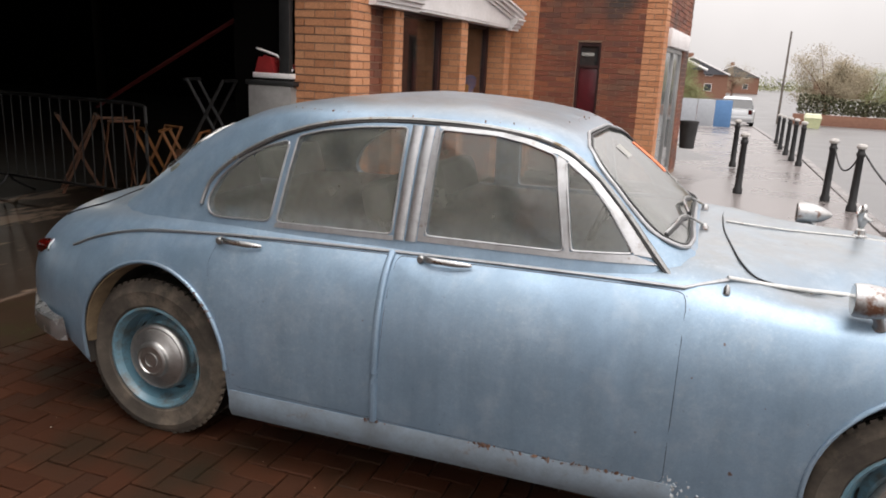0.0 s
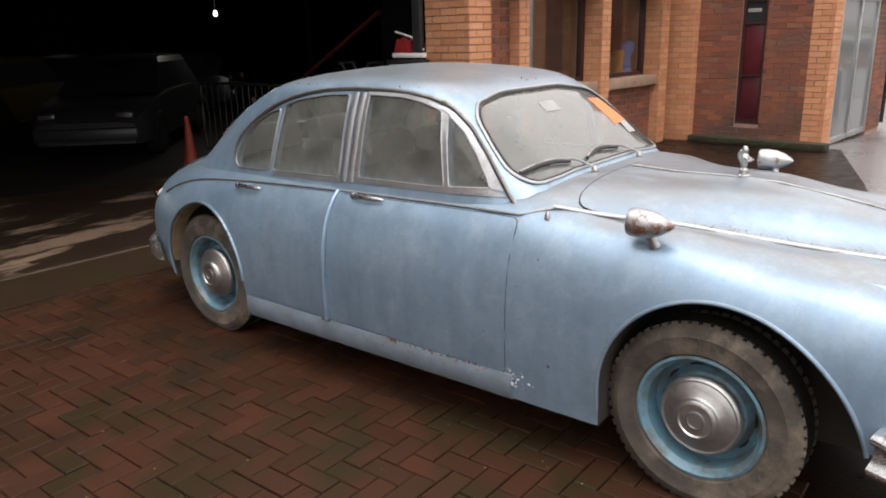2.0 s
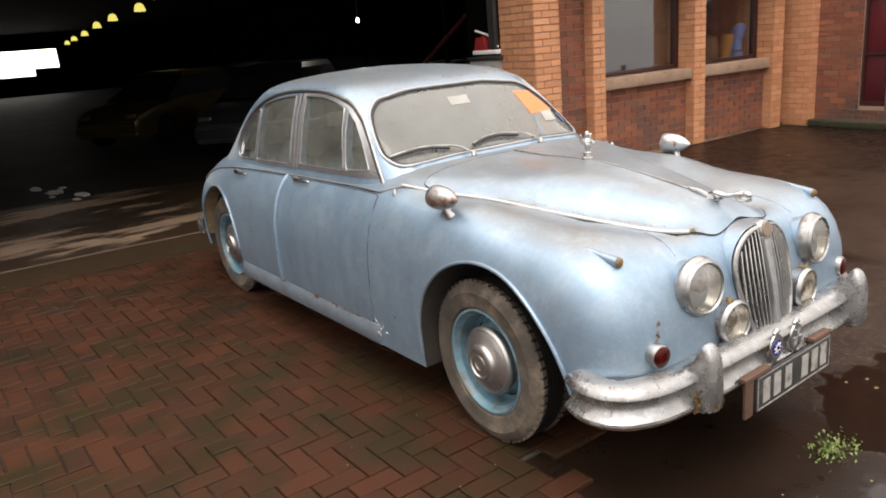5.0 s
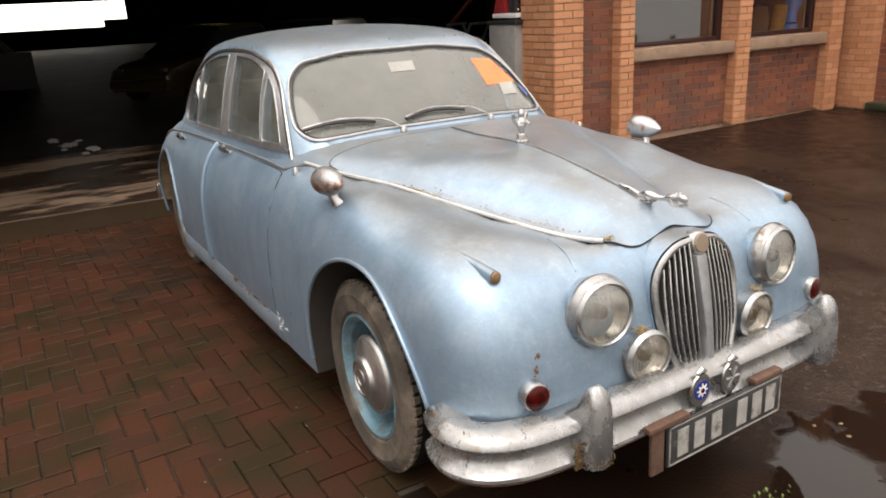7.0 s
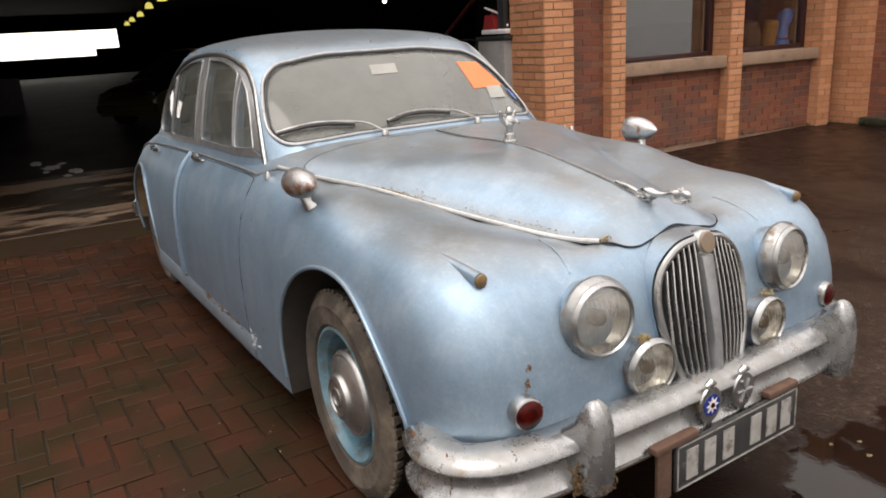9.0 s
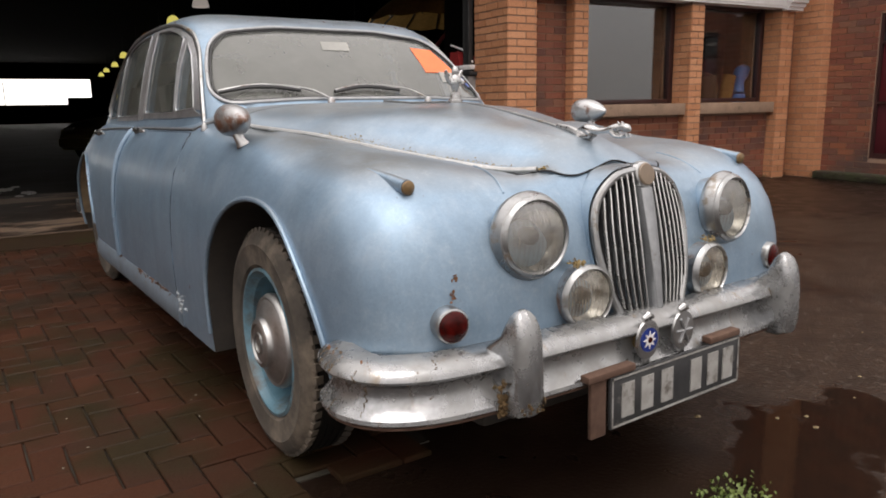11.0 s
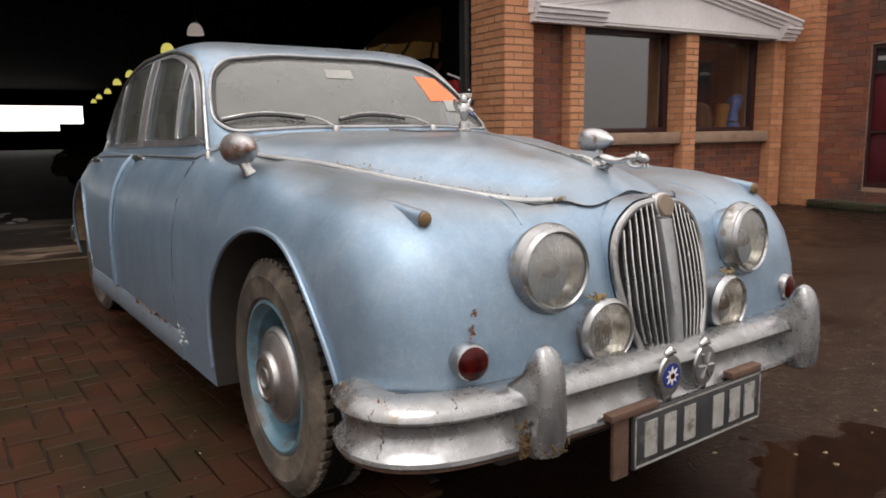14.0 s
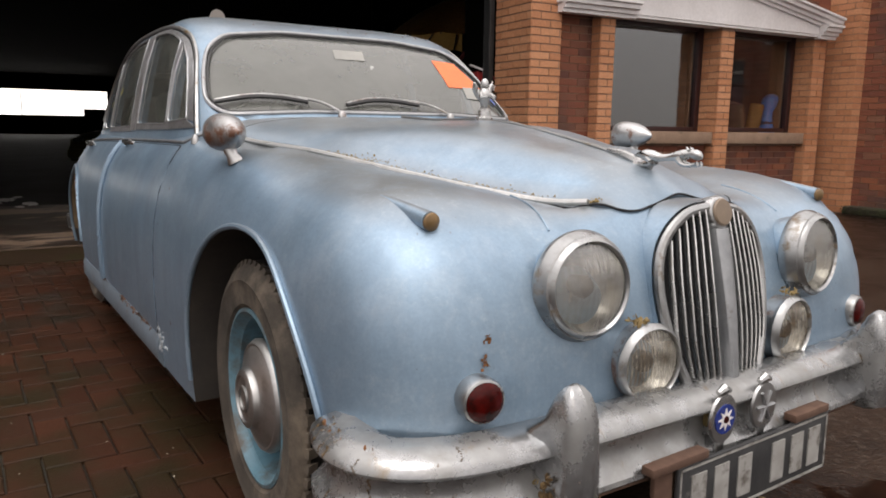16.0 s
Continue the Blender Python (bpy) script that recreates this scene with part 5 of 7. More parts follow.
wh = part("steering_wheel", tube([(0.30 + 0.06 * math.sin(a), -0.33 + 0.2 * math.cos(a), 0.92 + 0.19 * math.sin(a)) for a in [2 * math.pi * i / 28 for i in range(28)]], 0.013, 8, True), "black", car)
part("spokes", tube([(0.30, -0.53, 0.92), (0.32, -0.33, 0.92), (0.30, -0.13, 0.92)], 0.01, 6), "black", wh)
part("cabin_floor", boxed(-1.4, -0.66, 0.40, 0.6, 0.66, 0.44, 0), "under", car)

# leaping-cat style mascot at the nose, a figure mascot by the screen
zb = bonnet_z(1.9, 0)
cat = spline([(1.888, -0.012, 0.938), (1.905, -0.010, 0.941), (1.93, -0.006, 0.939), (1.955, -0.002, 0.936), (1.98, 0.004, 0.938), (2.005, 0.010, 0.943), (2.024, 0.014, 0.947), (2.04, 0.017, 0.944), (2.052, 0.019, 0.938)], 3)
girth = [0.003, 0.004, 0.006, 0.009, 0.0125, 0.014, 0.0145, 0.0135, 0.0115, 0.0095, 0.0085, 0.0085, 0.009, 0.0105, 0.012, 0.0125, 0.012, 0.0105, 0.009, 0.010, 0.0115, 0.0115, 0.010, 0.007, 0.003]
masc = part("bonnet_mascot", tube(cat, girth, 12), "chrome", bonnet, "chrome leaping-animal mascot")
for dy in (-0.008, 0.006):
    part("leg", tube(spline([(1.925, -0.004 + dy, 0.936), (1.936, -0.002 + dy, 0.924), (1.912, -0.003 + dy, 0.918), (1.886, -0.004 + dy, zb + 0.008)], 3), [0.010, 0.010, 0.009, 0.008, 0.007, 0.006, 0.006, 0.0055, 0.005, 0.006], 8), "chrome", masc)
    part("leg", tube(spline([(2.0, 0.008 + dy, 0.936), (2.012, 0.01 + dy, 0.924), (2.03, 0.014 + dy, 0.922), (2.048, 0.017 + dy, 0.926)], 3), [0.009, 0.008, 0.007, 0.006, 0.0055, 0.005, 0.005, 0.005, 0.005, 0.006], 8), "chrome", masc)
for dy in (-0.007, 0.007):
    part("ear", tube([(2.024, 0.014 + dy, 0.955), (2.018, 0.013 + dy, 0.962)], [0.004, 0.001], 6), "chrome", masc)
part("foot_plate", tube([(1.79, 0, bonnet_z(1.79, 0) + 0.010), (1.84, 0, bonnet_z(1.84, 0) + 0.012), (1.89, -0.002, zb + 0.012), (1.93, -0.002, bonnet_z(1.93, 0) + 0.010)], [0.006, 0.010, 0.012, 0.006], 8), "chrome", masc)
fx, fy = 1.251, 0.016
fz = bonnet_z(fx, fy) + 0.006
fig = part("figure_mascot", revolve([(0.026, 0), (0.026, 0.008), (0.02, 0.012), (0.018, 0.03), (0.011, 0.036), (0.013, 0.052), (0.019, 0.066), (0.02, 0.08), (0.011, 0.095), (0.013, 0.106), (0.011, 0.118), (0.005, 0.125), (0, 0.126)], 16, pose(fx, fy, fz)), "chrome", bonnet, "small chrome figure mascot")
for sy in (-1, 1):
    part("wing", tube(spline([(fx - 0.004, fy + sy * 0.008, fz + 0.062), (fx - 0.012, fy + sy * 0.024, fz + 0.088), (fx - 0.006, fy + sy * 0.034, fz + 0.112)], 3), [0.007, 0.009, 0.010, 0.010, 0.009, 0.007, 0.004], 8), "chrome", fig)
    part("arm", tube([(fx + 0.006, fy + sy * 0.016, fz + 0.08), (fx + 0.02, fy + sy * 0.026, fz + 0.068), (fx + 0.03, fy + sy * 0.012, fz + 0.07)], [0.006, 0.0055, 0.004], 8), "chrome", fig)

# two enamel badges on the bumper
for y, face, lab in ((-0.1, None, "crowned blue and white enamel badge"), (0.035, "trim", "pierced chrome club badge")):
    bx, bz = 2.234, 0.43
    bg = part("bumper_badge", revolve([(0.0, -0.004), (0.040, -0.004), (0.042, 0.0), (0.040, 0.005), (0.033, 0.006), (0.0, 0.006)], 28, Matrix.Translation((bx, y, bz)) @ pose(0, 0, 0, 0, 90, 0) @ Matrix.Diagonal((1.25, 1, 1, 1))), "chrome", bumper, lab)
    part("crown", tube([(bx, y - 0.018, bz + 0.055), (bx, y, bz + 0.062), (bx, y + 0.018, bz + 0.055)], [0.006, 0.010, 0.006], 8), "chrome", bg)
    part("stem", boxed(bx - 0.006, y - 0.012, bz - 0.085, bx + 0.002, y + 0.012, bz - 0.045, 0.003), "chrome", bg)
    if face is None:
        m = Matrix.Translation((bx, y, bz)) @ pose(0, 0, 0, 0, 90, 0)
        part("enamel", revolve([(0.031, 0.006), (0.031, 0.008), (0.0, 0.008)], 24, m), surface("blue_enamel", (0.02, 0.04, 0.22), (0.015, 0.03, 0.16), 0.2), bg)
        star = [((0.024 if i % 2 == 0 else 0.011) * math.cos(i * math.pi / 8), (0.024 if i % 2 == 0 else 0.011) * math.sin(i * math.pi / 8)) for i in range(16)]
        part("star", loft([[m @ Vector((u, v, z)) for u, v in star] for z in (0.007, 0.010)]), "white", bg, smooth=False)
        part("centre", revolve([(0.008, 0.010), (0.007, 0.012), (0.0, 0.012)], 12, m), "amber", bg)
    else:
        for k in range(3):
            part("bar", tube([(bx + 0.008, y - 0.03 * math.cos(k * 1.05), bz - 0.036 * math.sin(k * 1.05)), (bx + 0.008, y + 0.03 * math.cos(k * 1.05), bz + 0.036 * math.sin(k * 1.05))], 0.0035, 6), "satin", bg)


def crust(name, places, mat, label, parent, size=(0.004, 0.012)):
    """Small rough lumps of lichen, leaf mould or rust scale stuck to a surface, as one mesh."""
    bm = bmesh.new()
    for p in places:
        r = random.uniform(*size)
        m = Matrix.Translation(p) @ Euler((random.uniform(0, 6), random.uniform(0, 6), random.uniform(0, 6))).to_matrix().to_4x4() @ Matrix.Diagonal((r * random.uniform(0.8, 2.0), r, r * 0.3, 1))
        bmesh.ops.create_icosphere(bm, subdivisions=1, radius=1.0, matrix=m)
    ob = part(name, bm, mat, parent, label)
    ob["kind"] = "stuff"
    return ob


def along_edge(n, a, b, spread=0.012, s=-1):
    out = []
    for _ in range(n):
        x = random.triangular(a, b, (a + b) / 2)
        y = 0.69 - (x - 0.76) * 0.4118 + 0.018 * smooth_step(1.2, 1.7, x) - abs(random.gauss(0.008, spread))
        out.append((x, s * y, top_z(x, y) + 0.0062))
    return out


crust("lichen", along_edge(1500, 1.25, 1.95, 0.013) + along_edge(420, 1.86, 1.97, 0.008) + along_edge(260, 1.0, 1.4, 0.007), "lichen", "yellow-brown lichen along the bonnet edge", bonnet, (0.001, 0.0034))
crust("lichen", along_edge(35, 1.2, 1.9, 0.006, 1), "lichen", "yellow-brown lichen along the bonnet edge", bonnet, (0.0015, 0.004))
for s in (-1, 1):
    crust("leaf_mould", [(2.20 + random.gauss(0, 0.008), s * 0.50 - s * random.choice((-0.05, 0.05)) + random.gauss(0, 0.006), random.uniform(0.35, 0.43)) for _ in range(26)], "lichen", "brown leaf mould wedged behind the overrider", bumper, (0.003, 0.007))
    crust("rust_scale", [(2.135 + random.gauss(0, 0.008), s * 0.25 + random.gauss(0, 0.012), 0.63 + random.gauss(0, 0.005)) for _ in range(26)], "lichen", "rusty lichen over the fog lamp", car, (0.002, 0.006))
crust("leaf_mould", [(2.19 + random.gauss(0, 0.012), -0.07 + random.gauss(0, 0.05), 0.425 + random.gauss(0, 0.015)) for _ in range(30)], "lichen", "yellow leaf mould at the foot of the grille", car, (0.004, 0.013))
crust("rust_scale", [(x, -side_y(x, 0.325) - 0.004, 0.322 + random.gauss(0, 0.004)) for x in [random.uniform(0.0, 0.62) for _ in range(40)] + [random.gauss(0.08, 0.015) for _ in range(20)] + [random.gauss(-0.33, 0.02) for _ in range(14)]], "rustiron", "rust scale along the sill", car, (0.003, 0.008))
crust("rust_scale", [(ARCH_R[0] + ARCH_R[2] * math.cos(a), -side_y(ARCH_R[0] + ARCH_R[2] * math.cos(a), ARCH_R[1] + ARCH_R[3] * math.sin(a)) - 0.006, ARCH_R[1] + ARCH_R[3] * math.sin(a) + 0.006) for a in [random.gauss(0.75, 0.2) for _ in range(40)]], "rustiron", "rust along the rear wheel arch", car, (0.003, 0.009))
crust("rust_scale", [(nose_x(-0.598, z) + 0.002, -0.598 + random.gauss(0, 0.004) + 0.25 * (z - 0.6), z) for z in [random.gauss(0.594, 0.009) for _ in range(12)] + [random.gauss(0.634, 0.005) for _ in range(11)]], "rust", "rust blisters above the indicator", car, (0.0015, 0.004))
crust("rust_scale", [(p.x + 0.0, p.y, 0.487) for p in [random.choice(bline[4:24]) for _ in range(7)]], "rust", "rust and grime on the bumper's upper edge", bumper, (0.0015, 0.0045))
crust("rust_scale", [(cab_front_x(y, 1.372) - 0.02, y, 1.384 + random.gauss(0, 0.004)) for y in [random.uniform(-0.42, 0.5) for _ in range(16)]] + [(x, -cab_y(x, 1.385) + 0.004, 1.388) for x in [random.uniform(-0.9, 0.05) for _ in range(14)]], "rust", "rust specks along the roof edge", car, (0.0015, 0.004))
crust("rust_scale", [(x, -side_y(x, 0.3) - 0.004, random.triangular(0.27, 0.37, 0.285)) for x in [random.gauss(0.69, 0.016) for _ in range(90)] + [random.gauss(0.72, 0.03) for _ in range(20)]], "filler", "flaking pale filler at the foot of the wing", car, (0.0015, 0.005))
crust("leaf_mould", [(2.226 + random.gauss(0, 0.004), -0.556 + random.gauss(0, 0.005), random.triangular(0.34, 0.43, 0.36)) for _ in range(90)] + [(2.268 + random.gauss(0, 0.003), -0.507 + random.gauss(0, 0.012), random.triangular(0.346, 0.385, 0.35)) for _ in range(60)], "mould", "brown leaf mould packed round the overrider's foot", bumper, (0.0025, 0.006))


def face_out(z):
    """How far the bumper's face stands out at a height."""
    pr = [(0.348, 0.013), (0.357, 0.023), (0.366, 0.021), (0.376, 0.010), (0.392, -0.004), (0.412, -0.010), (0.430, -0.008), (0.442, 0.004), (0.446, 0.019), (0.453, 0.024), (0.462, 0.021), (0.474, 0.008), (0.485, -0.02)]
    for (z0, o0), (z1, o1) in zip(pr, pr[1:]):
        if z <= z1:
            return o0 + (o1 - o0) * max(0.0, z - z0) / (z1 - z0)
    return 0.004


def run_down(i, u, z0, z1, n):
    """A run of rust down the bumper's face, between two stations of its line."""
    p, q = bline[i], bline[i + 1]
    d = (q - p).normalized()
    out = Vector((-d.y, d.x))
    if out.x < 0 and abs(out.y) < 0.9 or out.dot(p - Vector((1.4, 0))) < 0:
        out = -out
    res = []
    for k in range(n):
        z = z0 + (z1 - z0) * k / n
        c = p.lerp(q, u) + out * face_out(z) + d * (0.002 * math.sin(k * 0.7 + i) + random.gauss(0, 0.001))
        res.append((c.x, c.y, z))
    return res


runs = []
for i, u, z0, z1 in ((3, 0.3, 0.486, 0.462), (5, 0.6, 0.488, 0.45), (8, 0.2, 0.486, 0.448), (9, 0.8, 0.478, 0.452), (14, 0.5, 0.47, 0.447), (15, 0.2, 0.43, 0.37), (8, 0.6, 0.385, 0.36), (24, 0.4, 0.486, 0.47), (51, 0.5, 0.47, 0.44)):
    if i + 1 < len(bline):
        runs += run_down(i, u, z0, z1, int(abs(z0 - z1) / 0.0018))
        if z0 > 0.47:
            runs += [(x + random.gauss(0, 0.004), y + random.gauss(0, 0.008), z) for x, y, z in run_down(i, u, z0 - 0.002, z0 - 0.008, 9)]
for i in range(3, 22):
    # grime along the step under the rolled upper edge
    runs += [q for q in run_down(i, random.random(), 0.4445, 0.4435, 2 + int(5 * random.random()))]
crust("rust_run", runs, "mould", "brown rust runs down the bumper", bumper, (0.001, 0.0026))
# ==== ground ====


def street_fall(y):
    """The street falls away gently beyond the building."""
    return -0.028 * max(0.0, min(y, 60) - 14)


def sheet(name, xs, ys, z, mat, label):
    bm = bmesh.new()
    vs = [[bm.verts.new((x, y, z + street_fall(y))) for y in ys] for x in xs]
    for i in range(len(xs) - 1):
        for j in range(len(ys) - 1):
            bm.faces.new([vs[i][j], vs[i + 1][j], vs[i + 1][j + 1], vs[i][j + 1]])
    return tagged(part(name, bm, mat), label, name, kind="structure")


sheet("ground", (-500, -60, -3, 2.4, 500), (-500, -30, 3, 5, 14, 30, 45, 60, 900), -0.13, "road", "wet grey road reaching the horizon")


def slab(name, outline, z0, z1, mat, label, cat, level=False):
    fall = (lambda y: 0.0) if level else street_fall
    bm = bmesh.new()
    lo = [bm.verts.new((x, y, z0 + fall(y))) for x, y in outline]
    hi = [bm.verts.new((x, y, z1 + fall(y))) for x, y in outline]
    bm.faces.new(hi)
    k = len(lo)
    for i in range(k):
        bm.faces.new([lo[i], lo[(i + 1) % k], hi[(i + 1) % k], hi[i]])
    bmesh.ops.recalc_face_normals(bm, faces=bm.faces)
    return tagged(part(name, bm, mat, smooth=False), label, cat, kind="structure")


slab("forecourt", [(-40, -40), (40, -40), (40, 5.2), (3.4, 5.2), (2.62, 4.5), (1.15, 4.5), (0.9, 5.6), (0.2, 8.05), (-2.3, 8.05), (-2.3, 3.0), (-3.3, 3.0), (-3.3, -40)], -0.3, -0.012, "tarmac", "wet brown tarmac forecourt with puddles", "forecourt")
# below y 8 the paler grey stands in for sky reflected on wet ground
slab("pavement", [(-2.3, 8.05), (0.2, 8.05), (0.9, 5.6), (1.15, 4.5), (2.62, 4.5), (2.66, 14), (2.8, 30), (3.2, 60), (-6, 60), (-6, 30), (-6, 14)], -0.3, -0.012, "pavement", "wet grey footpath with puddles", "pavement")
# kerb of single stones
kerb = thing("kerb", "row of wet grey kerb stones along the road", "kerb", kind="structure")
for i in range(34):
    y = 6.2 + i * 0.92
    x = 2.64 + 0.008 * max(0, y - 8)
    part("kerb_stone", boxed(x, y, -0.25 + street_fall(y), x + 0.15, y + 0.905, 0.006 + street_fall(y), 0.012), "pavement", kerb)

# brick paving: bedding, then herringbone bricks (made last)
PAVE = (-3.3, -7.0, 2.35, 1.6)
slab("paving", [(PAVE[0], PAVE[1]), (PAVE[2] - 0.13, PAVE[1]), (PAVE[2] - 0.13, -0.9), (1.62, -0.9), (1.62, -0.36), (-0.9, -0.36), (-0.9, PAVE[3] - 0.1), (PAVE[0], PAVE[3] - 0.1)], -0.05, -0.008, surface("paving_joints", (0.025, 0.02, 0.016), (0.04, 0.035, 0.022), 0.9, scale=5), "herringbone paving of wet red-brown bricks", "paving")
# threshold of paler blocks between paving and garage floor
slab("threshold", [(-3.85, -9), (-3.2, -9), (-2.78, -1.4), (-2.6, 1.0), (-2.5, 3.3), (-3.18, 3.3)], -0.05, 0.010, surface("mossy_concrete", (0.038, 0.022, 0.0135), (0.026, 0.0165, 0.0095), 0.6, scale=5, fine=60, dirt=(0.027, 0.023, 0.009), dirt_scale=4, dirt_at=(0.5, 0.68), spec=0.08), "dark mossy strip before the garage", "threshold")
slab("edging", [(-3.875, -9), (-3.835, -9), (-3.165, 3.3), (-3.205, 3.3)], -0.05, 0.016, surface("worn_edging", (0.11, 0.07, 0.047), (0.06, 0.04, 0.027), 0.8, scale=8), "thin worn edging of the garage floor", "edging")
# one concrete floor: its inner slab is coloured dark for the deeper shade
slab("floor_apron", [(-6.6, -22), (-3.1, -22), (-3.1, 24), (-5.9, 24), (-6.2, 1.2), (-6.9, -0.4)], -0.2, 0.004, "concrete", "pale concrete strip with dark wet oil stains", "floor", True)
slab("floor", [(-62, -22), (-6.6, -22), (-6.9, -0.4), (-6.2, 1.2), (-5.9, 24), (-62, 24)], -0.2, 0.003, surface("shaded_concrete", (0.024, 0.019, 0.016), (0.012, 0.01, 0.009), 0.8, 0.5, scale=0.9, fine=30, bumps=0.15, spec=0.15), "concrete garage floor, coloured dark for the shade inside", "floor", True)


def spill(x, y, w, h, seed):
    """A thin uneven splash of dried white paint on the floor."""
    rnd = random.Random(seed)
    k = 22
    pts = [(w * rnd.uniform(0.5, 1.0) * math.cos(2 * math.pi * i / k), h * rnd.uniform(0.5, 1.0) * math.sin(2 * math.pi * i / k)) for i in range(k)]
    bm = loft([[(x + a, y + b, z) for a, b in pts] for z in (0.0, 0.0065)])
    return tagged(part("paint_spill", bm, surface("dried_white_paint", (0.6, 0.58, 0.55), (0.4, 0.38, 0.36), 0.5, scale=6), smooth=False), "splash of dried white paint on the garage floor", "spill", kind="structure")


for q in ((-8.3, -1.0, 0.32, 0.1, 1), (-7.7, -0.85, 0.3, 0.14, 2), (-7.05, -0.62, 0.3, 0.1, 3), (-8.0, -0.7, 0.12, 0.07, 4), (-6.75, -0.75, 0.14, 0.06, 5), (-7.3, -0.95, 0.12, 0.05, 6)):
    spill(*q)

# ==== building ====
B = pose(-2.526, 3.34, 0, 0, 0, -4.9)
CO, BL, BH = 0.075, 0.215, 0.065
FIELD = {"brick_pier_i": ([], []), "brick_red_i": ([], [])}
NEAR_BRICKS = []


def brick_face(u0, L, z0, z1, at, mat, near=False, hole=None):
    """Lays bricks in stretcher bond on a face; at(u, z, w) is the place, w out of the face."""
    verts, faces = FIELD[mat]
    k = 0
    z = z0
    while z + BH <= z1 + 0.02:
        zt = min(z + BH, z1)
        u = -(BL + 0.01) * (0.5 if k % 2 else 0.0)
        while u < L:
            a, b = max(u, 0.0), min(u + BL, L)
            spans = [(a, b)]
            if hole and z < hole[3] and zt > hole[2]:
                spans = [(a, min(b, hole[0] - 0.004)), (max(a, hole[1] + 0.004), b)]
            for a, b in spans:
                if b - a < 0.025:
                    continue
                w = random.uniform(0.004, 0.008)
                cs = [at(u0 + p, q, r) for r in (-0.01, w) for p, q in ((a, z), (b, z), (b, zt), (a, zt))]
                if near:
                    NEAR_BRICKS.append(cs)
                else:
                    o = len(verts)
                    verts.extend(cs)
                    faces.extend([(o + 4, o + 5, o + 6, o + 7), (o, o + 1, o + 5, o + 4), (o + 1, o + 2, o + 6, o + 5), (o + 2, o + 3, o + 7, o + 6), (o + 3, o, o + 4, o + 7)])
            u += BL + 0.01
        z += CO
        k += 1


def front(d):
    return lambda u, z, w: B @ Vector((d + w, u, z))


def flank(s, sign):
    return lambda u, z, w: B @ Vector((u, s + sign * w, z))


def wall_core(name, x0, y0, z0, x1, y1, z1, label="mortar core of a brick wall"):
    return tagged(part(name, box(bmesh.new(), x0, y0, z0, x1, y1, z1), "mortar", smooth=False, m=B), label, "wall", kind="structure")


TOP = 4.95
wall = wall_core("wall_front", -0.62, 0.002, -0.1, -0.002, 0.348, TOP, "orange brick pier at the garage opening")
wall_core("wall_panel", -0.48, 0.35, -0.1, -0.142, 0.85, TOP, "red brick panel between piers")
wall_core("wall_pier", -0.48, 0.85, -0.1, -0.002, 1.028, 2.16, "orange brick pier beside a shop window")
wall_core("wall_pier", -0.48, 2.582, -0.1, -0.002, 2.778, 2.16, "orange brick pier between shop windows")
wall_core("wall_pier", -0.48, 4.187, -0.1, -0.002, 4.398, 2.16, "orange brick pier beside a shop window")
wall_core("wall_panel", -0.48, 4.4, -0.1, -0.142, 4.78, 2.16, "red brick panel in the corner")
wall_core("wall_apron", -0.48, 1.03, -0.1, -0.142, 2.58, 0.84, "red brick apron under a shop window")
wall_core("wall_apron", -0.48, 2.78, -0.1, -0.142, 4.185, 0.84, "red brick apron under a shop window")
wall_core("wall_upper", -0.48, 0.85, 2.16, -0.142, 4.78, TOP, "red brick wall above the shop windows")
wall_core("wall_corner", -0.48, 4.62, -0.1, 0.28, 4.778, TOP, "orange brick corner pier")
# wing with the red panel
wall_core("wall_wing", 0.28, 4.782, -0.1, 0.9, 5.1, TOP, "red brick wall of the side wing")
wall_core("wall_wing", 0.9, 4.782, 1.995, 1.245, 5.1, TOP, "red brick wall of the side wing")
wall_core("wall_wing", 0.9, 4.782, -0.1, 1.245, 5.1, 0.265, "red brick wall of the side wing")
wall_core("wall_wing", 1.245, 4.782, -0.1, 2.098, 5.12, TOP, "red brick wall of the side wing")
wall_core("wall_street", 1.8, 5.12, 2.25, 2.098, 7.6, TOP, "brick wall over the glazed shop front")
wall_core("wall_street", 1.8, 6.95, -0.1, 2.098, 7.6, 2.25, "brick wall along the footpath")
wall_core("wall_back", -3.5, 7.6, -0.5, 2.098, 7.7, TOP, "plain end wall of the wing")

brick_face(0.0, 0.35, 0, 2.62, front(0), "brick_pier_i", near=True)
brick_face(-0.62, 0.62, 0, 2.62, flank(0, -1), "brick_pier_i", near=True)
brick_face(0.85, 0.18, 0, 2.12, front(0), "brick_pier_i", near=True)
brick_face(2.58, 0.2, 0, 2.12, front(0), "brick_pier_i", near=True)
brick_face(0.0, 0.35, 2.625, TOP, front(0), "brick_pier_i")
brick_face(-0.62, 0.62, 2.625, TOP, flank(0, -1), "brick_pier_i")
brick_face(-0.14, 0.14, 0, TOP, flank(0.35, 1), "brick_pier_i")
brick_face(0.35, 0.5, 0, TOP, front(-0.14), "brick_red_i")
for s in (0.85, 2.58, 4.185):
    brick_face(-0.14 if s < 1 else -0.255, 0.14 if s < 1 else 0.255, 0, 2.12, flank(s, -1), "brick_pier_i")
for s in (1.03, 2.78, 4.4):
    brick_face(-0.14 if s > 4.3 else -0.255, 0.14 if s > 4.3 else 0.255, 0, 2.12, flank(s, 1), "brick_pier_i")
brick_face(4.185, 0.215, 0, 2.12, front(0), "brick_pier_i")
brick_face(1.03, 1.55, 0, 0.83, front(-0.14), "brick_red_i")
brick_face(2.78, 1.405, 0, 0.83, front(-0.14), "brick_red_i")
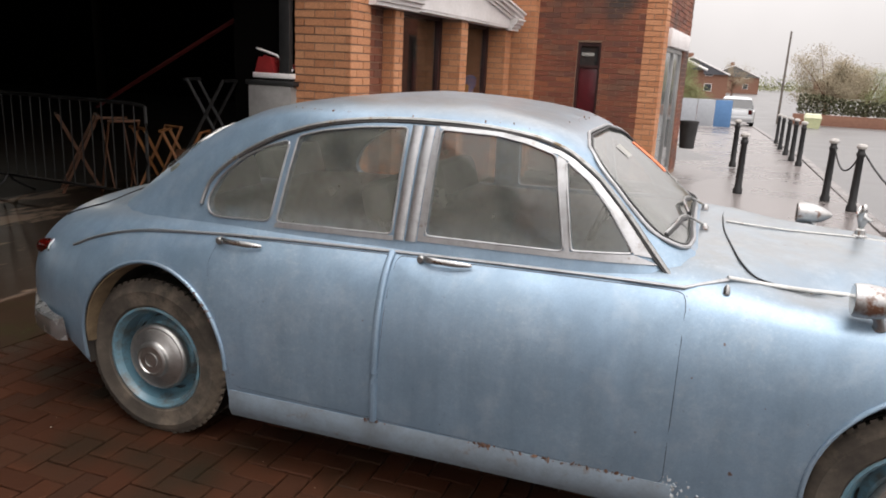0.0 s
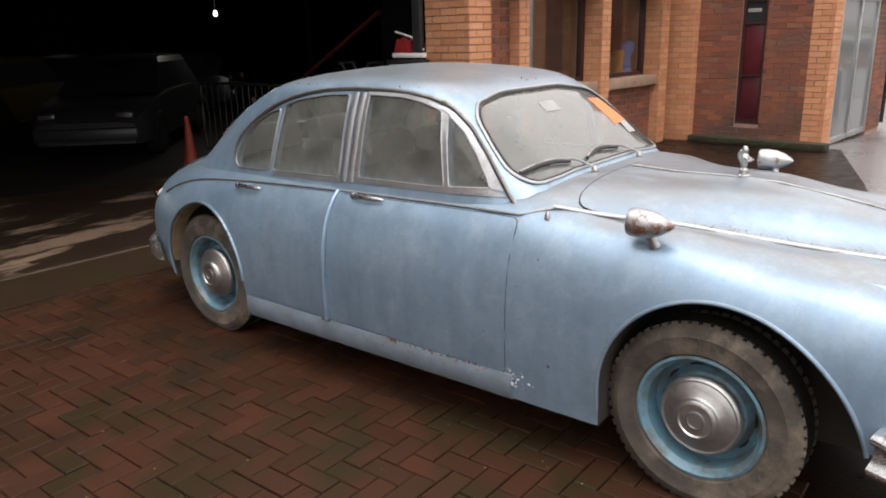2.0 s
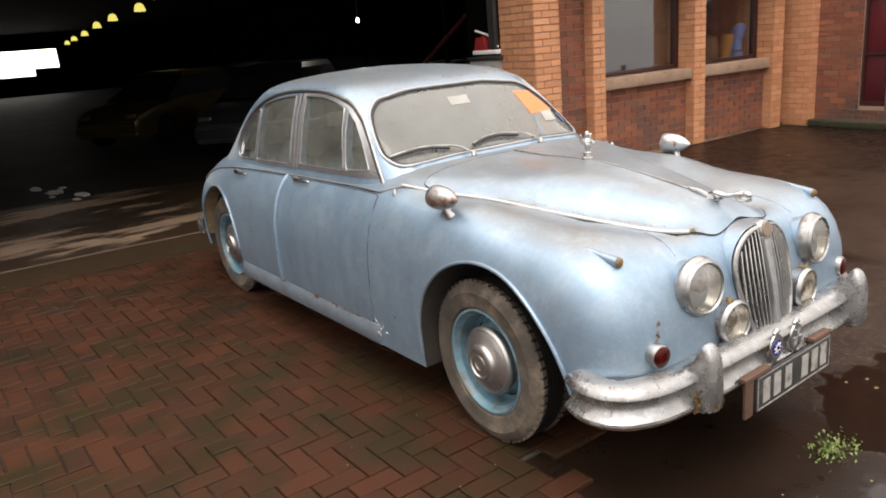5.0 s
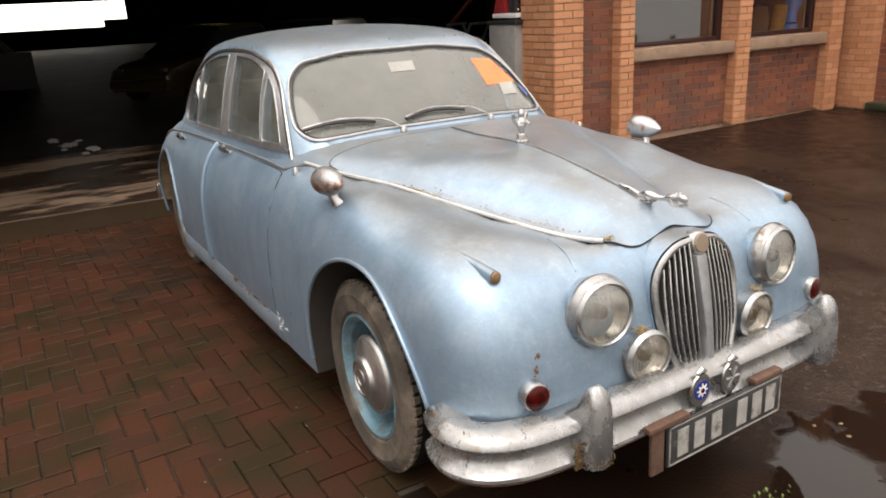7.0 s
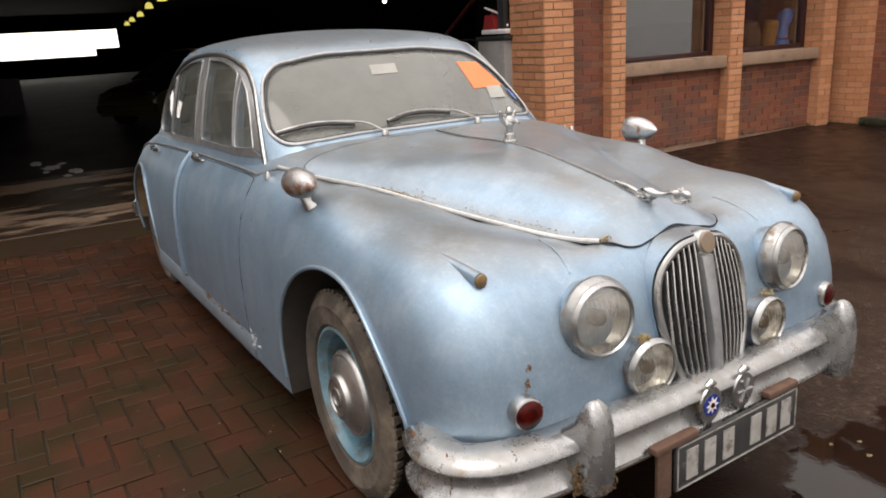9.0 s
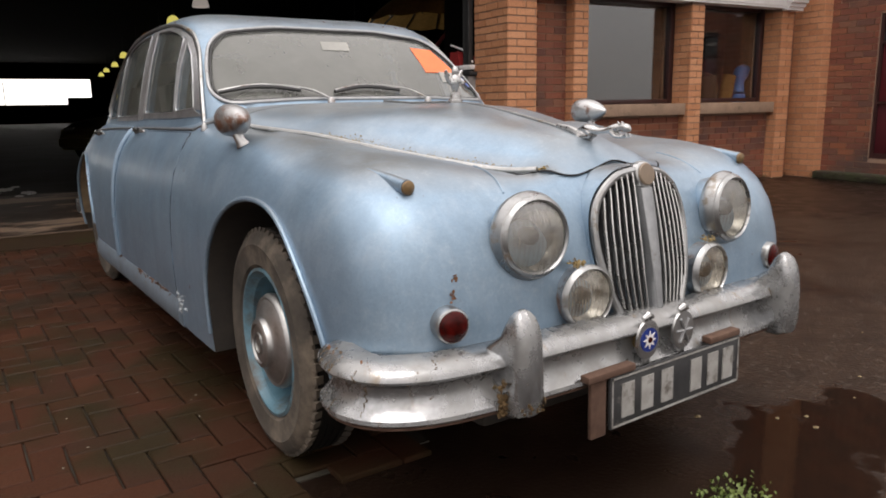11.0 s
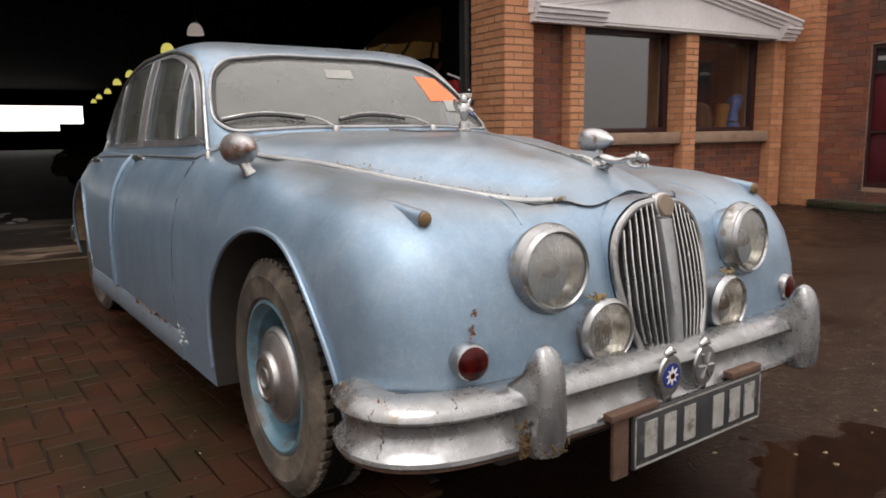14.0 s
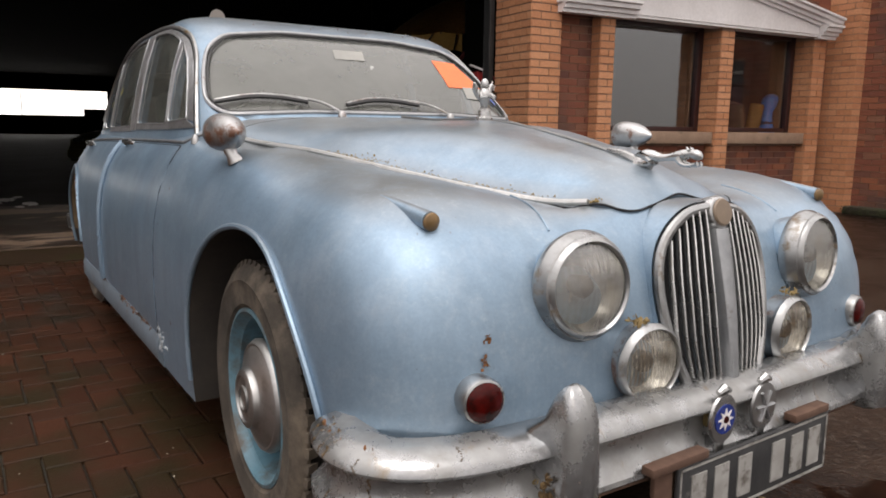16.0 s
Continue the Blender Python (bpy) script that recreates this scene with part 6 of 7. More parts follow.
brick_face(4.4, 0.22, 0, TOP, front(-0.14), "brick_red_i")
brick_face(0.79, 3.8, 2.2, TOP, front(-0.14), "brick_red_i")
brick_face(-0.14, 0.42, 0, TOP, flank(4.62, -1), "brick_pier_i")
brick_face(4.62, 0.16, 0, TOP, front(0.28), "brick_pier_i")
brick_face(0.28, 1.55, 0, TOP, flank(4.78, -1), "brick_red_i", hole=(0.62, 0.965, 0.27, 1.99))
brick_face(1.83, 0.27, 0, TOP, flank(4.78, -1), "brick_pier_i")
brick_face(4.78, 0.33, 0, TOP, front(2.1), "brick_pier_i")
brick_face(5.11, 2.59, 2.25, TOP, front(2.1), "brick_red_i")
brick_face(6.96, 0.74, 0, 2.2, front(2.1), "brick_red_i")

# stone sills, windows
for k, (a, b) in enumerate(((1.03, 2.58), (2.78, 4.185))):
    sill = part("window_sill", boxed(-0.36, a + 0.003, 0.842, -0.03, b - 0.003, 0.975, 0.008), "stone", m=B)
    tagged(sill, "weathered sandstone window sill", "sill", kind="structure")
    bm = bmesh.new()
    for q in ((a, 0.98, a + 0.055, 2.16), (b - 0.075, 0.98, b, 2.16), (a + 0.055, 0.98, b - 0.075, 1.03), (a + 0.055, 2.1, b - 0.075, 2.16)):
        box(bm, -0.33, q[0] + 0.002, q[1], -0.26, q[2] - 0.002, q[3], 0.004)
    win = tagged(part("window_%d" % (k + 1), bm, "frame", m=B), "shop window in a dark maroon frame", "window", kind="structure")
    part("pane", box(bmesh.new(), -0.305, a + 0.05, 1.025, -0.297, b - 0.07, 2.105), "pane", win, smooth=False).visible_shadow = False
    part("mullion", boxed(-0.322, b - 0.125, 1.03, -0.31, b - 0.105, 2.1, 0.003), "stone", win)

# shop room behind the glass
room = part("shop_room", box(bmesh.new(), -1.35, 0.36, -0.02, -0.485, 4.75, 2.7), surface("shop_wall", (0.2, 0.15, 0.12), (0.14, 0.11, 0.09), 0.9), smooth=False, m=B)
bm = bmesh.new()
bm.from_mesh(room.data)
bmesh.ops.delete(bm, geom=[f for f in bm.faces if f.normal.x > 0.9], context="FACES")
bmesh.ops.reverse_faces(bm, faces=bm.faces)
bm.to_mesh(room.data)
bm.free()
tagged(room, "dim shop room behind the windows", "room", kind="structure")
toy = part("inflatable_toy", tube(spline([(-0.46, 4.0, 0.96), (-0.46, 3.99, 1.08), (-0.46, 4.0, 1.18), (-0.46, 4.02, 1.28), (-0.46, 4.05, 1.36), (-0.46, 4.11, 1.38), (-0.46, 4.15, 1.34)], 4), [0.11, 0.11, 0.105, 0.1, 0.095, 0.09, 0.085, 0.08, 0.075, 0.07, 0.07, 0.07, 0.08, 0.09, 0.095, 0.1, 0.1, 0.095, 0.09, 0.085, 0.08, 0.07, 0.055, 0.04, 0.02], 16), surface("blue_vinyl", (0.04, 0.28, 0.78), (0.03, 0.2, 0.62), 0.35, coat=0.4), m=B)
tagged(toy, "bright blue inflatable toy behind the shop window", "toy")
roll = part("cardboard_roll", revolve([(0.0, 0), (0.085, 0), (0.085, 0.36), (0.08, 0.37), (0.0, 0.37)], 20, pose(-0.46, 3.74, 0.96, -12, 0, 0)), surface("ochre_card", (0.45, 0.22, 0.05), (0.36, 0.17, 0.04), 0.8), m=B)
tagged(roll, "ochre cardboard roll standing on the window board", "roll")
roll2 = part("paper_bundle", revolve([(0.0, 0), (0.16, 0), (0.17, 0.2), (0.12, 0.36), (0.0, 0.4)], 14, pose(-0.55, 3.46, 0.96, 0, 4, 0)), surface("brown_wrap", (0.25, 0.13, 0.06), (0.18, 0.1, 0.05), 0.8), m=B)
tagged(roll2, "brown paper bundle on the window board", "bundle")
board = part("window_board", boxed(-1.2, 1.04, 0.91, -0.335, 4.18, 0.958, 0.004), surface("board", (0.2, 0.12, 0.08), (0.14, 0.09, 0.06), 0.6), m=B)
tagged(board, "wooden display board inside the shop windows", "shelf", kind="structure")

# pediment over the shop windows
ped = thing("pediment", "white painted pediment over the shop windows", "pediment", B, kind="structure")
S0, S1, PD = 0.3, 4.46, 0.14
SM = (S0 + S1) / 2
RISE = 0.17
part("tympanum", loft([[(d, S0 + 0.1, 2.15), (d, S1 - 0.1, 2.15), (d, S1 - 0.1, 2.26), (d, SM, 2.22 + RISE * (S1 - S0) / 2), (d, S0 + 0.1, 2.26)] for d in (-0.13, PD - 0.08)]), "white", ped, smooth=False)
STEP = [(0.0, 0.0), (PD - 0.05, 0.0), (PD - 0.05, 0.035), (PD - 0.02, 0.04), (PD - 0.02, 0.075), (PD + 0.02, 0.085), (PD + 0.02, 0.125), (PD + 0.05, 0.135), (PD + 0.05, 0.16), (0.0, 0.16)]
for a, b in ((S0, S0 + 0.92), (S1 - 0.3, S1)):
    part("cornice_return", loft([[(d, s, 2.10 + z) for d, z in STEP] for s in (a, b)]), "white", ped, smooth=False)
for a, b in ((S0 - 0.02, SM), (SM, S1 + 0.02)):
    za, zb = (2.19, 2.19 + RISE * (SM - a)) if b == SM else (2.19 + RISE * (b - SM), 2.19)
    part("raking_cornice", loft([[(d, a + (0.002 if a == SM else 0), za + z) for d, z in STEP], [(d, b, zb + z) for d, z in STEP]]), "white", ped, smooth=False)
part("soffit", boxed(-0.14, S0 + 0.1, 2.122, PD - 0.09, S1 - 0.1, 2.149, 0), "white", ped)

# tall narrow red panel window
pan = thing("door_1", "tall narrow maroon panel with a glazed top light", "door", B, kind="structure")
bm = bmesh.new()
for q in ((0.902, 0.27, 0.94, 1.99), (1.207, 0.27, 1.243, 1.99), (0.94, 0.27, 1.207, 0.33), (0.94, 1.945, 1.207, 1.99), (0.94, 1.64, 1.207, 1.675), (0.94, 0.93, 1.207, 0.96)):
    box(bm, q[0], 4.80, q[1], q[2], 4.87, q[3])
part("door_frame", bm, "frame", pan, smooth=False)
part("upper_panel", boxed(0.94, 4.83, 0.96, 1.207, 4.85, 1.64, 0.003), surface("maroon_paint", (0.11, 0.012, 0.018), (0.075, 0.01, 0.014), 0.35), pan)
part("lower_panel", boxed(0.94, 4.83, 0.33, 1.207, 4.85, 0.93, 0.003), surface("maroon_panel", (0.085, 0.012, 0.018), (0.06, 0.01, 0.014), 0.35), pan)
part("top_light", boxed(0.94, 4.832, 1.675, 1.207, 4.842, 1.945, 0), plain("dark_glass", (0.03, 0.032, 0.033), 0.05), pan)
part("blind", boxed(0.955, 4.822, 1.80, 1.14, 4.83, 1.85, 0.002), "white_paper", pan)

# glazed shop front on the street side
sf = thing("shop_front", "grey aluminium glazed shop front under a white fascia", "shop front", B, kind="structure")
for a in (5.12, 6.0, 6.88):
    part("jamb", boxed(2.03, a, 0.0, 2.09, a + 0.07, 1.98, 0.004), "alu", sf)
for a in (5.19, 6.07):
    part("pane", boxed(2.05, a + 0.002, 0.08, 2.06, a + 0.808, 1.92, 0), plain("grey_shop_glass", (0.16, 0.17, 0.17), 0.06), sf)
    part("rail", boxed(2.035, a + 0.002, 0.0, 2.085, a + 0.808, 0.08, 0.004), "alu", sf)
    part("rail", boxed(2.035, a + 0.002, 1.92, 2.085, a + 0.808, 1.98, 0.004), "alu", sf)
part("fascia", boxed(2.0, 5.12, 1.99, 2.16, 7.3, 2.24, 0.01), "white", sf)
bin_ = part("litter_bin", revolve([(0.0, 0.3), (0.13, 0.3), (0.165, 0.75), (0.175, 0.76), (0.175, 0.8), (0.15, 0.8), (0.14, 0.45), (0, 0.4)], 18, pose(2.2, 8.3, 0)), "black", m=B)
part("bin_post", tube([(2.0, 8.3, 0.0), (2.0, 8.3, 1.1)], 0.03, 8), "black", bin_)
tagged(bin_, "black litter bin on a post by the shop front", "bin")

# mossy plinth along the wing, moss at the foot of the walls
pl = part("plinth", boxed(0.3, 4.58, -0.02, 2.22, 4.77, 0.085, 0.02), surface("mossy_plinth", (0.04, 0.026, 0.018), (0.026, 0.022, 0.014), 0.9, scale=6, dirt=(0.03, 0.035, 0.012), dirt_scale=5, dirt_at=(0.45, 0.6)), m=B)
tagged(pl, "low mossy brick plinth at the foot of the wing", "plinth", kind="structure")


def tuft_field(name, place, count, mat, label, size=(0.02, 0.06), cat="moss"):
    """Many small leaning leaves as one object."""
    verts, faces = [], []
    for _ in range(count):
        p = Vector(place())
        a, t, r = random.uniform(0, 6.28), random.uniform(0.2, 1.1), random.uniform(*size)
        d = Vector((math.cos(a) * math.sin(t), math.sin(a) * math.sin(t), math.cos(t)))
        s = Vector((-math.sin(a), math.cos(a), 0)) * r * 0.28
        o = len(verts)
        m = p + d * r * 0.55
        verts += [p, m - s, p + d * r + Vector((0, 0, -r * 0.15)), m + s]
        faces += [(o, o + 1, o + 2, o + 3)]
    me = bpy.data.meshes.new(name)
    me.from_pydata(verts, [], faces)
    me.materials.append(M[mat])
    return tagged(new(name, me), label, cat, kind="stuff")


tuft_field("moss_strip", lambda: B @ Vector((random.gauss(-0.08, 0.05) + 0.0, random.uniform(0.9, 4.7), random.uniform(0, 0.03))), 1800, "moss", "green moss at the foot of the shop wall", (0.006, 0.02))
tuft_field("moss_plinth", lambda: B @ Vector((random.uniform(0.3, 2.25), 4.575 + random.gauss(0, 0.035), random.uniform(0.0, 0.085))), 2600, "moss", "green moss on the plinth", (0.007, 0.022))
tuft_field("weeds", lambda: (2.37 + random.gauss(0, 0.035), 0.09 + random.gauss(0, 0.06), -0.01), 320, "leaf", "small green weeds growing from a paving joint", (0.006, 0.022), "weeds")
tuft_field("joint_moss", lambda: (-2.75 + random.gauss(0, 0.12), random.uniform(-4, 2.8), 0.0), 700, "moss", "moss along the garage threshold", (0.008, 0.022))

# ==== garage ====


def inner(name, x0, y0, z0, x1, y1, z1, label, cat="wall", mat="interior_shade"):
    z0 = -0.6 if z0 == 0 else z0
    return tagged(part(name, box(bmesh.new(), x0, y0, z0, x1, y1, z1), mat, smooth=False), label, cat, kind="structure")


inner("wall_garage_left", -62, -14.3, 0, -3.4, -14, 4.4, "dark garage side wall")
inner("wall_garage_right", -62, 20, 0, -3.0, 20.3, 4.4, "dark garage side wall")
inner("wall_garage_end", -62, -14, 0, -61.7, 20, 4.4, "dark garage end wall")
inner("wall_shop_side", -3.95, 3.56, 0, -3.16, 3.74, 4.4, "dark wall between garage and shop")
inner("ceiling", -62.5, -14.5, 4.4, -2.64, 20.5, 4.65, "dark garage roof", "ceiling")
# low lintel and side wall are unseen, added to cut daylight into the garage
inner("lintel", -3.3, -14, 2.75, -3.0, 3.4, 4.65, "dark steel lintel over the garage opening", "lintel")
inner("wall_outer_left", -3.4, -30, 0, -3.0, -4.2, 2.75, "plain wall beside the garage", "wall", "mortar")
inner("wall_outer_upper", -3.4, -30, 2.75, -3.32, -14, 4.65, "plain wall beside the garage", "wall", "mortar")
part("door_track", boxed(-0.76, -0.07, 0, -0.64, -0.01, 4.2, 0.005), "black", tagged(thing("door_rail", "black steel guide of the garage door", "rail", B, kind="structure"), ""))
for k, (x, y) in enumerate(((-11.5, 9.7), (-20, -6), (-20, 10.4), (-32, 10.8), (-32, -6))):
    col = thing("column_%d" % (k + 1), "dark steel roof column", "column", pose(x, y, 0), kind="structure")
    part("web", boxed(-0.008, -0.11, 0, 0.008, 0.11, 4.4, 0.001), "interior_shade", col)
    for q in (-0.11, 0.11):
        part("flange", boxed(-0.1, q - 0.008, 0, 0.1, q + 0.008, 4.4, 0.001), "interior_shade", col)
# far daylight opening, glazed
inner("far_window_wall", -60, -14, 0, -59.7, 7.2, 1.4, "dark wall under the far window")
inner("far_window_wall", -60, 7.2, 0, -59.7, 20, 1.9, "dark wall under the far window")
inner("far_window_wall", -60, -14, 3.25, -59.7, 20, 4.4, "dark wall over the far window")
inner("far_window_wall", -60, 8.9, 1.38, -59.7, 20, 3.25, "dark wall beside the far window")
fw = part("backdrop", boxed(-60.6, -14, 0.8, -60.4, 9.1, 3.4, 0), plain("far_daylight", (1.0, 0.96, 0.9), 0.9, 0, 1.5))
tagged(fw, "bright daylight beyond the far window", "backdrop", kind="structure")
for y in range(-12, 5, 3):
    tagged(part("far_mullion", boxed(-59.75, y, 0.95, -59.7, y + 0.06, 3.03, 0), "interior_shade"), "thin dark mullion of the far window", "mullion", kind="structure")

SHADE = plain("lit_shade", (0.62, 0.55, 0.13), 0.5, 0, 0.62)
PALE_SHADE = plain("pale_shade", (0.42, 0.37, 0.33), 0.5, 0, 0.4)


def pendant(shade, tint):
    p = thing("pendant_lamp", tint + " glowing bell-shaped pendant lamp hanging from the garage roof", "lamp", group="garage pendant lamps")
    part("shade", revolve([(0.05, 0.28), (0.11, 0.25), (0.16, 0.18), (0.185, 0.09), (0.2, 0.0), (0.185, 0.0), (0.165, 0.09), (0.14, 0.17)], 20), shade, p)
    part("cap", revolve([(0.0, 0.40), (0.05, 0.40), (0.06, 0.30), (0.0, 0.30)], 12), "black", p)
    part("cord", tube([(0, 0, 0.4), (0, 0, 1.02)], 0.008, 6), "black", p)
    return p


first = pendant(PALE_SHADE, "whitish")
first.matrix_basis = pose(-15.3, 4.2, 3.4)
lamp0 = pendant(SHADE, "yellow")
lamp0.matrix_basis = pose(-19.7, 4.7, 3.4)
for x, y in ((-24.9, 5.6), (-30.0, 5.9), (-35.3, 6.45), (-43.5, 7.6), (-50.5, 8.4), (-57.5, 9.3), (-24, -3.2), (-36, -2.2)):
    copy_thing(lamp0, pose(x, y, 3.4))

# bare work lamp, lit
wl_thing = thing("work_lamp", "small bare white globe lamp hanging on a cord", "lamp", pose(-9.67, 5.41, 2.07))
part("globe", revolve([(0.0, -0.04), (0.02, -0.035), (0.036, -0.014), (0.038, 0.006), (0.028, 0.03), (0.014, 0.06), (0.0, 0.062)], 16), plain("white_globe", (1.0, 0.97, 0.9), 0.5, 0, 3.0), wl_thing).visible_shadow = False
part("cord", tube([(0, 0, 0.06), (0, 0, 2.33)], 0.006, 6), "black", wl_thing)
glow = bpy.data.lights.new("work_lamp_light", "POINT")
glow.energy, glow.shadow_soft_size, glow.color = 9.0, 0.05, (1.0, 0.93, 0.8)
new("work_lamp_light", glow).matrix_world = pose(-9.67, 5.41, 2.07)
# woven parasol inside
par = thing("parasol", "large woven straw parasol on a dark pole", "parasol", pose(-9.26, 7.28, 0) @ Matrix.Diagonal((0.8, 0.8, 0.94, 1)))
RIBS = 14
bm = bmesh.new()
ringv = []
for r, z in ((0.08, 3.75), (0.6, 3.6), (1.2, 3.35), (1.75, 3.02), (2.0, 2.82)):
    ringv.append([bm.verts.new((r * math.cos(2 * math.pi * i / 56), r * math.sin(2 * math.pi * i / 56), z - 0.05 * (r / 2) * abs(math.sin(RIBS * math.pi * i / 56)))) for i in range(56)])
for a, b in zip(ringv, ringv[1:]):
    for i in range(56):
        bm.faces.new([a[i], a[(i + 1) % 56], b[(i + 1) % 56], b[i]])
part("canopy", bm, surface("straw", (0.72, 0.46, 0.15), (0.55, 0.33, 0.1), 0.9, scale=12, fine=60, bumps=0.6), par)
for i in range(RIBS):
    a = 2 * math.pi * i / RIBS
    part("rib", tube([(0.05 * math.cos(a), 0.05 * math.sin(a), 3.7), (1.2 * math.cos(a), 1.2 * math.sin(a), 3.3), (1.98 * math.cos(a), 1.98 * math.sin(a), 2.8)], 0.02, 6), "black", par)
part("pole", tube([(0, 0, 0), (0, 0, 3.8)], 0.09, 12), "interior_shade", par)


def barrier():
    b = thing("crowd_barrier", "galvanised steel crowd barrier standing on the garage floor", "barrier")
    part("frame", tube(spline([(-1.12, 0, 0.22), (-1.12, 0, 0.6), (-1.12, 0, 0.98), (-1.05, 0, 1.07), (-0.5, 0, 1.08), (0.5, 0, 1.08), (1.05, 0, 1.07), (1.12, 0, 0.98), (1.12, 0, 0.6), (1.12, 0, 0.22)], 4), 0.019, 8), "galv", b)
    part("bottom_rail", tube([(-1.12, 0, 0.22), (1.12, 0, 0.22)], 0.016, 8), "galv", b)
    for i in range(15):
        x = -0.98 + 0.14 * i
        part("bar", tube([(x, 0, 0.22), (x, 0, 1.08)], 0.007, 6), "galv", b)
    for x in (-0.85, 0.85):
        part("foot", tube([(x, -0.3, 0.015), (x, -0.05, 0.16), (x, 0, 0.24), (x, 0.05, 0.16), (x, 0.3, 0.015)], 0.016, 8), "galv", b)
    return b


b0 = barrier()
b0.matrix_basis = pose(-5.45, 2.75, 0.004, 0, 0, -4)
cone = thing("traffic_cone", "orange traffic cone on the garage floor", "cone", pose(-6.28, 2.38, 0.004))
part("base", boxed(-0.135, -0.135, 0, 0.135, 0.135, 0.03, 0.01), surface("cone_orange", (0.26, 0.036, 0.012), (0.2, 0.025, 0.01), 0.6), cone)
part("body", revolve([(0.108, 0.03), (0.096, 0.06), (0.062, 0.3), (0.028, 0.68), (0.02, 0.695), (0, 0.695)], 20), surface("cone_red", (0.26, 0.032, 0.012), (0.2, 0.024, 0.01), 0.6), cone)


def stool(mat, h=0.8):
    s = thing("folding_stool", "bare wooden folding stool with splayed legs", "stool", group="stools behind the barrier")
    for a, b in (((-0.2, -0.15), (0.2, -0.15)), ((0.2, -0.11), (-0.2, -0.11)), ((-0.2, 0.15), (0.2, 0.15)), ((0.2, 0.11), (-0.2, 0.11))):
        part("leg", tube([(a[0], a[1], 0), (b[0], b[1], h)], 0.018, 6, flat=0.6), mat, s)
    part("bar", tube([(0.2, -0.16, h), (0.2, 0.16, h)], 0.016, 6), mat, s)
    part("bar", tube([(-0.2, -0.16, h), (-0.2, 0.16, h)], 0.016, 6), mat, s)
    return s


M["wood_orange"] = surface("orange_wood", (0.24, 0.1, 0.03), (0.18, 0.07, 0.02), 0.6, scale=20)
M["wood_brown"] = surface("brown_wood", (0.16, 0.07, 0.035), (0.11, 0.05, 0.025), 0.6, scale=20)
s0 = stool("wood_orange")
s0.matrix_basis = pose(-4.3, 3.2, 0.004, 0, 0, 20)
s1 = stool("wood_brown", 0.85)
s1.matrix_basis = pose(-5.2, 3.25, 0.004, 0, 0, -30)
copy_thing(s0, pose(-4.75, 3.3, 0.004, 0, 0, 70))
copy_thing(s1, pose(-5.9, 3.4, 0.004, 0, 0, 50))
st = stool("galv", 0.7)
st.matrix_basis = pose(-4.05, 3.3, 0.62, 0, 0, 10)
tagged(st, "pale metal folding stool laid on a crate", "stool")
cr = thing("crate", "brown wooden crate behind the barrier", "crate", pose(-4.05, 3.3, 0.004))
for z in (0.0, 0.16, 0.32, 0.48):
    for y in (-0.2, 0.19):
        part("slat", boxed(-0.3, y, z, 0.3, y + 0.015, z + 0.13, 0.003), "wood_brown", cr)
part("lid", boxed(-0.3, -0.2, 0.6, 0.3, 0.205, 0.616, 0.003), "wood_brown", cr)
cab = thing("cabinet", "pale grey steel cabinet with a dark top", "cabinet", pose(-3.37, 3.42, 0.004))
part("body", boxed(-0.24, -0.13, 0.05, 0.24, 0.12, 1.3, 0.01), surface("pale_grey_steel", (0.3, 0.29, 0.28), (0.22, 0.21, 0.205), 0.5), cab)
part("top", boxed(-0.27, -0.14, 1.3, 0.27, 0.13, 1.345, 0.008), "black", cab)
part("plinth", boxed(-0.22, -0.12, 0.0, 0.22, 0.11, 0.05, 0), "black", cab)
M["toy_red"] = surface("faded_red", (0.3, 0.022, 0.022), (0.2, 0.018, 0.018), 0.5)
tr = thing("toy_truck", "red and white toy truck on the cabinet", "toy", pose(-3.36, 3.42, 1.351))
part("chassis", boxed(-0.22, -0.1, 0.02, 0.22, 0.1, 0.07, 0.01), "white", tr)
part("cab", loft([[(x, y, z) for x, y in ((-0.2 + 0.3 * (z - 0.07), -0.09), (0.02 - 0.3 * (z - 0.07), -0.09), (0.02 - 0.3 * (z - 0.07), 0.09), (-0.2 + 0.3 * (z - 0.07), 0.09))] for z in (0.07, 0.13, 0.22)]), "toy_red", tr)
part("boom", tube([(-0.15, 0, 0.22), (0.24, 0.02, 0.12)], 0.02, 8), "toy_red", tr)
part("ladder", tube([(-0.2, -0.05, 0.3), (0.02, -0.05, 0.24), (0.2, -0.05, 0.1)], 0.012, 6), "white", tr)
boom = part("red_boom", tube([(-6.2, 4.0, 0.9), (-3.3, 3.66, 2.3)], 0.024, 8), surface("dim_red", (0.13, 0.012, 0.012), (0.09, 0.01, 0.01), 0.7))
tagged(boom, "red steel boom leaning on the inner wall", "boom")


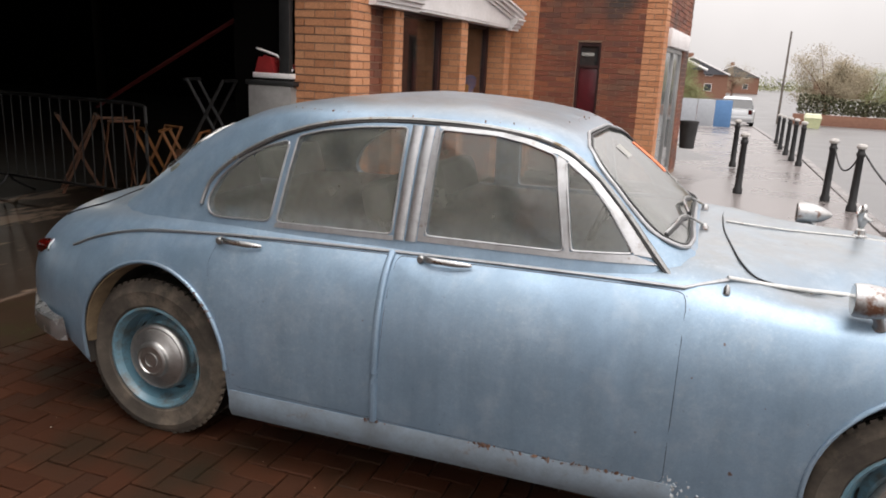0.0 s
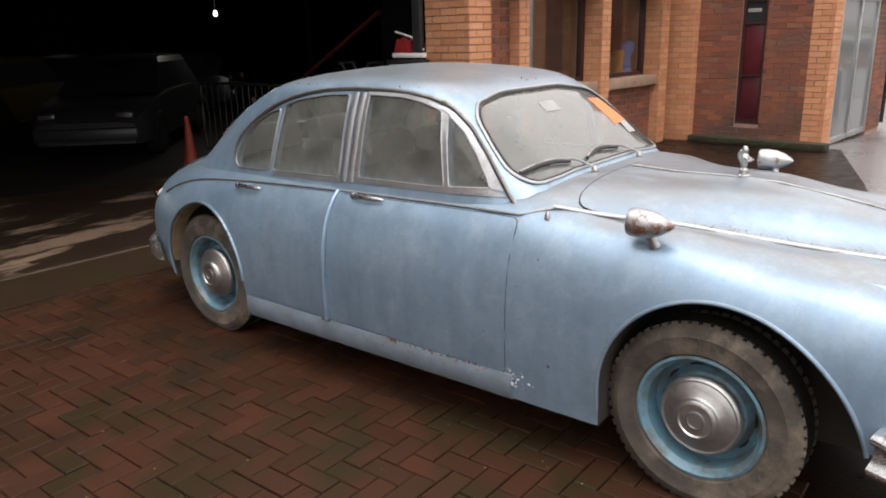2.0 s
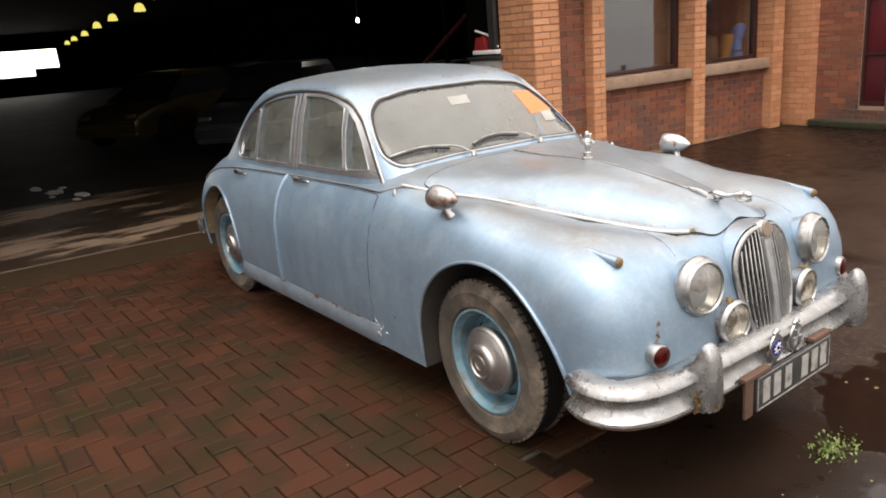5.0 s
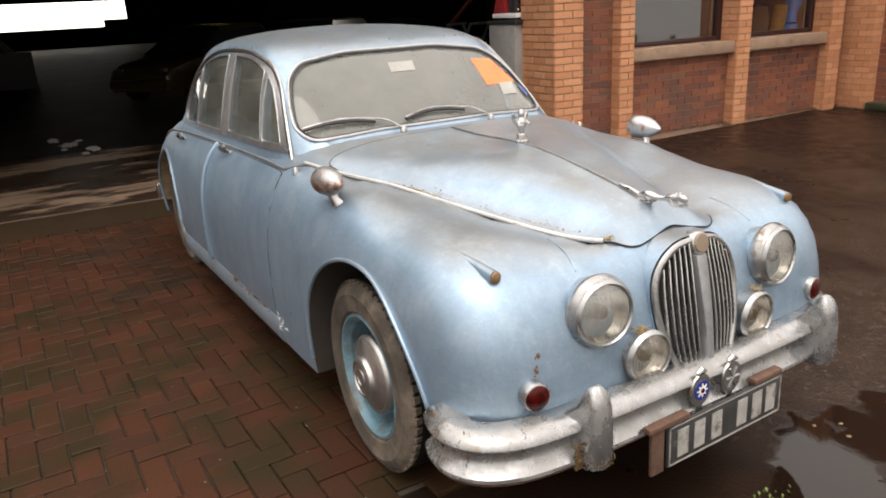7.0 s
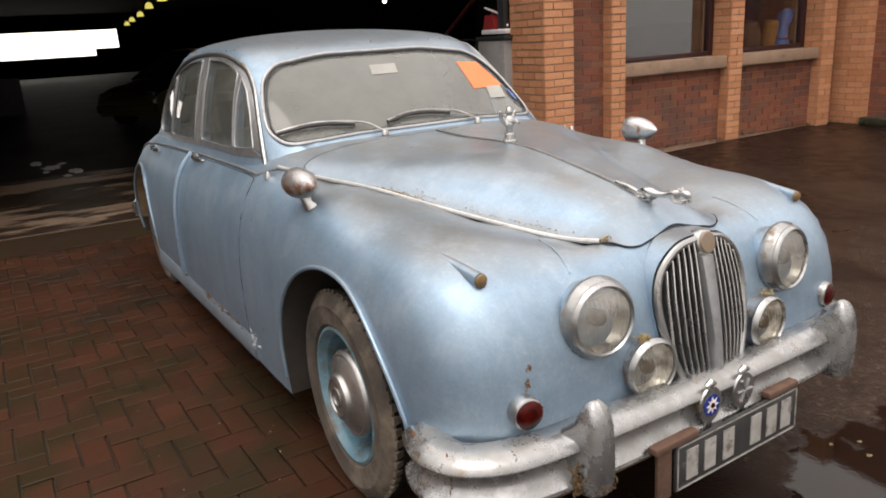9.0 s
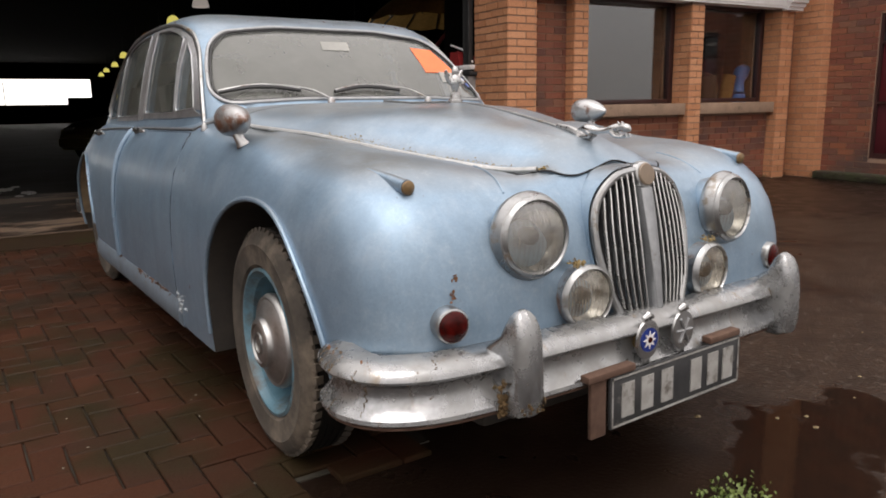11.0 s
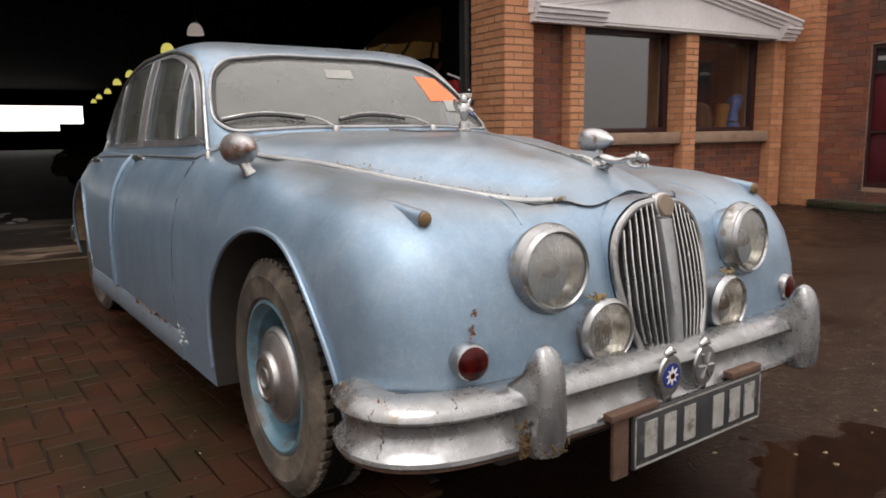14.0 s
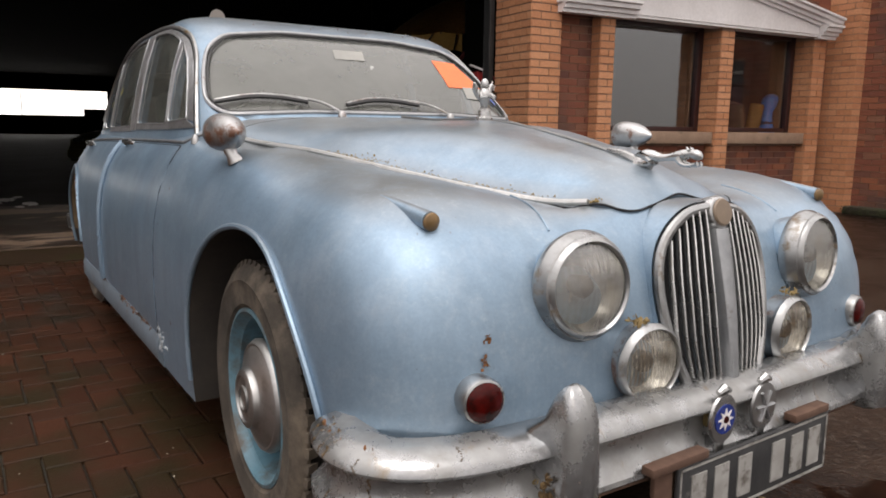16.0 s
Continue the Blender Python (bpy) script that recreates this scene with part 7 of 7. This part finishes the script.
def parked_car(paint, label, m, h=1.42, L=4.1, W=1.68):
    """A plain modern car for the dim background."""
    c = thing("parked_car", label, "car", m, group="parked cars")
    def ring(x, zb, w, ztop):
        return [(x, -w * 0.96, 0.25), (x, -w, 0.5), (x, -w * 0.97, zb), (x, -w * 0.7, ztop), (x, w * 0.7, ztop), (x, w * 0.97, zb), (x, w, 0.5), (x, w * 0.96, 0.25)]
    w = W / 2
    pr = [(-L / 2, 0.6, 0.8), (-L / 2 + 0.06, 0.78, 0.92), (-L / 2 + 0.3, 0.86, 1), (-0.9, 0.9, 1), (0.6, 0.88, 1), (L / 2 - 0.5, 0.76, 0.98), (L / 2 - 0.1, 0.64, 0.9), (L / 2, 0.52, 0.8)]
    part("body", loft([ring(x, z, w * k, z + 0.03) for x, z, k in pr]), paint, c)
    def cabr(z, x0, x1, y):
        return [(x0, -y, z), (x1, -y * 0.94, z), (x1, y * 0.94, z), (x0, y, z)]
    part("glasshouse", loft([cabr(0.88, -1.75, 1.0, w * 0.93), cabr(h - 0.12, -1.45, 0.2, w * 0.76)]), plain("car_glass_dark", (0.02, 0.022, 0.025), 0.08), c, smooth=False)
    part("roof", loft([cabr(h - 0.12, -1.47, 0.22, w * 0.77), cabr(h - 0.03, -1.35, 0.05, w * 0.72), cabr(h, -1.0, -0.3, w * 0.55)]), paint, c)
    for s in (-1, 1):
        for x in (-1.27, 1.27):
            t = part("wheel", revolve([(0.0, 0.09), (0.19, 0.09), (0.2, 0.1), (0.3, 0.1), (0.315, 0.08), (0.315, -0.08), (0.2, -0.1)], 24, pose(x, s * (w - 0.1), 0.315, -90 * s, 0, 0)), "rubber", c)
            part("hub", revolve([(0.19, 0.092), (0.17, 0.1), (0, 0.105)], 16, pose(x, s * (w - 0.1), 0.315, -90 * s, 0, 0)), "galv", t)
        part("headlight", boxed(L / 2 - 0.2, s * (w * 0.62) - 0.12, 0.6, L / 2 - 0.05, s * (w * 0.62) + 0.12, 0.68, 0.03), "car_lamp", c)
        part("tail_light", boxed(-L / 2 - 0.005, s * (w * 0.72) - 0.1, 0.62, -L / 2 + 0.08, s * (w * 0.72) + 0.1, 0.86, 0.02), "amber", c)
    part("bumper", boxed(L / 2 - 0.14, -w * 0.84, 0.3, L / 2 + 0.04, w * 0.84, 0.48, 0.04), paint, c)
    part("bumper", boxed(-L / 2 - 0.05, -w * 0.86, 0.32, -L / 2 + 0.1, w * 0.86, 0.52, 0.04), paint, c)
    return c


M["car_lamp"] = plain("car_lamp_glass", (0.16, 0.16, 0.15), 0.15, 0.6)
M["car_silver"] = surface("silver_paint", (0.5, 0.51, 0.52), (0.46, 0.47, 0.48), 0.3, metal=0.6, coat=0.5)
M["car_black"] = surface("black_paint", (0.012, 0.012, 0.014), (0.02, 0.02, 0.022), 0.2, coat=0.6)
# yellow and silver of the garage cars, darkened to stand in for shade
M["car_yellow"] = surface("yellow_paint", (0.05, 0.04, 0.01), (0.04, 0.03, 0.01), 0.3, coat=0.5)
M["car_silver_dim"] = surface("dimmed_silver_paint", (0.038, 0.04, 0.041), (0.03, 0.032, 0.033), 0.4, metal=0.4, coat=0.2)
parked_car("car_silver_dim", "silver-grey hatchback in the dark garage, its paint darkened for shade", pose(-9.55, 3.45, 0.004, 0, 0, -46))
parked_car("car_black", "black hatchback parked in the dark garage", pose(-17.5, 5.6, 0.004, 0, 0, 235))
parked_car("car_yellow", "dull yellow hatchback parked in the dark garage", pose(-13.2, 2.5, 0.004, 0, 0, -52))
parked_car("car_black", "black hatchback parked beside a grey one", pose(-14.5, 6.9, 0.004, 0, 0, 220))
parked_car("car_black", "black saloon parked deep in the garage", pose(-22.5, -2.5, 0.004, 0, 0, 260))
low = tagged(part("partition", boxed(-19.6, -12, 0, -19.5, -0.4, 0.95, 0.01), surface("grey_partition", (0.1, 0.1, 0.1), (0.08, 0.08, 0.08), 0.8)), "low grey partition inside the garage", "partition", kind="structure")

# ==== street ====


def bollard():
    b = thing("bollard", "black cast-iron bollard with a white cap", "bollard", group="street bollards")
    part("post", revolve([(0.065, -0.02), (0.065, 0.06), (0.05, 0.09), (0.043, 0.7), (0.053, 0.72), (0.053, 0.75), (0.04, 0.77), (0.04, 0.8)], 16), surface("bollard_black", (0.008, 0.008, 0.009), (0.015, 0.015, 0.016), 0.5), b)
    part("cap", revolve([(0.041, 0.8), (0.062, 0.81), (0.066, 0.835), (0.05, 0.86), (0, 0.87)], 16), surface("chalky_cap", (0.5, 0.48, 0.46), (0.38, 0.36, 0.34), 0.7, scale=30), b)
    return b


bo = bollard()
spots = [(2.57, 7.61), (2.35, 8.32), (2.47, 12.93), (2.44, 14.0), (2.5, 15.9), (2.57, 18.2), (2.71, 21.2), (1.21, 8.3), (1.23, 11.92)]
bo.matrix_basis = pose(*spots[0], -0.01)
for x, y in spots[1:]:
    copy_thing(bo, pose(x, y, -0.01 + street_fall(y)))
for (x0, y0), (x1, y1), sag in (((2.62, 7.57), (3.6, 5.6), 0.45), ((2.57, 7.66), (2.37, 8.27), 0.25)):
    pts = [(x0 + (x1 - x0) * t / 12, y0 + (y1 - y0) * t / 12, 0.72 - sag * (1 - (2 * t / 12 - 1) ** 2)) for t in range(13)]
    tagged(part("chain", tube(pts, 0.012, 6), "black"), "sagging black chain between bollards", "chain")
copy_thing(bo, pose(3.6, 5.6, -0.02))
parked_car("car_silver", "silver estate car parked on the footpath", pose(2.05, 39.5, street_fall(39.5), 0, 0, 90), 1.46, 4.4, 1.8)
fen = thing("hoarding", "grey site hoarding with a blue panel", "hoarding", pose(0, 0, street_fall(33)))
for i, x in enumerate([-2.775 + 0.75 * i for i in range(6)]):
    part("panel", boxed(x, 33 + 0.03 * (i % 2), 0, x + 0.73, 33.06 + 0.03 * (i % 2), 1.2, 0.005), surface("hoarding_blue", (0.1, 0.22, 0.42), (0.08, 0.18, 0.36), 0.6) if i == 5 else surface("hoarding_grey", (0.4, 0.42, 0.45), (0.34, 0.36, 0.39), 0.6), fen)
M["house"] = surface("house_brick", (0.24, 0.12, 0.08), (0.18, 0.09, 0.06), 0.9, scale=4)
M["slate"] = surface("roof_slate", (0.09, 0.09, 0.1), (0.06, 0.06, 0.07), 0.7, scale=5)


def house(m, w=8, d=9, h=5.2, r=2.3, label="brick house with a grey slate roof"):
    g = thing("house", label, "house", m, group="houses along the street")
    part("wall", boxed(-w / 2, -d / 2, -2, w / 2, d / 2, h, 0.0), "house", g, smooth=False)
    part("roof", loft([[(-w / 2 - 0.3, y, h - 0.15), (0, y, h + r), (w / 2 + 0.3, y, h - 0.15)] for y in (-d / 2 - 0.3, d / 2 + 0.3)]), "slate", g, smooth=False)
    part("barge_board", tube([(-w / 2 - 0.3, -d / 2 - 0.32, h - 0.12), (0, -d / 2 - 0.32, h + r + 0.03), (w / 2 + 0.3, -d / 2 - 0.32, h - 0.12)], 0.12, 6), "white", g)
    for x in (-w / 4, w / 4):
        for z in (0.9, 3.3):
            q = part("window", boxed(x - 0.6, -d / 2 - 0.03, z, x + 0.6, -d / 2 + 0.05, z + 1.2, 0.01), "white", g)
            part("pane", boxed(x - 0.53, -d / 2 - 0.04, z + 0.07, x + 0.53, -d / 2 - 0.02, z + 1.13, 0), plain("house_glass", (0.04, 0.045, 0.05), 0.1), q)
    part("chimney", boxed(-0.4, -0.5, h + r - 0.6, 0.4, 0.5, h + r + 0.8, 0.02), "house", g)
    return g


h0 = house(pose(-6.1, 70, -1.3, 0, 0, 4), 11.5, 9, 3.7, 2.4)
copy_thing(h0, pose(-3.0, 130, -1.3, 0, 0, 5))
copy_thing(h0, pose(5.0, 190, -1.3, 0, 0, 5))
copy_thing(h0, pose(30.0, 200, -1.3, 0, 0, -5))
pole = thing("utility_pole", "tall thin wooden utility pole", "pole", pose(5.2, 52, street_fall(52)))
part("shaft", tube([(0, 0, -0.2), (0.03, 0, 5.9)], [0.085, 0.06], 10), surface("grey_pole_wood", (0.14, 0.12, 0.1), (0.1, 0.085, 0.075), 0.9, scale=6), pole)
sg = thing("grit_bin", "pale yellow-green grit bin at the roadside", "bin", pose(6.6, 46, street_fall(46) - 0.1))
part("body", loft([[(a * k, b * k, z) for a, b in ((-0.45, -0.3), (0.45, -0.3), (0.45, 0.3), (-0.45, 0.3))] for z, k in ((0, 0.85), (0.6, 1.0))]), surface("grit_yellow", (0.5, 0.52, 0.3), (0.42, 0.44, 0.26), 0.6), sg)
part("lid", loft([[(-0.48, -0.33, 0.6), (0.48, -0.33, 0.6), (0.48, 0.33, 0.6), (-0.48, 0.33, 0.6)], [(-0.4, -0.2, 0.8), (0.4, -0.2, 0.8), (0.4, 0.25, 0.85), (-0.4, 0.25, 0.85)]]), surface("grit_lid", (0.52, 0.52, 0.36), (0.44, 0.44, 0.3), 0.6), sg)

M["hedge_leaf"] = surface("hedge_leaf", (0.05, 0.055, 0.024), (0.085, 0.08, 0.04), 0.9, scale=2, bumps=0)
# far leaf and twig colours are lightened to stand in for haze
M["far_leaf"] = surface("spring_leaf", (0.15, 0.165, 0.06), (0.2, 0.2, 0.09), 0.8, scale=3, bumps=0)
M["far_twig"] = surface("bare_twig", (0.3, 0.25, 0.17), (0.24, 0.2, 0.13), 0.9, scale=4, bumps=0)


def tree(name, m, height, spread, leaves, mat, label, seed):
    """A tapered trunk with limbs, and a crown of many small leaves in uneven clumps."""
    rnd = random.Random(seed)
    t = thing(name, label, "tree", m, group="street trees")
    bm = tube([(0, 0, -0.3), (0.05, 0.02, height * 0.25), (0.0, 0.1, height * 0.55)], [height * 0.035, height * 0.028, height * 0.012], 8)
    tips = []
    for i in range(26):
        a, z0 = rnd.uniform(0, 6.28), height * rnd.uniform(0.12, 0.45)
        r, z1 = spread * rnd.uniform(0.45, 1.0), height * rnd.uniform(0.28, 1.0)
        if z1 > height * 0.85:
            r *= 0.5
        p = [(0, 0.05, z0), (r * 0.45 * math.cos(a), r * 0.45 * math.sin(a), (z0 + z1) / 2), (r * math.cos(a), r * math.sin(a), z1)]
        tube(p, [height * 0.012, height * 0.007, height * 0.002], 5, bm=bm)
        tips += [Vector(p[1]).lerp(Vector(p[2]), q) for q in (0.2, 0.5, 0.8, 1.0)]
    part("trunk", bm, "wood_brown", t)
    verts, faces = [], []
    for _ in range(leaves):
        c = rnd.choice(tips)
        p = c + Vector((rnd.gauss(0, 1), rnd.gauss(0, 1), rnd.gauss(0, 0.8))) * spread * 0.13
        s = height * rnd.uniform(0.005, 0.013)
        d1 = Vector((rnd.gauss(0, 1), rnd.gauss(0, 1), rnd.gauss(0, 1))).normalized() * s
        d2 = d1.orthogonal().normalized() * s * 0.6
        o = len(verts)
        verts += [p - d1, p + d2, p + d1, p - d2]
        faces.append((o, o + 1, o + 2, o + 3))
    me = bpy.data.meshes.new("crown")
    me.from_pydata(verts, [], faces)
    me.materials.append(M[mat])
    cr = new("crown", me)
    cr.parent = t
    return t


tree("tree", pose(10.6, 72, -1.4), 6.0, 3.4, 30000, "far_twig", "brown spring tree in thin leaf beyond the road", 1)
tree("tree", pose(14.6, 76, -1.4), 4.4, 2.8, 18000, "far_leaf", "olive green tree coming into leaf beyond the road", 2)
tree("tree", pose(17.6, 66, -1.4), 3.4, 1.1, 9000, "far_leaf", "small pointed green conifer beyond the road", 4)
tree("tree", pose(-1.6, 56, -1.4), 4.2, 2.3, 22000, "far_leaf", "round green shrub in front of the brick house", 5)
tree("tree", pose(4.6, 150, -1.4), 6.0, 4.0, 6000, "far_twig", "bare tree far down the street", 6)
bk = thing("hedge_wall", "low red brick wall below a hedge", "wall", pose(0, 0, -1.35), kind="structure")
part("wall", boxed(6.5, 56, -0.5, 40, 56.3, 0.8, 0.02), "house", bk)


def hedge_place():
    x = random.uniform(6.8, 40)
    return (x, 57 + random.gauss(0, 0.5), -0.6 + random.uniform(0, 1.15 + 0.2 * math.sin(x)))


tuft_field("hedge", hedge_place, 16000, "hedge_leaf", "dark green clipped hedge behind a wall", (0.12, 0.3), "hedge")
tuft_field("far_woods", lambda: (random.uniform(-120, 160), 260 + random.gauss(0, 8), -1.5 + abs(random.gauss(0, 1)) * 2.0), 20000, "far_leaf", "hazy line of distant trees", (0.4, 0.9), "woods")


def crumbs(name, place, count, mat, label, size, cat):
    """Loose grit and leaf crumbs lying on the ground, as one object."""
    verts, faces = [], []
    for _ in range(count):
        x, y, z = place()
        r, a = random.uniform(*size), random.uniform(0, 6.28)
        o = len(verts)
        for k in range(4):
            q = r * random.uniform(0.6, 1.2)
            verts.append((x + q * math.cos(a + k * 1.57), y + q * math.sin(a + k * 1.57), z))
        verts.append((x, y, z + r * 0.5))
        faces += [(o + k, o + (k + 1) % 4, o + 4) for k in range(4)]
    me = bpy.data.meshes.new(name)
    me.from_pydata(verts, [], faces)
    me.materials.append(M[mat])
    return tagged(new(name, me), label, cat, kind="stuff")


M["grit"] = surface("pale_grit", (0.3, 0.26, 0.2), (0.16, 0.13, 0.09), 0.8, scale=9)
crumbs("grit", lambda: (random.uniform(2.4, 5.5), random.uniform(-2.5, 4.0), -0.012), 700, "grit", "pale wet grit scattered on the tarmac", (0.002, 0.007), "grit")
crumbs("grit", lambda: (random.uniform(-3.0, 2.2), random.uniform(-4.0, -0.7), 0.005), 260, "grit", "pale crumbs scattered on the brick paving", (0.002, 0.006), "grit")
M["dead_leaf"] = surface("dead_leaf", (0.26, 0.2, 0.1), (0.15, 0.1, 0.045), 0.7, scale=30)
crumbs("leaf_litter", lambda: (random.uniform(1.7, 3.2), random.gauss(0.9, 0.9), -0.011), 50, "dead_leaf", "scraps of dead leaf lying on the wet tarmac", (0.005, 0.014), "litter")
# ==== bricks and paving stones ====
NEAR_BRICKS.sort(key=lambda c: (c[0] - Vector((-2.4, 3.6, 1.5))).length)
shared = {}
for cs in NEAR_BRICKS[:300]:
    c = sum(cs, Vector()) / 8
    ax = (cs[1] - cs[0])
    L = round(ax.length, 2)
    if L not in shared:
        me = bpy.data.meshes.new("brick")
        h = 0.0325
        me.from_pydata([(-L / 2, -0.011, -h), (L / 2, -0.011, -h), (L / 2, -0.011, h), (-L / 2, -0.011, h), (-L / 2 + 0.002, 0.008, -h + 0.002), (L / 2 - 0.002, 0.008, -h + 0.002), (L / 2 - 0.002, 0.008, h - 0.002), (-L / 2 + 0.002, 0.008, h - 0.002)], [], [(7, 6, 5, 4), (4, 5, 1, 0), (5, 6, 2, 1), (6, 7, 3, 2), (7, 4, 0, 3)])
        me.materials.append(M["brick_pier"])
        shared[L] = me
    ob = new("brick", shared[L])
    out = (cs[4] - cs[0]).normalized()
    x = ax.normalized()
    m = Matrix((x, out, Vector((0, 0, 1)))).transposed().to_4x4()
    ob.matrix_basis = B.inverted() @ (Matrix.Translation(c) @ m)
    ob.parent = wall
verts, faces = FIELD["brick_pier_i"]
for cs in NEAR_BRICKS[300:]:
    o = len(verts)
    verts.extend(cs)
    faces.extend([(o + 4, o + 5, o + 6, o + 7), (o, o + 1, o + 5, o + 4), (o + 1, o + 2, o + 6, o + 5), (o + 2, o + 3, o + 7, o + 6), (o + 3, o, o + 4, o + 7)])
for mat, label in (("brick_pier_i", "orange facing bricks of the piers"), ("brick_red_i", "dark red facing bricks of the walls")):
    me = bpy.data.meshes.new("brickwork")
    me.from_pydata(FIELD[mat][0], [], FIELD[mat][1])
    me.materials.append(M[mat])
    tagged(new("brickwork", me), label, "bricks", kind="stuff")

# herringbone: pairs of bricks 200 x 100 mm
PU = 0.1
near, far_v, far_f = [], [], []
paving = bpy.data.objects["paving"]


def paver_corners(w, l):
    t, g = 0.006, 0.003
    lo = [(-w / 2 + g, -l / 2 + g, -0.02), (w / 2 - g, -l / 2 + g, -0.02), (w / 2 - g, l / 2 - g, -0.02), (-w / 2 + g, l / 2 - g, -0.02)]
    mid = [(x, y, t - 0.004) for x, y, z in lo]
    e = 0.004
    hi = [(x - math.copysign(e, x), y - math.copysign(e, y), t) for x, y, z in lo]
    return lo + mid + hi


QUADS = [(8, 9, 10, 11), (0, 1, 5, 4), (1, 2, 6, 5), (2, 3, 7, 6), (3, 0, 4, 7), (4, 5, 9, 8), (5, 6, 10, 9), (6, 7, 11, 10), (7, 4, 8, 11)]
stones = []
i0, i1 = int(PAVE[0] / PU) - 2, int(PAVE[2] / PU) + 2
j0, j1 = int(PAVE[1] / PU) - 2, int(PAVE[3] / PU) + 2
for i in range(i0, i1):
    for j in range(j0, j1):
        k = (i - j) % 4
        if k == 0:
            stones.append(((i + 1) * PU, (j + 0.5) * PU, True))
        elif k == 3:
            stones.append(((i + 0.5) * PU, (j + 1) * PU, False))
me = bpy.data.meshes.new("paver")
me.from_pydata(paver_corners(2 * PU, PU), [], QUADS)
me.materials.append(M["paver"])
# bricks left out below the bumper, where dark tarmac stands for its shadow
inside = [s for s in stones if PAVE[0] < s[0] < PAVE[2] - 0.1 and PAVE[1] + 0.1 < s[1] < PAVE[3] - 0.1 and not (s[0] > -0.9 and s[1] > -0.35) and not (s[0] > 1.7 and s[1] > -0.8)]
inside.sort(key=lambda s: abs(s[0] - 1.2) * 0.6 + abs(s[1] + 1.6))
for n, (x, y, along) in enumerate(inside):
    dz, tx, ty = random.uniform(-0.003, 0.002), random.uniform(-0.006, 0.006), random.uniform(-0.006, 0.006)
    m = Matrix.Translation((x, y, dz)) @ Euler((tx, ty, (0 if along else radians(90)) + random.uniform(-0.012, 0.012))).to_matrix().to_4x4()
    if n < 300:
        ob = new("paver", me)
        ob.matrix_basis = m
        ob.parent = paving
    else:
        o = len(far_v)
        far_v.extend([m @ Vector(c) for c in paver_corners(2 * PU, PU)])
        far_f.extend([tuple(o + q for q in f) for f in QUADS])
me = bpy.data.meshes.new("paving_field")
me.from_pydata(far_v, [], far_f)
me.materials.append(M["paver_i"])
tagged(new("paving_field", me), "wet red-brown paving bricks in herringbone", "paving", kind="stuff")
